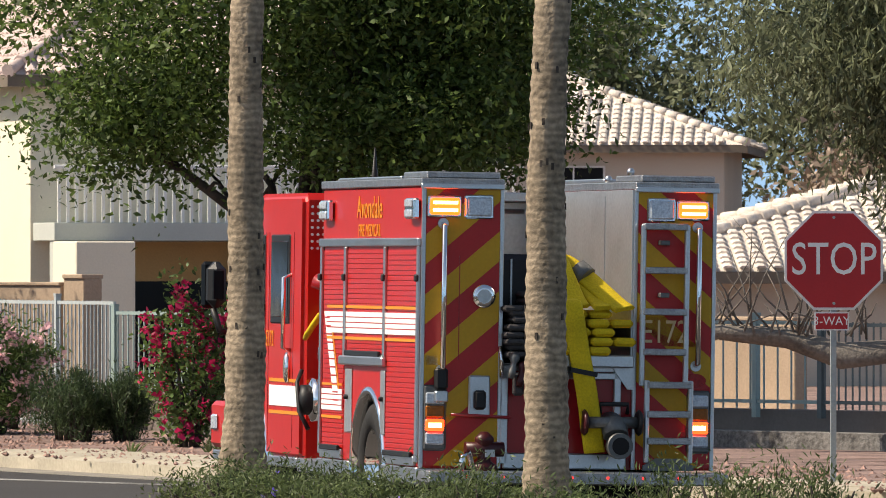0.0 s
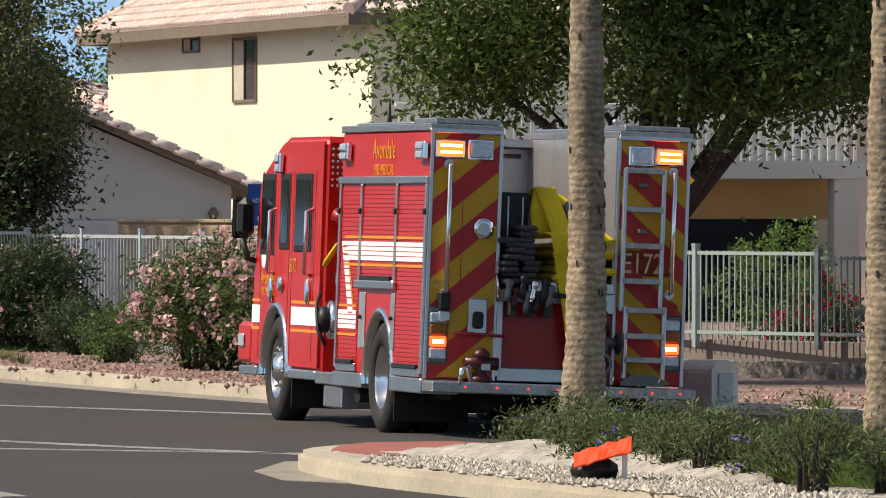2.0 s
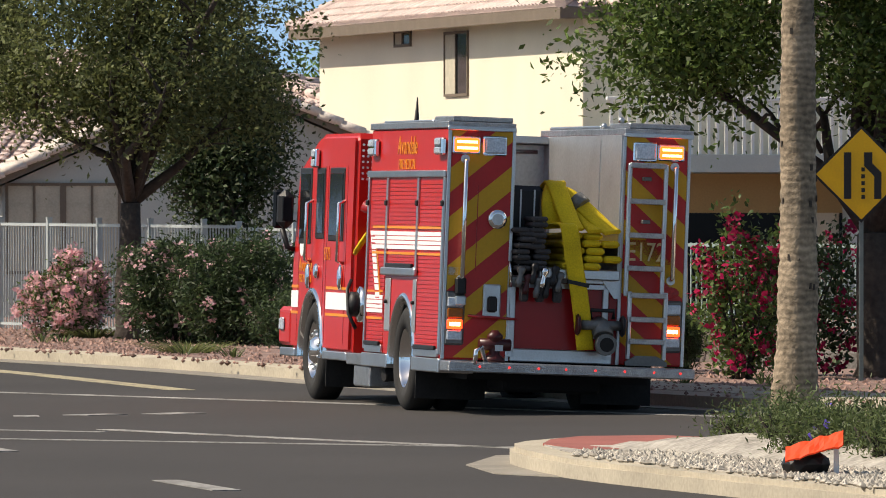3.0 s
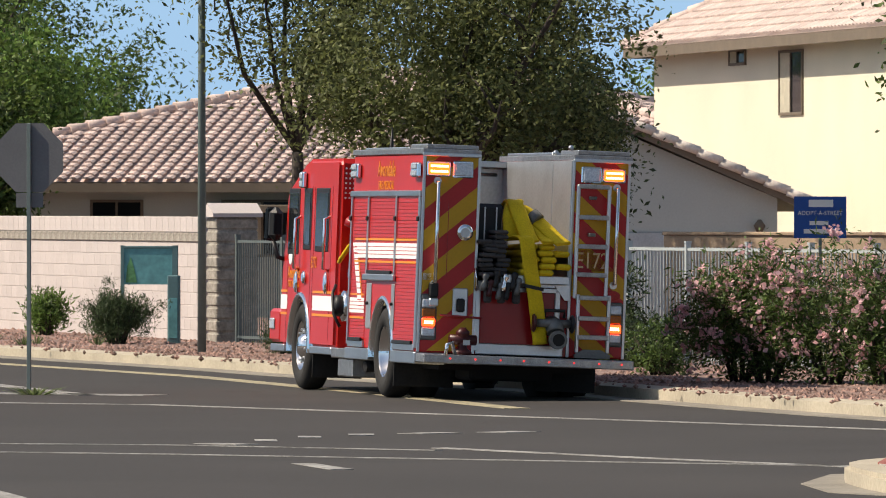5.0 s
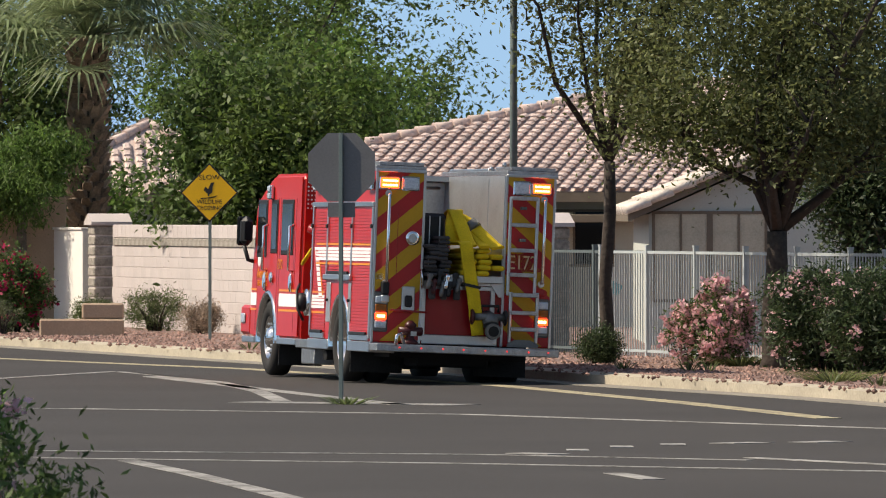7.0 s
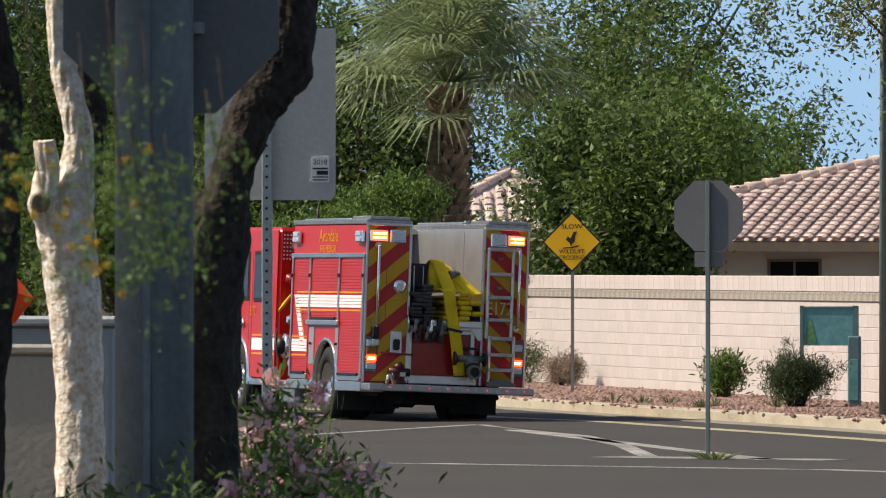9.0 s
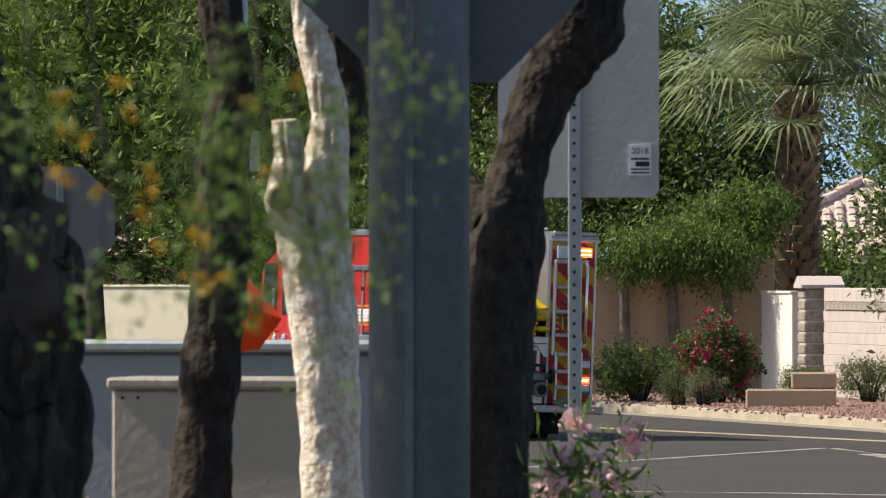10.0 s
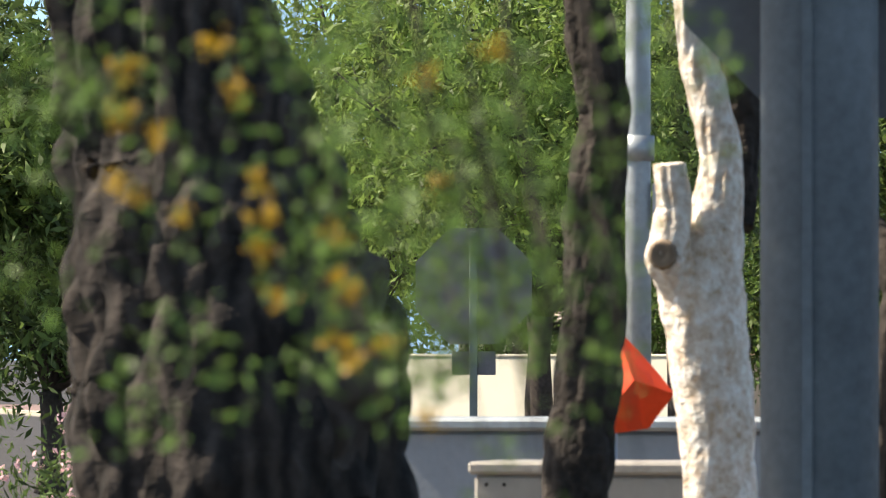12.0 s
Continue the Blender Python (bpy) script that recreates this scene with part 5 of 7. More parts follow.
low_wall("retaining_wall", "plain grey-brown retaining wall under the fence", (-4.0, 110.2), (9.0, 95.2), 0.1, 0.55, 0.2, mat("grey_brown_plaster", (0.20, 0.17, 0.15), 0.95, var=0.15, scale=1, fine=25))
low_wall("stone_footing", "rough dark stone footing before the wall", (-3.2, 107.8), (8.4, 93.6), 0.1, 0.34, 0.3, M_ROUGH_STONE)
low_wall("garden_wall", "tan block garden wall behind the fence", (-9.6, 131.0), (-5.3, 127.0), 0.1, 1.85, 0.2, M_BLOCK_TAN, 0.05)
low_wall("garden_wall", "tan block garden wall behind the fence", (1.85, 108.8), (4.2, 106.0), 0.1, 1.5, 0.2, M_BLOCK_TAN, 0.05)
low_wall("garden_wall", "tan block garden wall behind the fence", (-9.9, 136.8), (-8.0, 134.5), 0.1, 1.8, 0.2, M_BLOCK_TAN, 0.05)
low_wall("patio_pillar", "tan block pillar", (-5.2, 126.9), (-4.9, 126.6), 0.1, 1.95, 0.35, M_BLOCK_TAN, 0.06)
low_wall("garden_wall", "sunlit cream garden wall far along the street", (-54.3, 192.43), (-44.28, 187.87), 0.1, 2.1, 0.2, M_STUCCO_YELLOW, 0.05)

# the pink block wall beside the street, block by block
W0, W1 = Vector((-17.6, 141.6, 0)), Vector((-29.2, 171.6, 0))
wl = (W1 - W0).length
wm = Matrix.Translation((W0.x, W0.y, 0.1)) @ Matrix.Rotation(math.atan2(W1.y - W0.y, W1.x - W0.x), 4, "Z")
wall = solo("wall_street", new_box(0, -0.09, 0, wl, 0.09, 2.0), M_MORTAR, "pink block wall with a rough grey band near its top", "wall", "structure", wm)
blk = mesh_of("block", new_box(0.004, -0.098, 0.004, 0.396, 0.098, 0.196, 0.004), M_BLOCK_PINK)
rough = mesh_of("rough_block", new_box(0.004, -0.125, 0.004, 0.396, 0.125, 0.15, 0.012), M_SPLIT)
cap = mesh_of("cap_block", new_box(0.004, -0.115, 0.0, 0.396, 0.115, 0.25, 0.01), M_BLOCK_PINK)
for j in range(8):
    for k in range(int(wl / 0.4)):
        part("block", blk, None, wall, m=pose(0.4 * k + (0.2 if j % 2 else 0.0), 0, 0.2 * j))
for k in range(int(wl / 0.4)):
    part("rough_block", rough, None, wall, m=pose(0.4 * k, 0, 1.6))
    part("cap_block", cap, None, wall, m=pose(0.4 * k + 0.0, 0, 1.755))


def pilaster(x, y, h, material):
    p = thing("wall_pillar", "square block pillar with a sloping cap", "pillar", pose(x, y, 0.1, 0, 0, 110))
    part("shaft", new_box(-0.32, -0.32, 0, 0.32, 0.32, h, 0.02), material, p)
    part("cap", prism(bmesh.new(), [(-0.4, h), (0.4, h), (0.4, h + 0.06), (0, h + 0.22), (-0.4, h + 0.06)], -0.4, 0.4), M_BLOCK_PINK, p)
    for z in range(int(h / 0.2)):
        part("quoin", new_box(-0.34, -0.34, z * 0.2 + 0.01, 0.34, 0.34, z * 0.2 + 0.18, 0.02), M_SPLIT, p)


pilaster(-17.15, 140.6, 2.0, M_SPLIT)
pilaster(-29.5, 172.3, 2.0, M_BLOCK_PINK)
low_wall("wall_end", "short pink wall stub past the pillar", (-29.95, 172.7), (-30.85, 174.6), 0.1, 2.0, 0.25, M_STUCCO_WHITE, 0.05)


# ---- plants ----
def leaves_mesh(name, centres, size, material, seed, slim=0.45, droop=0.0, jitter=0.5, up=0.0):
    """Small folded leaves at the centres given, each turned its own way."""
    r = np.random.default_rng(seed)
    c = np.asarray(centres, float)
    n = len(c)
    d = r.normal(size=(n, 3))
    d[:, 2] = d[:, 2] * 0.8 - droop + up
    d /= np.linalg.norm(d, axis=1, keepdims=True)
    s = np.cross(d, r.normal(size=(n, 3)))
    s /= np.linalg.norm(s, axis=1, keepdims=True) + 1e-9
    ln = size * r.uniform(1 - jitter, 1 + jitter, (n, 1))
    nrm = np.cross(d, s)
    v = np.stack([c, c + d * ln * 0.5 + s * ln * slim * 0.5 + nrm * ln * 0.08, c + d * ln, c + d * ln * 0.5 - s * ln * slim * 0.5 + nrm * ln * 0.08], 1).reshape(-1, 3)
    me = bpy.data.meshes.new(name)
    me.vertices.add(len(v))
    me.vertices.foreach_set("co", v.ravel())
    me.loops.add(4 * n)
    me.loops.foreach_set("vertex_index", np.arange(4 * n))
    me.polygons.add(n)
    me.polygons.foreach_set("loop_start", np.arange(0, 4 * n, 4))
    me.materials.append(material)
    me.update()
    return me


def clumps(centre, radii, count, per, spread, seed, shell=0.55, flat=1.0):
    """Leaf places in many clumps, thicker towards the outside of an uneven crown."""
    r = np.random.default_rng(seed)
    d = r.normal(size=(count, 3))
    d /= np.linalg.norm(d, axis=1, keepdims=True)
    rad = shell + (1 - shell) * r.random((count, 1))
    lump = 1 + 0.18 * np.sin(d[:, :1] * 5 + seed) + 0.14 * np.cos(d[:, 1:2] * 7 + seed * 2) + 0.12 * np.sin(d[:, 2:] * 9 + d[:, :1] * 4)
    cc = np.array(centre) + d * rad * lump * np.array(radii)
    p = cc[:, None, :] + r.normal(size=(count, per, 3)) * spread * np.array([1, 1, flat]) * r.uniform(0.5, 1.4, (count, 1, 1))
    return p.reshape(-1, 3), cc


def limbs(bm, base, ends, r0, seed, fork=0.45, bend=0.25, sides=7):
    """Tapered limbs from a fork to the ends."""
    rng = random.Random(seed)
    for e in ends:
        b, e = Vector(base), Vector(e)
        mid1 = b.lerp(e, 0.33) + Vector((rng.uniform(-bend, bend), rng.uniform(-bend, bend), rng.uniform(0, bend)))
        mid2 = b.lerp(e, 0.68) + Vector((rng.uniform(-bend, bend), rng.uniform(-bend, bend), rng.uniform(0, bend)))
        tube(bm, [b, mid1, mid2, e], [r0, r0 * 0.7, r0 * 0.42, r0 * 0.12], sides)
        for k in range(4):
            s = mid1.lerp(e, 0.25 + 0.2 * k)
            t = s + Vector((rng.uniform(-1, 1), rng.uniform(-1, 1), rng.uniform(0.0, 0.9))) * 0.7
            tube(bm, [s, s.lerp(t, 0.5) + Vector((0, 0, 0.06)), t], [r0 * 0.3, r0 * 0.2, r0 * 0.06], 5)


def tree(label, base, trunk, fork, crown, radii, leaf, seed, count=420, per=34, size=0.11, spread=0.22, slim=0.45, limb=9, bark=None, shell=0.45, droop=0.1, extra=(), category="tree"):
    """trunk: radius; fork: height of the first fork; crown: centre of the crown relative to the base."""
    t = thing("tree", label, category, pose(*base))
    bark = bark or M_BARK
    r = random.Random(seed)
    bm = bmesh.new()
    top = Vector((crown[0] * 0.25, crown[1] * 0.25, fork))
    pts = [Vector((0, 0, -0.1)), Vector((0.02, 0, 0.12)), Vector((r.uniform(-.05, .05), 0, fork * 0.4)), top * 0.75 + Vector((r.uniform(-.06, .06), 0, fork * 0.0)), top]
    tube(bm, pts, [trunk * 1.45, trunk * 1.1, trunk * 0.95, trunk * 0.92, trunk * 0.85], 12)
    for f in bm.verts:
        f.co += Vector((noise.noise(f.co * 9), noise.noise(f.co * 9 + Vector((5, 0, 0))), 0)) * trunk * 0.22
    places, cc = clumps(crown, radii, count, per, spread, seed, shell)
    for c, rr, n in extra:
        p2, c2 = clumps(c, rr, n, per, spread, seed + 7, 0.2)
        places, cc = np.concatenate([places, p2]), np.concatenate([cc, c2])
    low = [tuple(c) for c in cc[:: max(1, len(cc) // limb)]]
    limbs(bm, top, low, trunk * 0.55, seed)
    part("trunk", bm, bark, t)
    part("crown", leaves_mesh("crown", places, size, leaf, seed, slim, droop), None, t)
    return t


def bush(name, label, base, radii, leaf, seed, count=110, per=26, size=0.07, spread=0.09, slim=0.4, flowers=None, fcount=0, fsize=0.06, category="bush", top_flowers=False, up=0.3, stems=True, shell=0.6):
    """A rounded shrub on several stems, with its flowers."""
    b = thing(name, label, category, pose(*base))
    c = (0, 0, radii[2])
    bm = bmesh.new()
    rng = random.Random(seed)
    for k in range(9):
        a = k * 0.7
        tube(bm, [(0.08 * math.cos(a), 0.08 * math.sin(a), -0.05), (radii[0] * 0.35 * math.cos(a), radii[1] * 0.35 * math.sin(a), radii[2] * 0.7), (radii[0] * 0.7 * math.cos(a), radii[1] * 0.7 * math.sin(a), radii[2] * rng.uniform(1.0, 1.6))], [0.03, 0.02, 0.006], 5)
    tagged(part("stem", bm, M_BARK, b), kind="stuff")
    places, cc = clumps(c, radii, count, per, spread, seed, shell)
    places = places[places[:, 2] > 0.0]
    part("foliage", leaves_mesh("foliage", places, size, leaf, seed, slim, 0, 0.5, up), None, b)
    if flowers:
        r = np.random.default_rng(seed + 1)
        pick = cc[r.integers(0, len(cc), fcount)]
        if top_flowers:
            pick = pick[np.argsort(-pick[:, 2] - 0.7 * r.random(len(pick)))][: int(len(pick) * 0.8)]
        d = (pick - np.array(c)) / np.linalg.norm(pick - np.array(c), axis=1, keepdims=True)
        pts = (pick + d * spread * 0.9)[:, None, :] + r.normal(size=(len(pick), 9, 3)) * fsize * 0.6
        pts = pts.reshape(-1, 3)
        tagged(part("blossom", leaves_mesh("blossom", pts[pts[:, 2] > 0.05], fsize, flowers, seed + 2, 0.8), None, b), kind="stuff")
    return b


def tuft(name, label, base, height, spread, n, leaf, seed, width=0.02, category="grass", kind=""):
    """Upright narrow blades from one root."""
    r = random.Random(seed)
    bm = bmesh.new()
    for k in range(n):
        a, q = r.uniform(0, 6.28), r.random() ** 0.5
        o = Vector((math.cos(a), math.sin(a), 0)) * spread * 0.35 * q
        h = height * r.uniform(0.6, 1.1)
        tip = o + Vector((math.cos(a), math.sin(a), 0)) * spread * 0.7 * q + Vector((0, 0, h))
        s = Vector((-math.sin(a + r.uniform(-1, 1)), math.cos(a), 0)) * width
        mid = o.lerp(tip, 0.55) + Vector((0, 0, h * 0.1))
        v = [bm.verts.new(p) for p in (o - s, o + s, mid + s * 0.8, mid - s * 0.8, tip)]
        bm.faces.new(v[:4])
        bm.faces.new((v[3], v[2], v[4]))
    return solo(name, bm, leaf, label, category, kind, pose(*base))


def ring_palm(label, base, height, r0, r1, lean, seed):
    """A palm trunk with ringed bark; its head is out of sight above."""
    t = thing("palm_tree", label, "palm tree", pose(*base), "palms on the island")
    bm = bmesh.new()
    n = int(height / 0.06)
    pts, rad = [], []
    rng = random.Random(seed)
    for i in range(n + 1):
        z = height * i / n
        flare = 0.22 * math.exp(-z / 0.35)
        pts.append((lean * z + 0.04 * math.sin(z * 0.9 + seed), 0, z - 0.1))
        rad.append((r0 + (r1 - r0) * min(1, z / 5) + flare * 0.35) * (1 + 0.035 * ((i % 2) * 2 - 1) + rng.uniform(-0.012, 0.012)))
    tube(bm, pts, rad, 22)
    for v in bm.verts:
        k = noise.noise(Vector((v.co.x * 9, v.co.y * 9, v.co.z * 2.2))) * 0.016
        d = Vector((v.co.x - lean * v.co.z, v.co.y, 0)).normalized()
        v.co += d * k
    part("trunk", bm, M_PALM_BARK, t)
    # nicks and old leaf scars
    bm = bmesh.new()
    for k in range(70):
        z = rng.uniform(0.2, height * 0.6)
        a = rng.uniform(0, 6.28)
        rr = r0 + (r1 - r0) * min(1, z / 5)
        p = Vector((lean * z + 0.04 * math.sin(z * 0.9 + seed) + rr * math.cos(a), rr * math.sin(a), z))
        box(bm, -0.004, -0.01, -0.025, 0.006, 0.01, 0.025, m=Matrix.Translation(p) @ Matrix.Rotation(a, 4, "Z"))
    tagged(part("leaf_scars", bm, M_BARK, t), kind="stuff")
    # the head of fronds, high above
    fr = bmesh.new()
    for k in range(34):
        fan_frond(fr, Vector((lean * height, 0, height - 0.1)), k * 2.4, rng.uniform(-0.6, 1.2), 1.1, rng)
    part("fronds", fr, L_PALM, t)
    return t


def fan_frond(bm, origin, az, el, stem, rng, blades=22, length=0.95):
    """A fan leaf: a stalk and a half circle of pointed, drooping blades."""
    d = Vector((math.cos(az) * math.cos(el), math.sin(az) * math.cos(el), math.sin(el)))
    side = d.cross(Vector((0, 0, 1))).normalized()
    up = side.cross(d)
    hub = origin + d * stem
    tube(bm, [origin, origin + d * stem * 0.5 + Vector((0, 0, 0.04)), hub], [0.035, 0.025, 0.015], 4)
    for k in range(blades):
        a = radians(-125 + 250 * k / (blades - 1)) + rng.uniform(-0.04, 0.04)
        b = (d * math.cos(a) + side * math.sin(a)).normalized()
        ln = length * rng.uniform(0.85, 1.1) * (0.7 + 0.3 * math.cos(a * 0.6))
        w = b.cross(up).normalized() * 0.028
        p1 = hub + b * ln * 0.55 + up * 0.05
        p2 = hub + b * ln + Vector((0, 0, -0.25 * ln * rng.uniform(0.6, 1.6)))
        v = [bm.verts.new(q) for q in (hub - w * 0.4, hub + w * 0.4, p1 + w, p1 - w, p2)]
        bm.faces.new(v[:4])
        bm.faces.new((v[3], v[2], v[4]))


def fan_palm(label, base, height, seed):
    t = thing("palm_tree", label, "palm tree", pose(*base))
    rng = random.Random(seed)
    bm = bmesh.new()
    tube(bm, [(0, 0, -0.2), (0.03, 0, height * 0.5), (0, 0, height)], [0.36, 0.32, 0.3], 14)
    part("trunk", bm, M_BARK, t)
    bm = bmesh.new()
    rows = int(height / 0.16)
    for i in range(rows):
        z = 0.1 + i * 0.16
        for k in range(9):
            a = 2 * math.pi * (k + 0.5 * (i % 2)) / 9 + rng.uniform(-0.12, 0.12)
            o = Vector((math.cos(a), math.sin(a), 0))
            s = Vector((-math.sin(a), math.cos(a), 0))
            p = o * 0.31 + Vector((0, 0, z))
            q = o * rng.uniform(0.42, 0.52) + Vector((0, 0, z + rng.uniform(0.16, 0.3)))
            v = [bm.verts.new(u) for u in (p - s * 0.12, p + s * 0.12, q + s * 0.07, q - s * 0.07, p - s * 0.1 + Vector((0, 0, 0.2)), p + s * 0.1 + Vector((0, 0, 0.2)))]
            bm.faces.new(v[:4])
            bm.faces.new((v[3], v[2], v[5], v[4]))
            bm.faces.new((v[0], v[3], v[4]))
            bm.faces.new((v[2], v[1], v[5]))
    tagged(part("leaf_base", bm, M_BOOT, t), kind="stuff")
    bm = bmesh.new()
    for k in range(58):
        fan_frond(bm, Vector((0, 0, height + rng.uniform(-0.2, 0.15))), k * 2.399, rng.uniform(-0.3, 1.35), rng.uniform(1.1, 1.9), rng, 28, 1.65)
    part("fronds", bm, L_PALM, t)
    return t


# ---- trees and shrubs in their places ----
tree("large leafy shade tree with a dark trunk and dense green crown", (-1.35, 100.8, 0.15), 0.2, 1.6, (-0.1, 0.5, 5.7), (3.5, 3.2, 2.6), L_DARK, 11, 1100, 66, 0.092, 0.26, extra=[((-2.0, 0, 3.7), (1.2, 1.2, 0.8), 110), ((1.8, 0.3, 3.7), (1.3, 1.2, 0.7), 110), ((1.3, 0, 4.9), (1.9, 1.4, 1.2), 300), ((0.9, -0.6, 3.5), (1.5, 1.0, 0.6), 170)], droop=0.3)
tree("olive-leaved street tree with a forked dark trunk", (-12.1, 125.6, 0.15), 0.17, 1.9, (0.2, 0.3, 4.9), (2.5, 2.3, 1.9), L_OLIVE, 12, 620, 52, 0.085, 0.22, shell=0.3, droop=0.2, limb=14, extra=[((0.0, -0.4, 3.4), (1.7, 1.2, 0.75), 200), ((-1.6, 0, 3.5), (0.9, 0.9, 0.6), 60), ((1.7, 0, 3.3), (0.9, 0.8, 0.6), 50)])
tree("leaning olive-leaved street tree with a wide thin crown", (-14.9, 129.6, 0.15), 0.10, 2.9, (0.1, 0.4, 6.0), (2.5, 2.2, 1.5), L_OLIVE, 13, 560, 50, 0.085, 0.22, shell=0.3, droop=0.2, limb=8, extra=[((0.6, 0, 4.3), (1.5, 1.2, 0.7), 150)])
tree("dense dark evergreen tree", (-11.6, 134.5, 0.15), 0.16, 1.0, (0.1, 0, 2.75), (1.05, 1.1, 1.75), L_DENSE, 14, 460, 50, 0.09, 0.2)
# background greenery
for i, (x, y, h, rx, leaf, n) in enumerate((
    (-31, 205, 5.6, 3.4, L_BRIGHT, 420), (-29.6, 208, 5.2, 2.8, L_GREEN, 420), (-33.5, 216, 8.0, 3.4, L_DARK, 420), (-37.8, 206, 7.6, 3.6, L_GREEN, 420),
    (-42.5, 214, 9.0, 4.2, L_DARK, 460), (-35, 228, 11.0, 4.2, L_GREEN, 420), (-47.5, 203, 6.0, 3.4, L_BRIGHT, 420), (-40, 190, 4.8, 2.6, L_DARK, 360),
    (-53, 222, 9.0, 4.6, L_GREEN, 420), (-13.5, 186, 5.4, 1.6, L_BRIGHT, 200), (-58, 210, 8, 5, L_BRIGHT, 420), (-34, 190, 3.4, 2.2, L_BRIGHT, 300), (-52.5, 204, 6.5, 4.0, L_DARK, 420), (-45.5, 206, 6.0, 4.0, L_DARK, 420))):
    tree("leafy green garden tree behind the houses", (x, y, 0.1), 0.22, h * 0.25, (0.2, 0, h * 0.62), (rx, rx * 0.9, h * 0.42), leaf, 30 + i, int(n * 1.3), 42, 0.15, 0.26, shell=0.3, droop=0.25)
for i, (x, y, h, rx, leaf) in enumerate(((11.5, 245, 12, 5, L_GREY), (4.5, 262, 11, 5, L_GREY), (17.5, 230, 10, 4.4, L_GREY), (-4, 250, 11, 5, L_DARK), (-10, 246, 10, 5, L_DARK), (9.6, 190, 4.4, 2.6, L_DRY))):
    tree("grey-green tree far behind the houses", (x, y, 0.1), 0.25, h * 0.3, (0, 0, h * 0.62), (rx, rx * 0.9, h * 0.42), leaf, 60 + i, 620, 34, 0.24, 0.4, shell=0.35, droop=0.6)
tree("drooping grey-green willow-like tree", (6.9, 113, 0.15), 0.2, 2.0, (-0.8, 0, 4.9), (2.4, 2.2, 2.3), L_GREY, 70, 900, 46, 0.15, 0.22, slim=0.22, shell=0.3, droop=1.4)
for i, (x, y, h, rx, leaf) in enumerate(((-26.5, 167.6, 5.4, 1.45, L_GREEN), (-25.2, 166.2, 5.0, 1.3, L_DARK), (-27.6, 187.5, 6.4, 1.8, L_BRIGHT))):
    tree("leafy green garden tree behind the block wall", (x, y, 0.1), 0.16, h * 0.2, (0.1, 0, h * 0.58), (rx, rx * 0.9, h * 0.42), leaf, 80 + i, 460, 46, 0.14, 0.2, shell=0.2, droop=0.3)
fan_palm("fan palm with a rough trunk of old leaf bases", (-30.84, 177.75, 0.1), 5.7, 5)
# unseen trees added behind the camera and to its sides, to close the place and screen low sky
for i, (x, y) in enumerate(((-60, 40), (-75, 95), (-52, -20), (-20, -45), (25, -40), (55, 10), (60, 70), (-82, 150))):
    tree("unseen leafy tree added to enclose the street", (x, y, 0.0), 0.3, 2.2, (0, 0, 6), (5, 5, 4), L_DARK, 90 + i, 260, 24, 0.4, 0.6)

# shrubs along the verge
for i, (x, y, rx, rz) in enumerate(((-7.1, 108.7, 0.7, 0.74), (-6.75, 108.2, 0.95, 0.78), (-5.95, 107.6, 0.9, 0.76), (-5.3, 107.2, 0.6, 0.7))):
    bush("oleander_bush", "tall green oleander bush with pale pink flowers", (x, y, 0.15), (rx, 0.7, rz), L_GREEN, 100 + i, 200, 34, 0.085, 0.1, 0.25, L_PINK, 210, 0.06, top_flowers=True)
bush("oleander_bush", "green oleander bush with pink flowers", (-11.05, 122.3, 0.15), (0.75, 0.8, 0.68), L_DENSE, 105, 420, 40, 0.085, 0.1, 0.3, L_PINK, 150, 0.06)
bush("oleander_bush", "green oleander bush with few pink flowers", (-10.1, 121.2, 0.15), (0.8, 0.8, 0.70), L_DENSE, 106, 420, 40, 0.085, 0.1, 0.3, L_PINK, 60, 0.06)
bush("oleander_bush", "round oleander bush covered in pink flowers", (-13.1, 127.3, 0.15), (0.6, 0.6, 0.52), L_GREEN, 107, 240, 34, 0.07, 0.08, 0.3, L_PINK, 900, 0.06, top_flowers=True)
bush("clipped_bush", "low clipped green bush on gravel", (-9.2, 118.6, 0.15), (0.85, 0.6, 0.34), L_DENSE, 108, 120, 34, 0.06, 0.07)
bush("clipped_bush", "low clipped green bush on gravel", (-8.4, 113.2, 0.15), (0.5, 0.5, 0.32), L_GREEN, 109, 90, 30, 0.06, 0.07)
tuft("aloe_plant", "spiky grey succulent with dry flower stalks", (-10.08, 122.59, 0.15), 0.35, 0.7, 60, L_SAGE, 3, 0.02, "plant")
tuft("flower_stalk", "tall red-brown dry flower stalk", (-10.19, 123.95, 0.15), 0.75, 0.25, 9, L_DRY, 4, 0.02, "plant")
for k, (x, y) in enumerate(((-10.57, 122.53), (-12.71, 126.96), (-10.31, 115.31))):
    tuft("grass_tuft", "patch of short weedy grass by the kerb", (x, y, 0.15), 0.16, 0.9, 260, L_OLIVE, 20 + k, 0.008)
bush("bougainvillea_bush", "tall bougainvillea bush full of magenta flowers", (-2.80, 99.88, 0.15), (0.5, 0.5, 0.88), L_GREEN, 110, 150, 26, 0.075, 0.1, 0.5, L_MAGENTA, 110, 0.075)
bush("bougainvillea_bush", "leafy bougainvillea bush full of magenta flowers", (-2.23, 101.76, 0.15), (0.62, 0.55, 0.84), L_DENSE, 111, 170, 26, 0.075, 0.1, 0.5, L_MAGENTA, 90, 0.075)
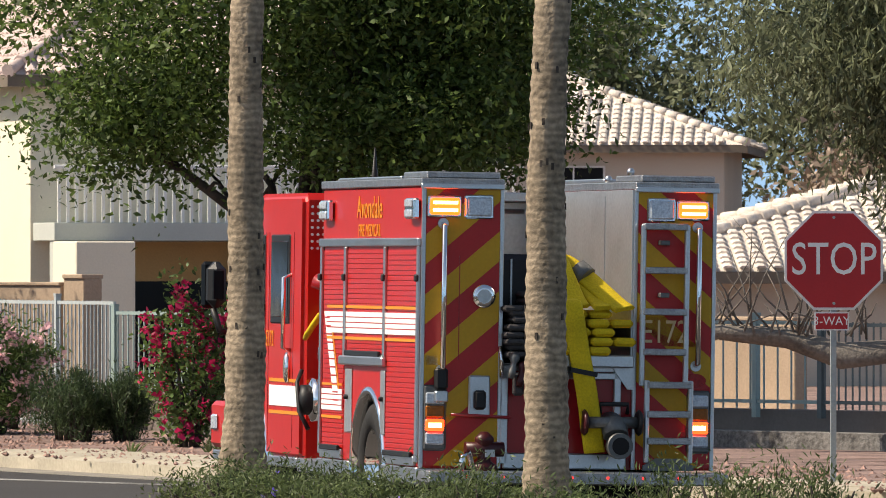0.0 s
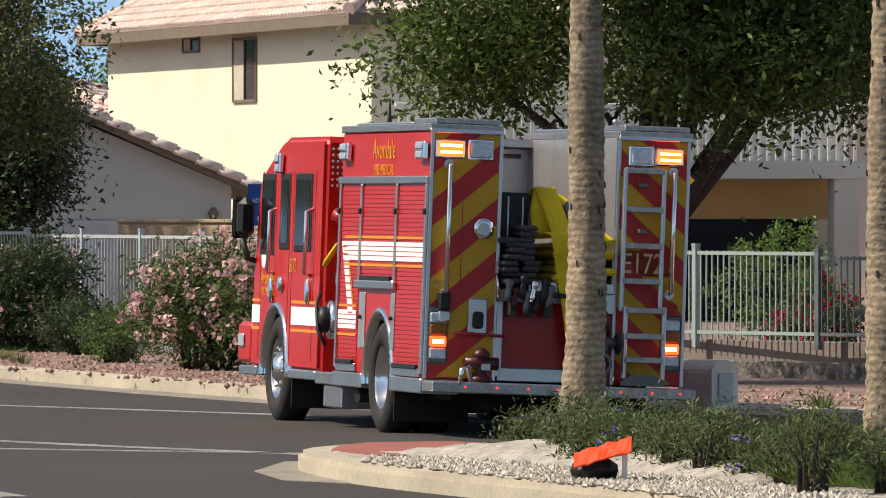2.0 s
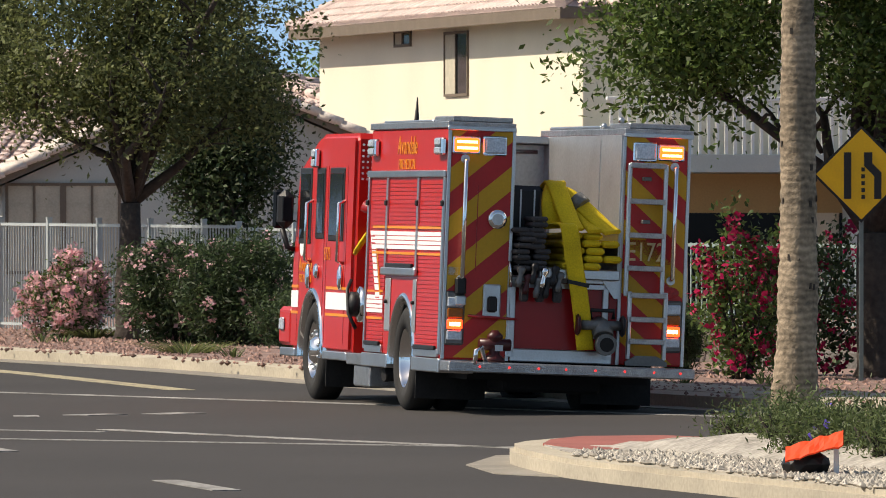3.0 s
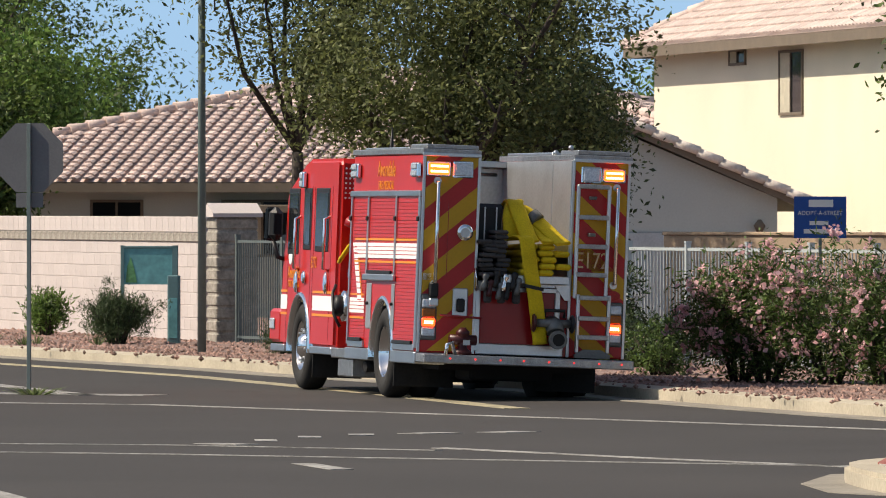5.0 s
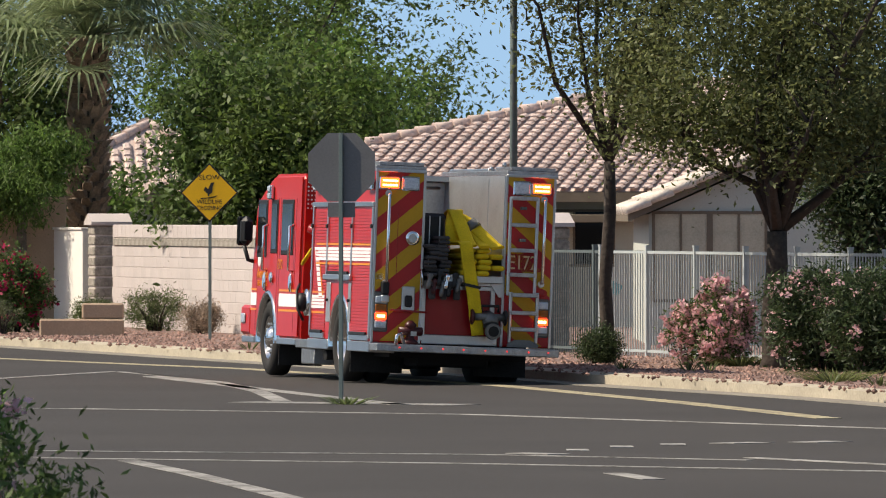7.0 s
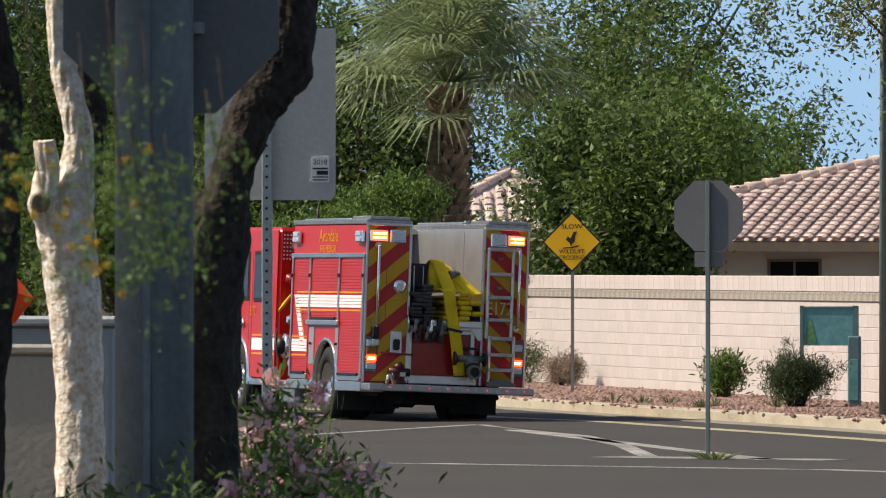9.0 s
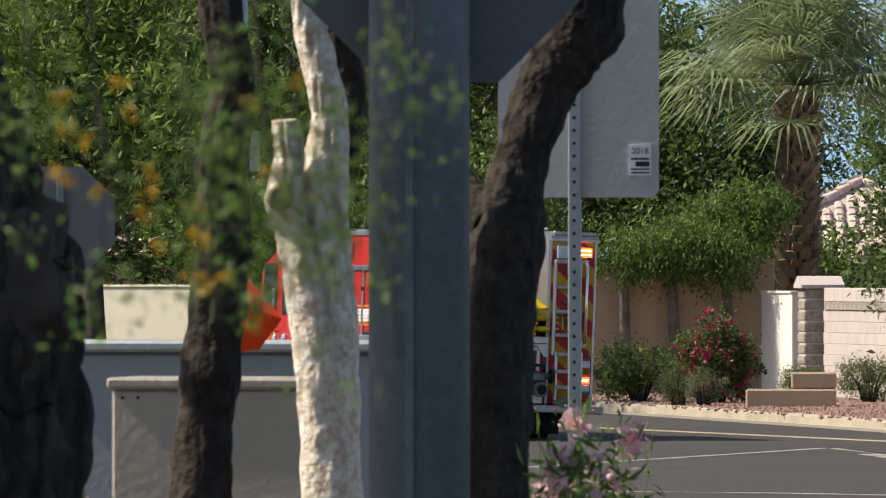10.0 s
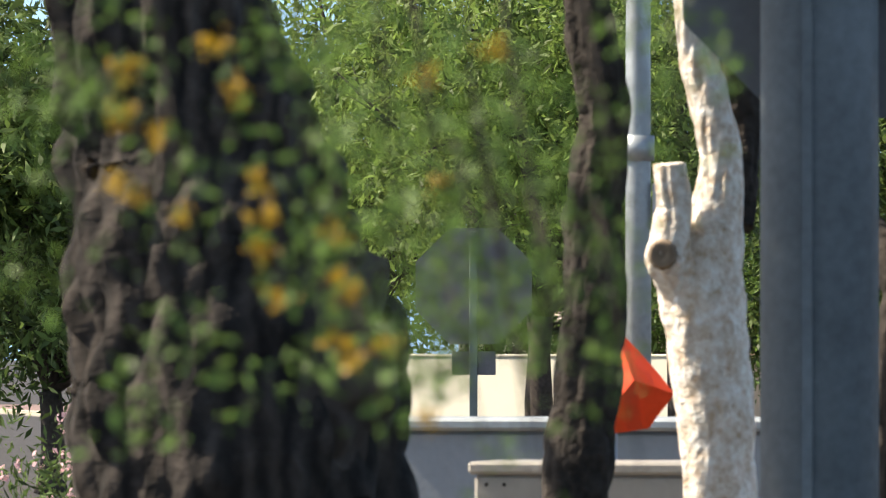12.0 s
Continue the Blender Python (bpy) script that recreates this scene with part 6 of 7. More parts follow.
for k, (x, y) in enumerate(((-4.33, 103.58), (-3.67, 104.22), (-3.64, 102.91), (-4.12, 102.88))):
    bush("rosemary_bush", "low dark twiggy shrub on gravel", (x, y, 0.15), (0.38, 0.36, 0.36), L_DENSE, 112 + k, 200, 46, 0.065, 0.05, 0.15, up=1.2, shell=0.25)
tuft("yucca_plant", "spiky yellow-green yucca with narrow leaves", (-4.14, 109.66, 0.15), 0.75, 0.7, 70, L_SAGE, 5, 0.012, "plant")
bush("sage_bush", "feathery grey-green shrub by the kerb", (-5.31, 110.38, 0.15), (0.5, 0.5, 0.6), L_GREY, 118, 120, 36, 0.07, 0.08, 0.15, up=0.8)
bush("clipped_bush", "clipped green hedge bush behind the fence", (-0.1, 121, 0.15), (0.75, 0.6, 0.88), L_BRIGHT, 119, 140, 30, 0.07, 0.07)
bush("bougainvillea_bush", "bougainvillea with red flowers behind the fence", (0.4, 108.6, 0.15), (0.55, 0.5, 0.55), L_GREEN, 121, 100, 26, 0.07, 0.09, 0.5, L_MAGENTA, 50, 0.07)
# before the block wall
bush("rosemary_bush", "round dark twiggy shrub before the wall", (-18.62, 137.98, 0.15), (0.60, 0.5, 0.40), L_DENSE, 122, 420, 60, 0.07, 0.06, 0.12, up=1.0, shell=0.15)
bush("oleander_bush", "small bright green shrub before the wall", (-21.05, 147.3, 0.15), (0.28, 0.28, 0.32), L_BRIGHT, 123, 110, 26, 0.1, 0.08, 0.2, up=0.8)
for k, (x, y, r, l) in enumerate(((-27.3, 164.5, 0.50, L_SAGE), (-29.07, 168.5, 0.36, L_SAGE), (-25.80, 160.83, 0.36, L_DRY), (-14.91, 128.81, 0.3, L_DENSE))):
    bush("desert_shrub", "loose grey-green desert shrub before the wall", (x, y, 0.15), (r, r, r * 0.72), l, 124 + k, 160, 40, 0.06, 0.07, 0.2, up=0.6)
rng = random.Random(8)
for k in range(22):
    a = KERB[rng.randrange(8, 60)]
    o = rng.uniform(0.6, 3.0)
    tuft("weed", "small green weed in the gravel", (a[0] + o * 0.92, a[1] + o * 0.38, 0.15), 0.14, 0.25, 22, L_SAGE, 200 + k, 0.01, "plant")
# island planting
ring_palm("tall palm with a ringed grey-brown trunk on the island", (-1.66, 72.6, 0.33), 9.5, 0.165, 0.12, 0.032, 1)
ring_palm("tall palm with a ringed grey-brown trunk on the island", (0.72, 66.2, 0.2), 9.5, 0.165, 0.12, 0.028, 2)
for k in range(40):
    t = rng.random()
    x, y = -1.95 + 2.9 * t + rng.uniform(-0.5, 0.35), 72.6 - 9.0 * t + rng.uniform(-0.5, 0.5)
    r = rng.uniform(0.17, 0.30)
    bush("desert_shrub", "loose sage-green shrub with small purple flowers", (x, y, 0.2), (r, r, r * 0.72), L_SAGE, 300 + k, 50, 22, 0.05, 0.08, 0.25, L_PURPLE if k % 3 == 0 else None, 5, 0.03, up=0.7, shell=0.3)
for k in range(14):
    t = rng.random()
    tuft("grass_tuft", "green grassy tuft on the island", (-1.6 + 2.9 * t + rng.uniform(-0.3, 0.4), 71.6 - 9.0 * t + rng.uniform(-0.8, 0.6), 0.18), 0.22, 0.5, 120, L_GRASS, 340 + k, 0.006)
for k, (x, y) in enumerate(((2.3, 63.4), (2.0, 63.0), (2.65, 62.8), (1.55, 63.8), (0.2, 63.2))):
    bush("desert_shrub", "upright sage-green shrub on the island", (x, y, 0.16), (0.3, 0.3, 0.32), L_SAGE, 360 + k, 60, 26, 0.05, 0.07, 0.25, up=1.2, shell=0.3)

# gnarled fallen trunk beyond the fence line
dl = thing("dead_tree", "gnarled grey dead tree with a low crooked trunk", "dead tree", pose(3.0, 97.5, 0.15))
bm = bmesh.new()
tube(bm, [(3.6, 0, 0.2), (3.0, 0, 0.75), (2.2, 0.1, 1.12), (1.3, 0, 1.02), (0.7, 0.1, 1.24), (0.0, 0, 1.28), (-0.5, 0.1, 1.4)], [0.2, 0.17, 0.13, 0.14, 0.11, 0.09, 0.03], 12)
for v in bm.verts:
    v.co += Vector((noise.noise(v.co * 6), noise.noise(v.co * 6 + Vector((3, 0, 0))), noise.noise(v.co * 7))) * 0.06
part("trunk", bm, M_DEADWOOD, dl)
bm = bmesh.new()
rng = random.Random(12)
for k in range(46):
    s = Vector((rng.uniform(-0.4, 1.6), rng.uniform(-0.1, 0.2), rng.uniform(1.2, 1.35)))
    e = s + Vector((rng.uniform(-0.7, 0.7), rng.uniform(-0.3, 0.3), rng.uniform(0.2, 1.3)))
    tube(bm, [s, s.lerp(e, 0.5) + Vector((rng.uniform(-.15, .15), 0, 0.05)), e], [0.014, 0.009, 0.003], 4)
tagged(part("twig", bm, M_DEADWOOD, dl), kind="stuff")


# ---- signs, poles and street furniture ----
def plate(outline, thick=0.012):
    """A flat sign plate in the x-z plane, facing -y."""
    return prism(bmesh.new(), outline, -thick / 2, thick / 2)


def octagon(r):
    return [(r / math.cos(math.pi / 8) * math.cos(a), r / math.cos(math.pi / 8) * math.sin(a)) for a in (math.pi / 8 + math.pi / 4 * k for k in range(8))]


def sign_post(parent, h, w=0.05, material=None, holes=False, y=0.04):
    p = part("post", new_box(-w / 2, y - 0.02, -0.1, w / 2, y + 0.02, h, 0.004), material or M_GALV, parent)
    if holes:
        me = mesh_of("post_hole", lathe(bmesh.new(), [(0.007, y - 0.022), (0.007, y - 0.0195)], 8, "y"), M_DARK)
        for k in range(int(h / 0.05)):
            part("post_hole", me, None, p, m=pose(0, 0, 0.05 * k + 0.03))
    return p


def flat_text(text, size, material, parent, x, z, y=-0.009, squeeze=1.0):
    return lettering(text, size, material, parent, Matrix.Translation((x, y, z)) @ pose(0, 0, 0, 90, 0, 0), squeeze=squeeze, thick=0.001)


def bars(parent, rows, material, y=-0.009):
    """Plain bars for writing that cannot be read."""
    for x0, x1, z, h in rows:
        part("bar", new_box(x0, y - 0.001, z - h / 2, x1, y + 0.002, z + h / 2), material, parent)


# stop sign with its small plate, facing the camera
s = thing("stop_sign", "red octagonal stop sign on a steel post", "stop sign", pose(3.63, 84.00, 0.15, 0, 0, 4))
zc = 2.22 - 0.15
f = part("face", plate(octagon(0.46)), M_SIGN_WHITE, s, "white-edged red octagon", m=pose(0, 0, zc))
part("red_field", plate(octagon(0.437), 0.004), M_SIGN_RED, f, m=pose(0, -0.008, 0))
flat_text("STOP", 0.43, M_SIGN_WHITE, f, 0, 0.0, -0.0115, 0.78)
for z in (0.4, -0.4):
    part("bolt", lathe(bmesh.new(), [(0.014, -0.018), (0.014, 0)], 8, "y", m=pose(0, 0, z)), M_GALV, f)
q = part("lower_plate", plate([(-0.16, -0.085), (0.16, -0.085), (0.16, 0.085), (-0.16, 0.085)]), M_SIGN_WHITE, s, "small red plate", m=pose(-0.02, 0, zc - 0.565))
part("red_field", plate([(-0.148, -0.073), (0.148, -0.073), (0.148, 0.073), (-0.148, 0.073)], 0.004), M_SIGN_RED, q, m=pose(0, -0.008, 0))
flat_text("3-WAY", 0.115, M_SIGN_WHITE, q, 0, 0, -0.0115, 0.95)
sign_post(s, zc - 0.4, 0.055, M_GALV)


def diamond(name, label, xy, turn, zc, r):
    s = thing(name, label, "road sign", pose(*xy, 0.15, 0, 0, turn))
    f = part("face", plate([(0, -r), (r, 0), (0, r), (-r, 0)]), M_SIGN_BLACK, s, m=pose(0, 0, zc))
    part("yellow_field", plate([(0, -r + 0.035), (r - 0.035, 0), (0, r - 0.035), (-r + 0.035, 0)], 0.004), M_SIGN_YELLOW, f, "yellow field with a thin black edge", m=pose(0, -0.007, 0))
    sign_post(s, zc + r * 0.6, 0.05, M_POLE_GREEN)
    return f


# lane ends
f = diamond("lane_end_sign", "yellow diamond sign showing that a lane ends", (-1.47, 99.05), 2, 2.41 - 0.15, 0.53)
part("lane_bar", new_box(-0.19, -0.014, -0.27, -0.11, -0.008, 0.24), M_SIGN_BLACK, f)
part("bent_lane_bar", prism(bmesh.new(), [(0.14, -0.27), (0.22, -0.27), (0.22, 0.02), (0.12, 0.12), (0.12, 0.24), (0.03, 0.24), (0.03, 0.09), (0.14, -0.02)], -0.014, -0.008), M_SIGN_BLACK, f)
for k in range(5):
    part("lane_dash", new_box(0.0, -0.014, -0.27 + 0.075 * k, 0.04, -0.008, -0.225 + 0.075 * k), M_SIGN_BLACK, f)
# wildlife crossing
f = diamond("wildlife_sign", "yellow diamond wildlife crossing sign on a thin post", (-24.46, 153.15), -4, 2.67 - 0.15, 0.51)
flat_text("SLOW", 0.12, M_SIGN_BLACK, f, 0, 0.26, -0.011, 1.1)
part("bird_shape", prism(bmesh.new(), [(-0.07, 0.1), (-0.02, 0.06), (0.03, 0.17), (0.09, 0.18), (0.06, 0.1), (0.05, 0.0), (0.0, -0.03), (0.0, -0.06), (-0.03, -0.06), (-0.03, -0.02), (-0.1, 0.04)], -0.013, -0.009), M_SIGN_BLACK, f)
part("ground_shape", prism(bmesh.new(), [(-0.15, -0.09), (0.1, -0.08), (0.14, -0.05), (0.02, -0.1), (-0.15, -0.11)], -0.013, -0.009), M_SIGN_BLACK, f)
flat_text("WILDLIFE", 0.105, M_SIGN_BLACK, f, 0, -0.16, -0.011, 1.0)
flat_text("CROSSING", 0.105, M_SIGN_BLACK, f, 0, -0.265, -0.011, 0.9)
# blue board
bl = thing("blue_sign", "blue street adoption sign on a thin post", "road sign", pose(-6.23, 110.38, 0.15, 0, 0, 4))
zc = 2.13 - 0.15
f = part("face", plate([(-0.32, -0.255), (0.32, -0.255), (0.32, 0.255), (-0.32, 0.255)]), M_SIGN_BLUE, bl, m=pose(0, 0, zc))
flat_text("ADOPT-A-STREET", 0.075, M_SIGN_WHITE, f, 0, 0.05, squeeze=0.92)
bars(f, [(-0.14, 0.16, 0.17, 0.09), (-0.13, 0.1, -0.07, 0.05), (-0.2, 0.2, -0.17, 0.055)], M_SIGN_WHITE)
sign_post(bl, zc + 0.1, 0.04, M_POLE_GREEN)
# stop sign seen from behind
s = thing("stop_sign", "grey back of an octagonal stop sign on a post", "stop sign", pose(-15.86, 109.56, 0, 0, 0, -6))
zc = 2.86
f = part("back", plate(octagon(0.42)), M_SIGN_BACK, s, m=pose(0, 0, zc))
part("lower_plate", plate([(-0.17, -0.09), (0.17, -0.09), (0.17, 0.09), (-0.17, 0.09)]), M_SIGN_BACK, s, m=pose(0, 0, zc - 0.52))
sign_post(s, zc + 0.42, 0.05, M_POLE_GREEN, y=-0.03)
tuft("weed", "green weeds at the foot of a post", (-15.51, 107.58, 0), 0.1, 0.5, 60, L_SAGE, 77, 0.012, "plant")
# teal information board
b = thing("information_board", "faded teal information board on two posts", "sign", pose(-18.35, 139.84, 0.15, 0, 0, -4))
zc = 1.33 - 0.15
f = part("panel", plate([(-0.41, -0.28), (0.41, -0.28), (0.41, 0.28), (-0.41, 0.28)], 0.03), M_TEAL, b, m=pose(0, 0, zc))
part("plant_picture", prism(bmesh.new(), [(-0.38, -0.25), (-0.2, -0.25), (-0.24, -0.05), (-0.3, 0.14), (-0.36, 0.0)], -0.019, -0.014), M_TEAL_GREEN, f)
part("frame_bar", new_box(-0.44, -0.03, zc + 0.28, 0.44, 0.03, zc + 0.32, 0.005), M_TEAL_DARK, b)
part("post", new_box(-0.46, -0.03, -0.1, -0.41, 0.03, zc + 0.33), M_TEAL_DARK, b)
part("post", new_box(0.36, -0.03, -0.1, 0.44, 0.05, zc + 0.33), M_TEAL_DARK, b)
cb = thing("cabinet_post", "teal painted steel utility cabinet beside the board", "cabinet", pose(-17.84, 138.89, 0.15, 0, 0, -4))
part("case", new_box(-0.1, -0.08, -0.02, 0.08, 0.08, 1.05, 0.015), M_TEAL_DARK, cb)
part("case_door", new_box(-0.08, -0.09, 0.08, 0.06, -0.08, 0.7, 0.004), M_TEAL, cb)
sm = thing("small_sign", "small tilted teal plaque on a stake", "sign", pose(-16.89, 146.84, 0.15, 0, 0, 0))
part("stake", new_box(-0.02, -0.02, -0.05, 0.02, 0.02, 0.75), M_TEAL_DARK, sm)
part("plaque", new_box(-0.14, -0.03, 0.7, 0.14, 0.0, 0.88, 0.004, m=pose(0, 0, 0, 0, 30, 0) @ pose(-0.38, 0, 0.1)), M_TEAL, sm)
# lamp post
lp = thing("street_lamp", "grey-green steel street lamp post", "street lamp", pose(-16.37, 130.55, 0.15))
part("pole", tube(bmesh.new(), [(0, 0, -0.1), (0, 0, 4), (0, 0, 8.5)], [0.065, 0.055, 0.045], 12), M_POLE_GREEN, lp)
part("arm", tube(bmesh.new(), [(0, 0, 8.3), (-0.8, -0.3, 8.6), (-1.8, -0.6, 8.65)], 0.03, 8), M_POLE_GREEN, lp)
part("lamp_head", new_box(-2.3, -0.75, 8.58, -1.7, -0.5, 8.7, 0.03), M_GALV, lp)
# cast stone post box
mb = thing("mailbox", "pale cast-stone mailbox with a rounded top", "mailbox", pose(-0.74, 88.39, 0.15, 0, 0, 55))
bm = prism(bmesh.new(), [(-0.22, 0.0), (0.22, 0.0), (0.22, 0.36)] + [(0.22 * math.cos(a), 0.36 + 0.13 * math.sin(a)) for a in (math.pi * k / 10 for k in range(1, 10))] + [(-0.22, 0.36)], -0.2, 0.2)
part("body", bm, M_STUMP, mb)
part("base", new_box(-0.26, -0.24, -0.03, 0.26, 0.24, 0.04, 0.015), M_STUMP, mb)
part("mail_door", new_box(-0.12, -0.215, 0.08, 0.12, -0.2, 0.36, 0.01), M_GALV, mb)
# orange roll-up flag with a black bag on the island
of = thing("orange_bag", "orange vinyl sheet over a black bag on the kerb", "bag", pose(-1.34, 66.04, 0.16))
bm = bmesh.new()
bmesh.ops.create_icosphere(bm, subdivisions=2, radius=0.17, matrix=Matrix.LocRotScale((-0.04, 0, 0.08), None, (1.1, 0.7, 0.6)))
for v in bm.verts:
    v.co += v.normal * 0.02 * noise.noise(v.co * 14)
part("black_bag", bm, M_BLACK, of)
bm = bmesh.new()
bmesh.ops.create_grid(bm, x_segments=12, y_segments=6, size=0.5)
for v in bm.verts:
    x, y = v.co.x, v.co.y
    v.co = Vector((x * 0.42 + 0.02, y * 0.34 - 0.05, 0.27 + x * 0.12 - abs(y) * 0.2 + 0.02 * noise.noise(Vector((x * 6, y * 6, 0)))))
bmesh.ops.solidify(bm, geom=bm.faces[:], thickness=0.012)
part("orange_sheet", bm, M_ORANGE, of)
part("white_tag", new_box(0.16, -0.1, 0.0, 0.2, -0.09, 0.2, 0.004), M_SIGN_WHITE, of)

# ---- near trees, pole and cabinets by the camera's side of the street ----

VERGE_FROM, VERGE_TO = (-3.072, 14.682, 2.25), (-2.563, 14.779, 2.25)


def settle(ob, back=1.0):
    """Turns a thing of the near verge into place round the last stand of the camera, set back by a factor."""
    ob.matrix_basis = Matrix.Translation(VERGE_TO) @ Matrix.Rotation(radians(1.18), 4, "Z") @ Matrix.Scale(back, 4) @ Matrix.Translation([-c for c in VERGE_FROM]) @ ob.matrix_basis
    return ob

verge = smooth_line([(-6.46, 37.49), (-8.62, 44.38), (-14.23, 65.72), (-29.34, 101.11)], 2)
solo("near_verge", ribbon(bmesh.new(), verge, -60, 0.0, 0.1, 0.1), M_DIRT, "grassy earth verge on the near side of the street", "verge", "structure")


def bark_tube(bm, pts, rough, seed, sides=56):
    """A gnarled, furrowed trunk through (x, y, z, radius)."""
    fine = []
    for a, b in zip(pts, pts[1:]):
        for k in range(22):
            fine.append([p + (q - p) * k / 22 for p, q in zip(a, b)])
    fine.append(list(pts[-1]))
    before = len(bm.verts)
    tube(bm, [p[:3] for p in fine], [p[3] for p in fine], sides)
    bm.verts.ensure_lookup_table()
    bm.normal_update()
    for v in bm.verts[before:]:
        k = noise.noise(Vector((v.co.x * 34, v.co.y * 34, v.co.z * 7)) + Vector((seed, 0, 0))) + 0.7 * noise.noise(v.co * 11)
        ridge = abs(noise.noise(Vector((v.co.x * 38, v.co.y * 38, v.co.z * 9)) + Vector((0, seed, 3))))
        v.co += v.normal * rough * (0.7 * k + 1.6 * ridge - 0.4)


t = settle(thing("tree", "small tree with furrowed black bark leaning over", "tree"))
bm = bmesh.new()
bark_tube(bm, [(-7.81, 39.25, 0.91, 0.13), (-7.80, 39.24, 1.72, 0.107), (-7.79, 39.24, 2.10, 0.112), (-7.76, 39.25, 2.40, 0.118), (-7.72, 39.25, 2.63, 0.085), (-7.63, 39.27, 2.90, 0.095), (-7.51, 39.30, 3.07, 0.125), (-7.47, 39.31, 3.41, 0.1), (-7.66, 39.26, 4.19, 0.06), (-7.45, 39.26, 5.3, 0.03)], 0.014, 3)
part("trunk", bm, M_BARK_DARK, t)
part("knot", lathe(bmesh.new(), [(0.03, -0.02), (0.026, 0.0), (0.012, 0.005)], 12, "y", m=Matrix.Translation((-7.72, 39.15, 2.34))), M_BARK, t)
bm = bmesh.new()
bark_tube(bm, [(-7.81, 39.24, 2.43, 0.07), (-7.98, 39.40, 2.59, 0.06), (-8.05, 39.49, 2.95, 0.055), (-8.20, 39.55, 3.43, 0.04)], 0.008, 5)
part("limb", bm, M_BARK_DARK, t)
places, cc = clumps((-7.4, 39.26, 5.2), (1.0, 1.0, 0.6), 150, 30, 0.14, 71, 0.3)
part("crown", leaves_mesh("crown", places, 0.07, L_GREEN, 71, 0.35, 0.5), None, t)

t = settle(thing("tree", "pale tree with peeling cream bark and a broken stub", "tree"))
bm = bmesh.new()
bark_tube(bm, [(-8.51, 40.12, 0.86, 0.12), (-8.52, 40.11, 1.70, 0.098), (-8.54, 40.10, 2.09, 0.11), (-8.58, 40.09, 2.42, 0.125), (-8.53, 40.10, 2.65, 0.075), (-8.52, 40.10, 2.81, 0.062), (-8.56, 40.09, 2.99, 0.056), (-8.60, 40.08, 3.18, 0.05), (-8.64, 40.07, 3.78, 0.04), (-8.4, 40.07, 5.2, 0.02)], 0.009, 8)
part("trunk", bm, M_WHITE_BARK, t)
bm = bmesh.new()
bark_tube(bm, [(-8.62, 40.05, 2.42, 0.07), (-8.65, 39.97, 2.52, 0.066), (-8.63, 39.98, 2.65, 0.05), (-8.64, 39.97, 2.78, 0.045)], 0.008, 9)
part("stub", bm, M_WHITE_BARK, t)
part("stub_end", lathe(bmesh.new(), [(0.045, -0.015), (0.034, -0.03), (0.01, -0.015)], 12, "y", m=Matrix.Translation((-8.65, 39.92, 2.52))), M_BOOT, t)
bm = bmesh.new()
bark_tube(bm, [(-8.50, 40.21, 2.60, 0.05), (-8.50, 40.31, 2.90, 0.06), (-8.56, 40.30, 3.24, 0.06)], 0.008, 10)
part("limb", bm, M_BARK_DARK, t)
places, cc = clumps((-8.3, 40.08, 5.2), (0.9, 0.9, 0.6), 110, 30, 0.14, 72, 0.3)
part("crown", leaves_mesh("crown", places, 0.07, L_GREEN, 72, 0.35, 0.5), None, t)

t = settle(thing("tree", "slim tree with dark furrowed bark and a knot", "tree"))
bm = bmesh.new()
bark_tube(bm, [(-8.75, 39.04, 0.91, 0.11), (-8.72, 39.04, 1.72, 0.095), (-8.69, 39.05, 2.04, 0.09), (-8.65, 39.05, 2.38, 0.088), (-8.66, 39.05, 2.63, 0.076), (-8.62, 39.05, 2.90, 0.07), (-8.66, 39.05, 3.10, 0.07), (-8.73, 39.03, 3.57, 0.05), (-8.5, 38.8, 5.2, 0.025)], 0.012, 12)
part("trunk", bm, M_BARK_DARK, t)
part("knot", lathe(bmesh.new(), [(0.024, -0.02), (0.02, -0.005), (0.01, 0.0)], 12, "y", m=Matrix.Translation((-8.59, 38.98, 2.41))), M_BARK, t)
places, cc = clumps((-8.5, 38.6, 5.2), (0.9, 0.8, 0.6), 110, 30, 0.14, 73, 0.3)
part("crown", leaves_mesh("crown", places, 0.07, L_GREEN, 73, 0.35, 0.5), None, t)

# a tree added out of view: its crown throws shade on the steel pole
t = thing("tree", "unseen tree added to shade the steel pole", "tree", pose(-10.81, 33.65, 0.1))
settle(t, 1.14)
bm = bmesh.new()
bark_tube(bm, [(0, 0, -0.1, 0.2), (0, 0, 1.5, 0.15), (0.1, 0, 3.2, 0.13), (0.4, 0, 4.6, 0.08)], 0.014, 41)
part("trunk", bm, M_BARK_DARK, t)
places, cc = clumps((1.0, 0.6, 5.4), (2.9, 1.2, 0.9), 700, 40, 0.2, 91, 0.1)
part("crown", leaves_mesh("crown", places, 0.13, L_GREEN, 91, 0.5, 0.5), None, t)

# steel pole with the back of a stop sign
p = thing("steel_pole", "thick grey steel pole carrying a stop sign's back", "pole", pose(-7.25, 35.26, 0.1))
settle(p, 1.14)
part("shaft", lathe(bmesh.new(), [(0.142, -0.1), (0.139, 3.5), (0.13, 7.5), (0.13, 7.6)], 16, "z"), M_POLE_GREY, p)
part("shaft_seam", new_box(-0.012, -0.147, 0.0, 0.012, -0.137, 3.4), M_POLE_GREY, p)
f = part("sign_back", plate(octagon(0.38), 0.014), M_SIGN_BACK, p, m=pose(0.03, 0.16, 3.17 - 0.1, 0, 0, 6))
part("sign_strap", new_box(-0.15, 0.1, 3.17 - 0.2, 0.15, 0.16, 3.17 - 0.16), M_GALV, p)

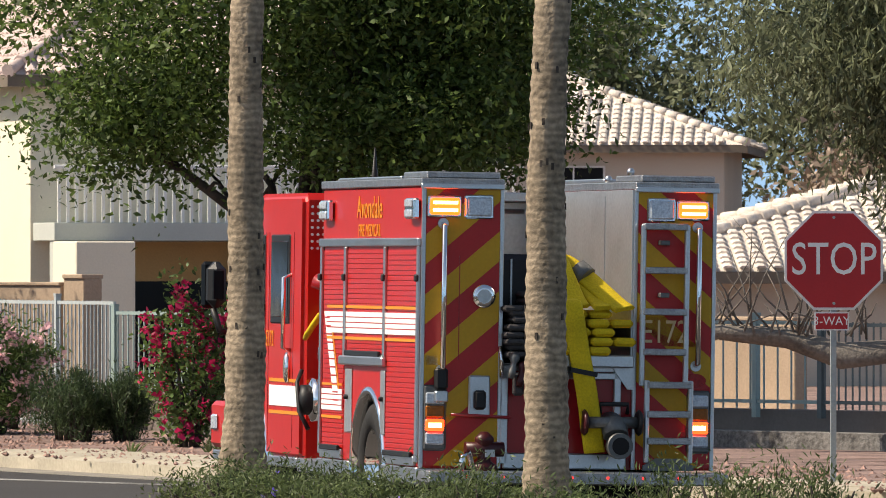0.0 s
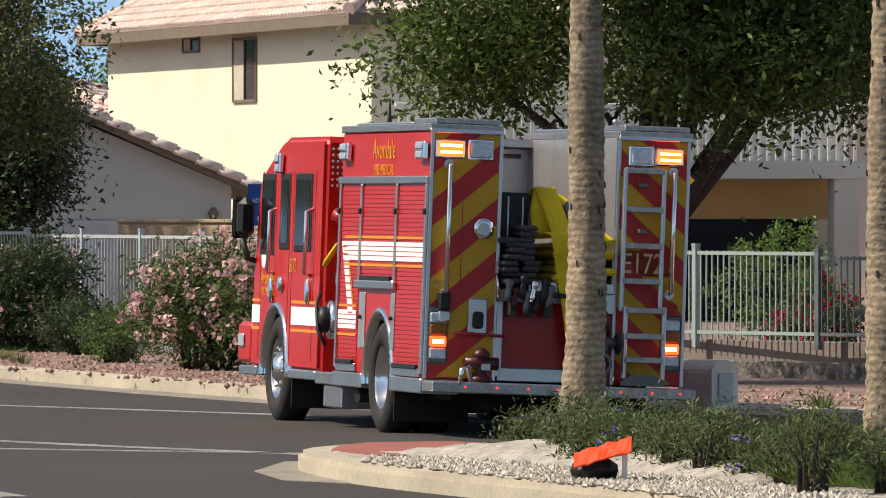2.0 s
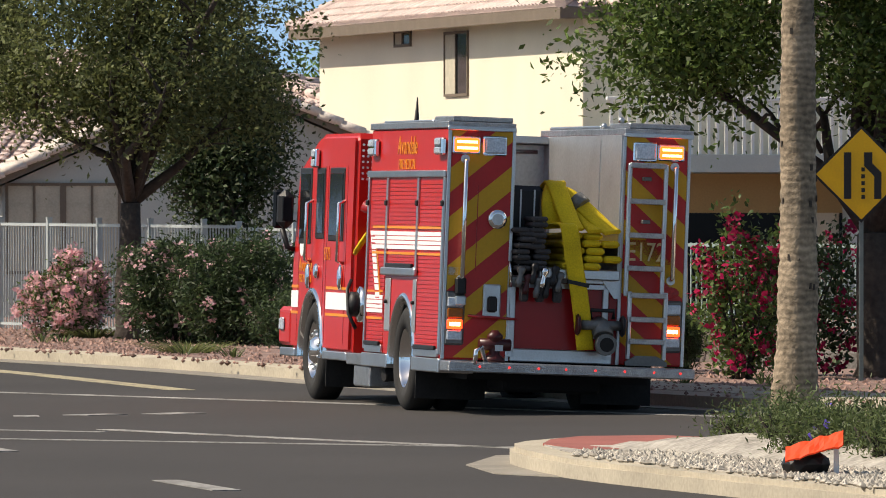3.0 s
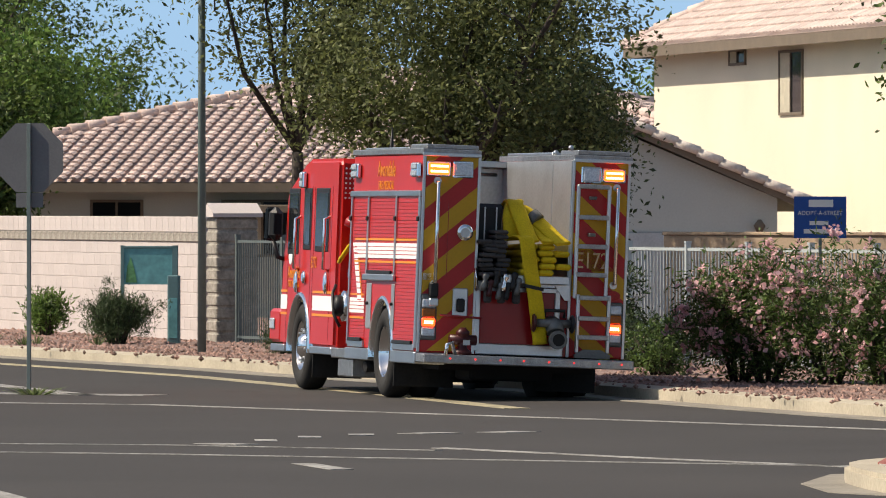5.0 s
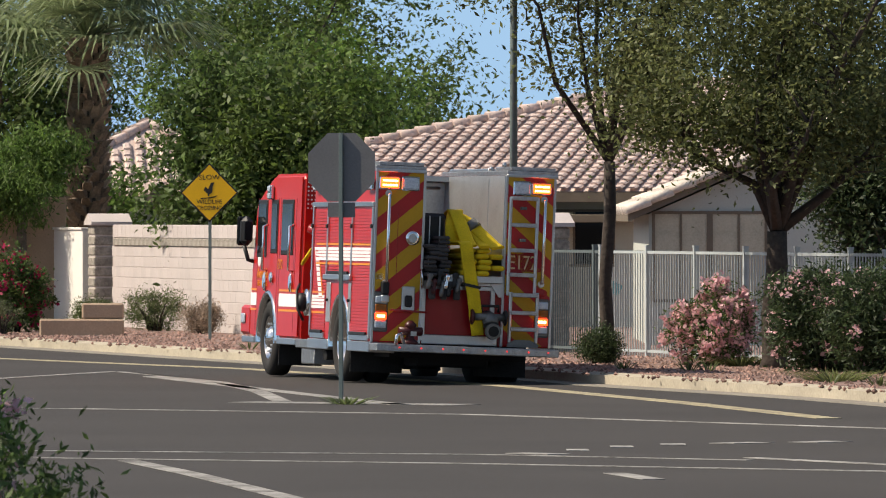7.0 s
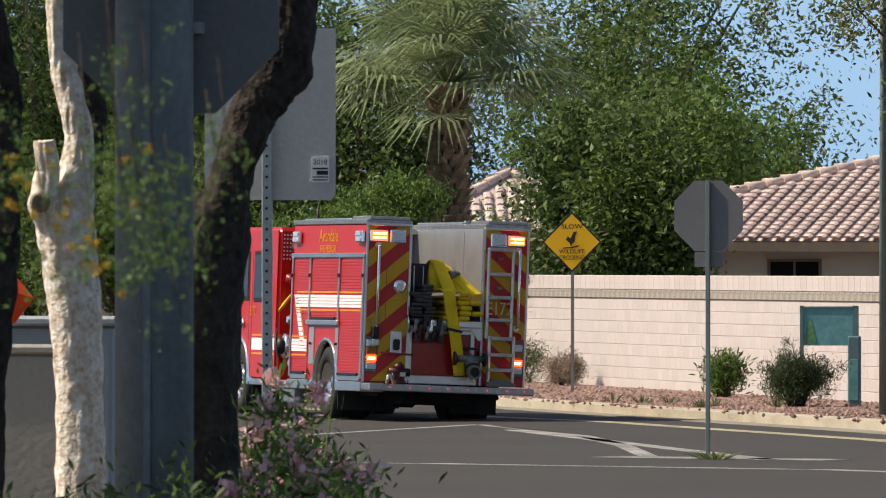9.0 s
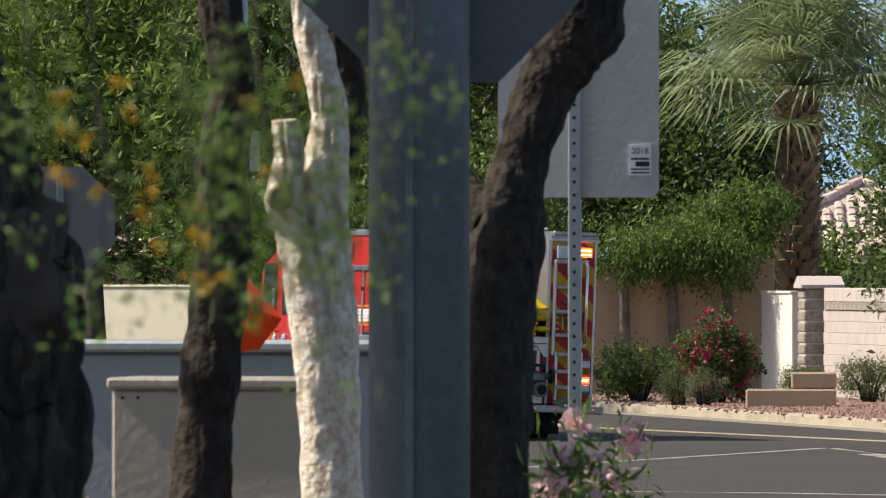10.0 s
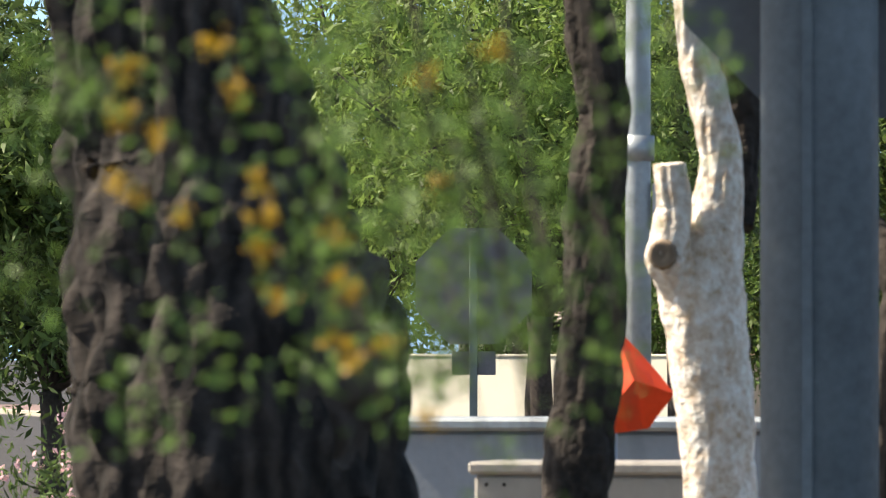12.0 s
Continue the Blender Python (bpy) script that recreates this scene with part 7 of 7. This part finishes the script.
# large rectangular sign seen from behind, on a punched post
s = thing("road_sign_back", "pale back of a rectangular road sign on a punched post", "road sign", pose(-8.60, 45.21, 0.1, 0, 0, 3))
settle(s)
zb, zt = 2.57 - 0.1, 2.57 + 0.72
f = part("panel", prism(bmesh.new(), [(-0.29, zb), (0.305, zb), (0.325, zb + 0.03), (0.325, zt), (-0.305, zt), (-0.305, zb + 0.02)], 0.03, 0.036), M_SIGN_BACK_PALE, s)
lab = part("sticker", new_box(0.21, 0.024, zb + 0.085, 0.295, 0.03, zb + 0.205), M_SIGN_WHITE, f)
lettering("2018", 0.034, M_SIGN_BLACK, lab, Matrix.Translation((0.2525, 0.0225, zb + 0.18)) @ pose(0, 0, 0, 90, 0, 0), thick=0.0006)
bars(lab, [(0.216, 0.29, zb + 0.15, 0.008), (0.235, 0.29, zb + 0.13, 0.02), (0.216, 0.29, zb + 0.11, 0.006), (0.216, 0.29, zb + 0.096, 0.006)], M_SIGN_BLACK, y=0.0235)
sign_post(s, zt, 0.048, M_GALV, True, y=0.0)

# cabinets, pole and orange sign behind the trees
c = thing("utility_cabinet", "tan steel utility cabinet with a flat lid", "cabinet", pose(-9.23, 41.48, 0.1))
settle(c)
h = 1.90 - 0.1
part("case", new_box(-0.31, -0.2, -0.05, 0.45, 0.25, h - 0.03, 0.012), M_CABINET, c)
part("lid", new_box(-0.325, -0.22, h - 0.03, 0.465, 0.27, h + 0.01, 0.01), M_CABINET, c)
for x in (-0.27, -0.215):
    part("vent_hole", lathe(bmesh.new(), [(0.006, -0.203), (0.006, -0.199)], 8, "y", m=pose(x, 0, h - 0.06)), M_DARK, c)
c = thing("signal_cabinet", "large blue-grey signal cabinet with a shiny lid", "cabinet", pose(-10.17, 44.86, 0.1))
settle(c)
h = 2.00 - 0.1
part("case", new_box(-0.52, -0.1, -0.05, 0.9, 0.5, h - 0.03, 0.015), M_CABINET_GREY, c)
part("lid", new_box(-0.55, -0.14, h - 0.03, 0.93, 0.54, h + 0.015, 0.012), M_GALV, c)
part("door_seam", new_box(0.2, -0.104, 0.05, 0.21, -0.099, h - 0.1), M_DARK, c)
p = thing("steel_pole", "galvanised steel signal pole behind the trees", "pole", pose(-10.94, 49.81, 0.1))
settle(p)
part("shaft", tube(bmesh.new(), [(0, 0, -0.1), (0, 0, 6)], [0.055, 0.045], 14), M_GALV, p)
part("clamp", tube(bmesh.new(), [(0, 0, 2.9), (0, 0, 3.0)], 0.065, 14), M_GALV, p)
part("side_sign", new_box(0.06, -0.02, 2.73 - 0.1, 0.1, 0.02, 2.91 - 0.1, 0.004), M_SIGN_BACK_PALE, p)
o = thing("orange_sign", "orange vinyl roll-up work sign hanging slack", "road sign")
settle(o)
bm = bmesh.new()
a0, a1, a2, a3, a4 = [bm.verts.new(p) for p in ((-9.48, 42.96, 2.32), (-9.28, 42.91, 2.11), (-9.39, 43.04, 2.00), (-9.57, 42.95, 1.97), (-9.39, 42.83, 2.15))]
for f in ((a0, a4, a1), (a4, a2, a1), (a0, a3, a4), (a4, a3, a2)):
    bm.faces.new(f)
bmesh.ops.subdivide_edges(bm, edges=bm.edges[:], cuts=3, use_grid_fill=True)
for v in bm.verts:
    v.co.y += 0.012 * noise.noise(v.co * 18)
bmesh.ops.recalc_face_normals(bm, faces=bm.faces)
bmesh.ops.solidify(bm, geom=bm.faces[:], thickness=0.006)
part("vinyl", bm, M_ORANGE, o)
part("stand", tube(bmesh.new(), [(-9.51, 43.06, 0.0), (-9.51, 43.06, 2.35)], 0.012, 8), M_GALV, o)

# the nearest tree, with hanging yellow-flowered sprays
t = thing("tree", "large near tree with deeply furrowed dark bark and yellow flowers", "tree")
settle(t, 2.2)
bm = bmesh.new()
bark_tube(bm, [(-5.55, 23.86, 1.73, 0.2), (-5.56, 23.86, 2.09, 0.172), (-5.56, 23.85, 2.23, 0.168), (-5.59, 23.85, 2.36, 0.15), (-5.60, 23.84, 2.47, 0.125), (-5.63, 23.83, 2.57, 0.12), (-5.66, 23.82, 2.71, 0.1), (-5.71, 23.81, 2.91, 0.07), (-5.75, 23.8, 4.1, 0.03)], 0.03, 21, 84)
part("trunk", bm, M_BARK_NEAR, t)
bm = bmesh.new()
bark_tube(bm, [(-5.48, 23.82, 2.17, 0.09), (-5.44, 23.80, 2.24, 0.075), (-5.42, 23.79, 2.30, 0.05), (-5.38, 23.79, 2.34, 0.008)], 0.018, 22)
part("burr", bm, M_BARK, t, "broken reddish brown burr")
# crown above the view, added to keep the near trunk in shade
places, cc = clumps((-5.75, 23.8, 4.1), (0.9, 0.7, 0.35), 300, 40, 0.09, 92, 0.1)
part("crown", leaves_mesh("crown", places, 0.06, L_GREEN, 92, 0.5, 0.5), None, t)
sprays = [(-4.71, 20.46, 2.44, 0.16, 30), (-4.69, 20.46, 2.33, 0.06, 8), (-4.62, 20.48, 2.45, 0.12, 22), (-4.54, 20.50, 2.42, 0.13, 24), (-4.49, 20.51, 2.32, 0.06, 7), (-4.40, 20.53, 2.44, 0.07, 8), (-4.38, 20.54, 2.46, 0.09, 9), (-4.69, 20.87, 2.31, 0.09, 14), (-4.67, 20.88, 2.22, 0.05, 8), (-4.77, 20.44, 2.41, 0.12, 16), (-4.48, 20.51, 2.25, 0.06, 6), (-4.41, 20.53, 2.24, 0.06, 6), (-4.47, 20.52, 2.21, 0.04, 5), (-4.57, 20.49, 2.47, 0.14, 20), (-4.45, 20.52, 2.29, 0.03, 4), (-4.51, 20.50, 2.47, 0.12, 22), (-4.53, 20.50, 2.38, 0.06, 18), (-4.50, 20.50, 2.30, 0.05, 12), (-4.47, 20.51, 2.36, 0.07, 18), (-4.51, 20.50, 2.24, 0.04, 8), (-4.45, 20.50, 2.27, 0.05, 8), (-4.56, 20.49, 2.40, 0.08, 18), (-4.42, 20.53, 2.38, 0.06, 8)]
pts, fl = [], []
r = np.random.default_rng(5)
bm = bmesh.new()
for x, y, z, rad, n in sprays:
    rad *= 0.75
    n = int(n * 0.5) + 1
    c = np.array((x, y, z)) + r.normal(size=(n, 3)) * np.array([rad * 0.45, 0.15, rad])
    pts.append((c[:, None, :] + r.normal(size=(n, 18, 3)) * 0.013).reshape(-1, 3))
    tube(bm, [(x, y, z + rad * 2.4), (x + 0.02, y, z), (x + 0.03, y, z - rad * 1.6)], [0.0018, 0.0012, 0.0006], 5)
for x, y, z, n in ((-4.67, 20.78, 2.32, 7), (-4.67, 20.78, 2.27, 4), (-4.64, 20.79, 2.22, 3), (-4.79, 20.74, 2.43, 5), (-4.75, 20.76, 2.31, 3), (-4.72, 20.76, 2.44, 3), (-4.61, 20.79, 2.47, 3), (-4.56, 20.80, 2.36, 2), (-4.70, 20.77, 2.36, 3), (-4.80, 20.74, 2.36, 2), (-4.77, 20.75, 2.36, 2)):
    n = (n + 1) // 2
    fl.append((np.array((x, y, z)) + r.normal(size=(n, 3)) * np.array([0.018, 0.08, 0.03]))[:, None, :] + r.normal(size=(n, 24, 3)) * 0.0045)
close = Matrix.Translation(VERGE_FROM) @ Matrix.Scale(0.55, 4) @ Matrix.Translation([-c for c in VERGE_FROM])
tagged(part("twig", bm, M_BARK_DARK, t, m=close), kind="stuff")
part("foliage", leaves_mesh("foliage", np.concatenate(pts), 0.011, L_BRIGHT, 6, 0.4, 0.4), None, t, m=close)
tagged(part("blossom", leaves_mesh("blossom", np.concatenate([f.reshape(-1, 3) for f in fl]), 0.007, L_YELLOW, 7, 0.8), None, t, m=close), kind="stuff")

# near oleander and grass on the verge
settle(bush("oleander_bush", "near oleander bush with pale pink flowers", (-7.66, 40.11, 0.1), (0.36, 0.4, 0.80), L_BRIGHT, 140, 200, 34, 0.06, 0.06, 0.22, L_PINK, 480, 0.04, up=0.8))
settle(bush("oleander_bush", "near oleander bush with pale pink flowers", (-7.17, 37.53, 0.1), (0.26, 0.3, 0.78), L_BRIGHT, 141, 160, 34, 0.06, 0.05, 0.22, L_PINK, 380, 0.038, up=0.8))
settle(bush("oleander_bush", "near oleander bush with pale pink flowers", (-9.13, 39.85, 0.1), (0.4, 0.3, 0.62), L_BRIGHT, 142, 90, 30, 0.06, 0.05, 0.22, L_PINK, 60, 0.026, up=0.8))
settle(bush("oleander_bush", "pink oleander behind the large tree", (-14.44, 53.08, 0.1), (0.34, 0.3, 0.9), L_GREEN, 143, 90, 30, 0.06, 0.05, 0.22, L_PINK, 90, 0.026, up=0.8))
for k, (x, y) in enumerate(((-7.68, 36.64), (-7.06, 35.73), (-6.66, 35.79), (-6.68, 32.75), (-7.11, 35.13), (-7.83, 35.60))):
    settle(bush("ground_cover", "low leafy green ground cover on the verge", (x, y, 0.1), (0.6, 0.5, 0.62), L_GREEN, 150 + k, 200, 34, 0.05, 0.06, 0.3, up=0.8))
settle(tuft("grass_tuft", "tall grass blades on the near verge", (-7.64, 39.60, 0.1), 1.75, 0.5, 60, L_GRASS, 160, 0.006))

# far side seen past the near trees: vine-covered wall, hedge and red bush
v = thing("vine_arbour", "garden wall overgrown with hanging green vines", "vine", pose(-32.3, 174.9, 0.15, 0, 0, 10))
part("wall", new_box(-1.9, 0.0, -0.1, 1.5, 0.25, 2.5, 0.02), M_BLOCK_TAN, v)
for x in (-1.3, -0.4, 0.6):
    bm = bmesh.new()
    bark_tube(bm, [(x, -0.2, -0.1, 0.12), (x + 0.05, -0.2, 0.8, 0.1), (x, -0.15, 2.5, 0.08)], 0.02, 31)
    part("stem", bm, M_DEADWOOD, v)
places, cc = clumps((-0.2, -0.7, 2.65), (1.7, 1.0, 0.62), 520, 38, 0.14, 81, 0.2)
p2, cc = clumps((1.0, -0.1, 3.35), (1.1, 0.6, 0.5), 200, 38, 0.14, 82, 0.2)
part("foliage", leaves_mesh("foliage", np.concatenate([places, p2]), 0.1, L_BRIGHT, 81, 0.3, 1.2), None, v)
bush("bougainvillea_bush", "clipped green bush with red flowers", (-29.62, 162.69, 0.15), (0.76, 0.6, 0.68), L_GREEN, 171, 300, 34, 0.07, 0.07, 0.5, L_MAGENTA, 120, 0.07)
bush("clipped_bush", "round clipped grey-green bush", (-29.73, 159.62, 0.15), (0.34, 0.30, 0.30), L_SAGE, 172, 80, 40, 0.05, 0.04, 0.2)
bush("clipped_bush", "round clipped grey-green bush", (-29.22, 159.21, 0.15), (0.34, 0.30, 0.30), L_GREY, 173, 80, 40, 0.05, 0.04, 0.2)
bush("lantana_bush", "leafy green shrub with a few yellow flowers", (-31.23, 163.92, 0.15), (0.75, 0.5, 0.5), L_GREEN, 174, 130, 30, 0.08, 0.1, 0.4, L_YELLOW, 12, 0.05)
gs = thing("garden_steps", "low tan block garden steps beside a clipped bush", "steps", pose(-27.61, 158.48, 0.12, 0, 0, 10))
part("lower_block", new_box(-0.75, -0.25, -0.05, 0.75, 0.25, 0.32, 0.03), M_BLOCK_TAN, gs)
part("upper_block", new_box(0.0, -0.2, 0.32, 0.75, 0.25, 0.60, 0.03), M_BLOCK_TAN, gs)
s = thing("stop_sign", "grey back of an octagonal stop sign behind the cabinets", "stop sign", pose(-17.30, 70.37, 0.1, 0, 0, 12))
part("back", plate(octagon(0.37)), M_SIGN_BACK, s, m=pose(0, 0, 2.55))
part("lower_plate", plate([(-0.14, -0.075), (0.14, -0.075), (0.14, 0.075), (-0.14, 0.075)]), M_SIGN_BACK, s, m=pose(0, 0, 2.06))
sign_post(s, 2.9, 0.05, M_POLE_GREEN, y=-0.03)
for k, (x, y, h, r_, l) in enumerate(((-42.23, 167.84, 9.5, 3.6, L_LIME_SUNLIT), (-37.87, 162.66, 9.0, 3.4, L_LIME_SUNLIT), (-38.64, 176.82, 10.0, 3.8, L_GREEN), (-41.63, 178.20, 9.5, 3.8, L_LIME_SUNLIT), (-37.82, 129.70, 7.0, 2.6, L_DARK), (-42.51, 149.14, 5.0, 2.4, L_GREEN), (-39.29, 197.16, 9.5, 3.2, L_DARK), (-37.15, 207.81, 9.0, 3.0, L_DARK))):
    settle(tree("leafy bright tree across the side street", (x, y, 0.1), 0.2, h * 0.3, (0, 0, h * 0.68), (r_, r_, h * 0.36), l, 180 + k, 620, 38, 0.2, 0.32, slim=0.3, shell=0.3, droop=0.7))


def motions():
    path = [
        (0.0, 1.00, 74.19, -0.05, 0.9, 103.1),
        (1.5, -1.23, 81.40, -0.06, 2.0, 105.0),
        (3.0, -4.35, 90.27, -0.05, 2.2, 105.6),
        (5.5, -10.85, 108.6, -0.035, 2.3, 109.2),
        (6.5, -13.95, 115.8, -0.03, 2.3, 110.3),
        (8.5, -21.6, 132.2, -0.03, 2.3, 114.8),
        (9.0, -23.16, 132.90, -0.03, 2.2, 117.0),
        (9.5, -25.21, 133.50, -0.03, 2.2, 117.5),
        (10.0, -27.49, 134.60, -0.03, 2.2, 121.0),
        (10.5, -31.01, 137.50, -0.03, 2.2, 125.0),
        (11.0, -34.44, 141.50, -0.03, 2.2, 125.0),
        (11.5, -38.18, 147.50, -0.03, 2.2, 122.0),
        (12.0, -42.39, 154.50, -0.03, 2.2, 120.0),
    ]
    walk(eng, [(t, pose(x, y, z, roll, 0, yaw)) for t, x, y, z, roll, yaw in path])
    # the wheels roll by the way that the engine has gone
    times = [0.1 * k for k in range(121)]
    def spot(t):
        for a, b in zip(path, path[1:]):
            if t <= b[0]:
                s = (t - a[0]) / (b[0] - a[0])
                return a[1] + (b[1] - a[1]) * s, a[2] + (b[2] - a[2]) * s
        return path[-1][1:3]
    gone, turned, last = 0.0, [], spot(0)
    for t in times:
        now = spot(t)
        gone += math.dist(now, last)
        last = now
        turned.append(math.degrees(gone / 0.535))
    for w, x, y in WHEELS:
        walk(w, [(t, pose(x, y, 0.535, 0, a, 0)) for t, a in zip(times, turned)])


motions()
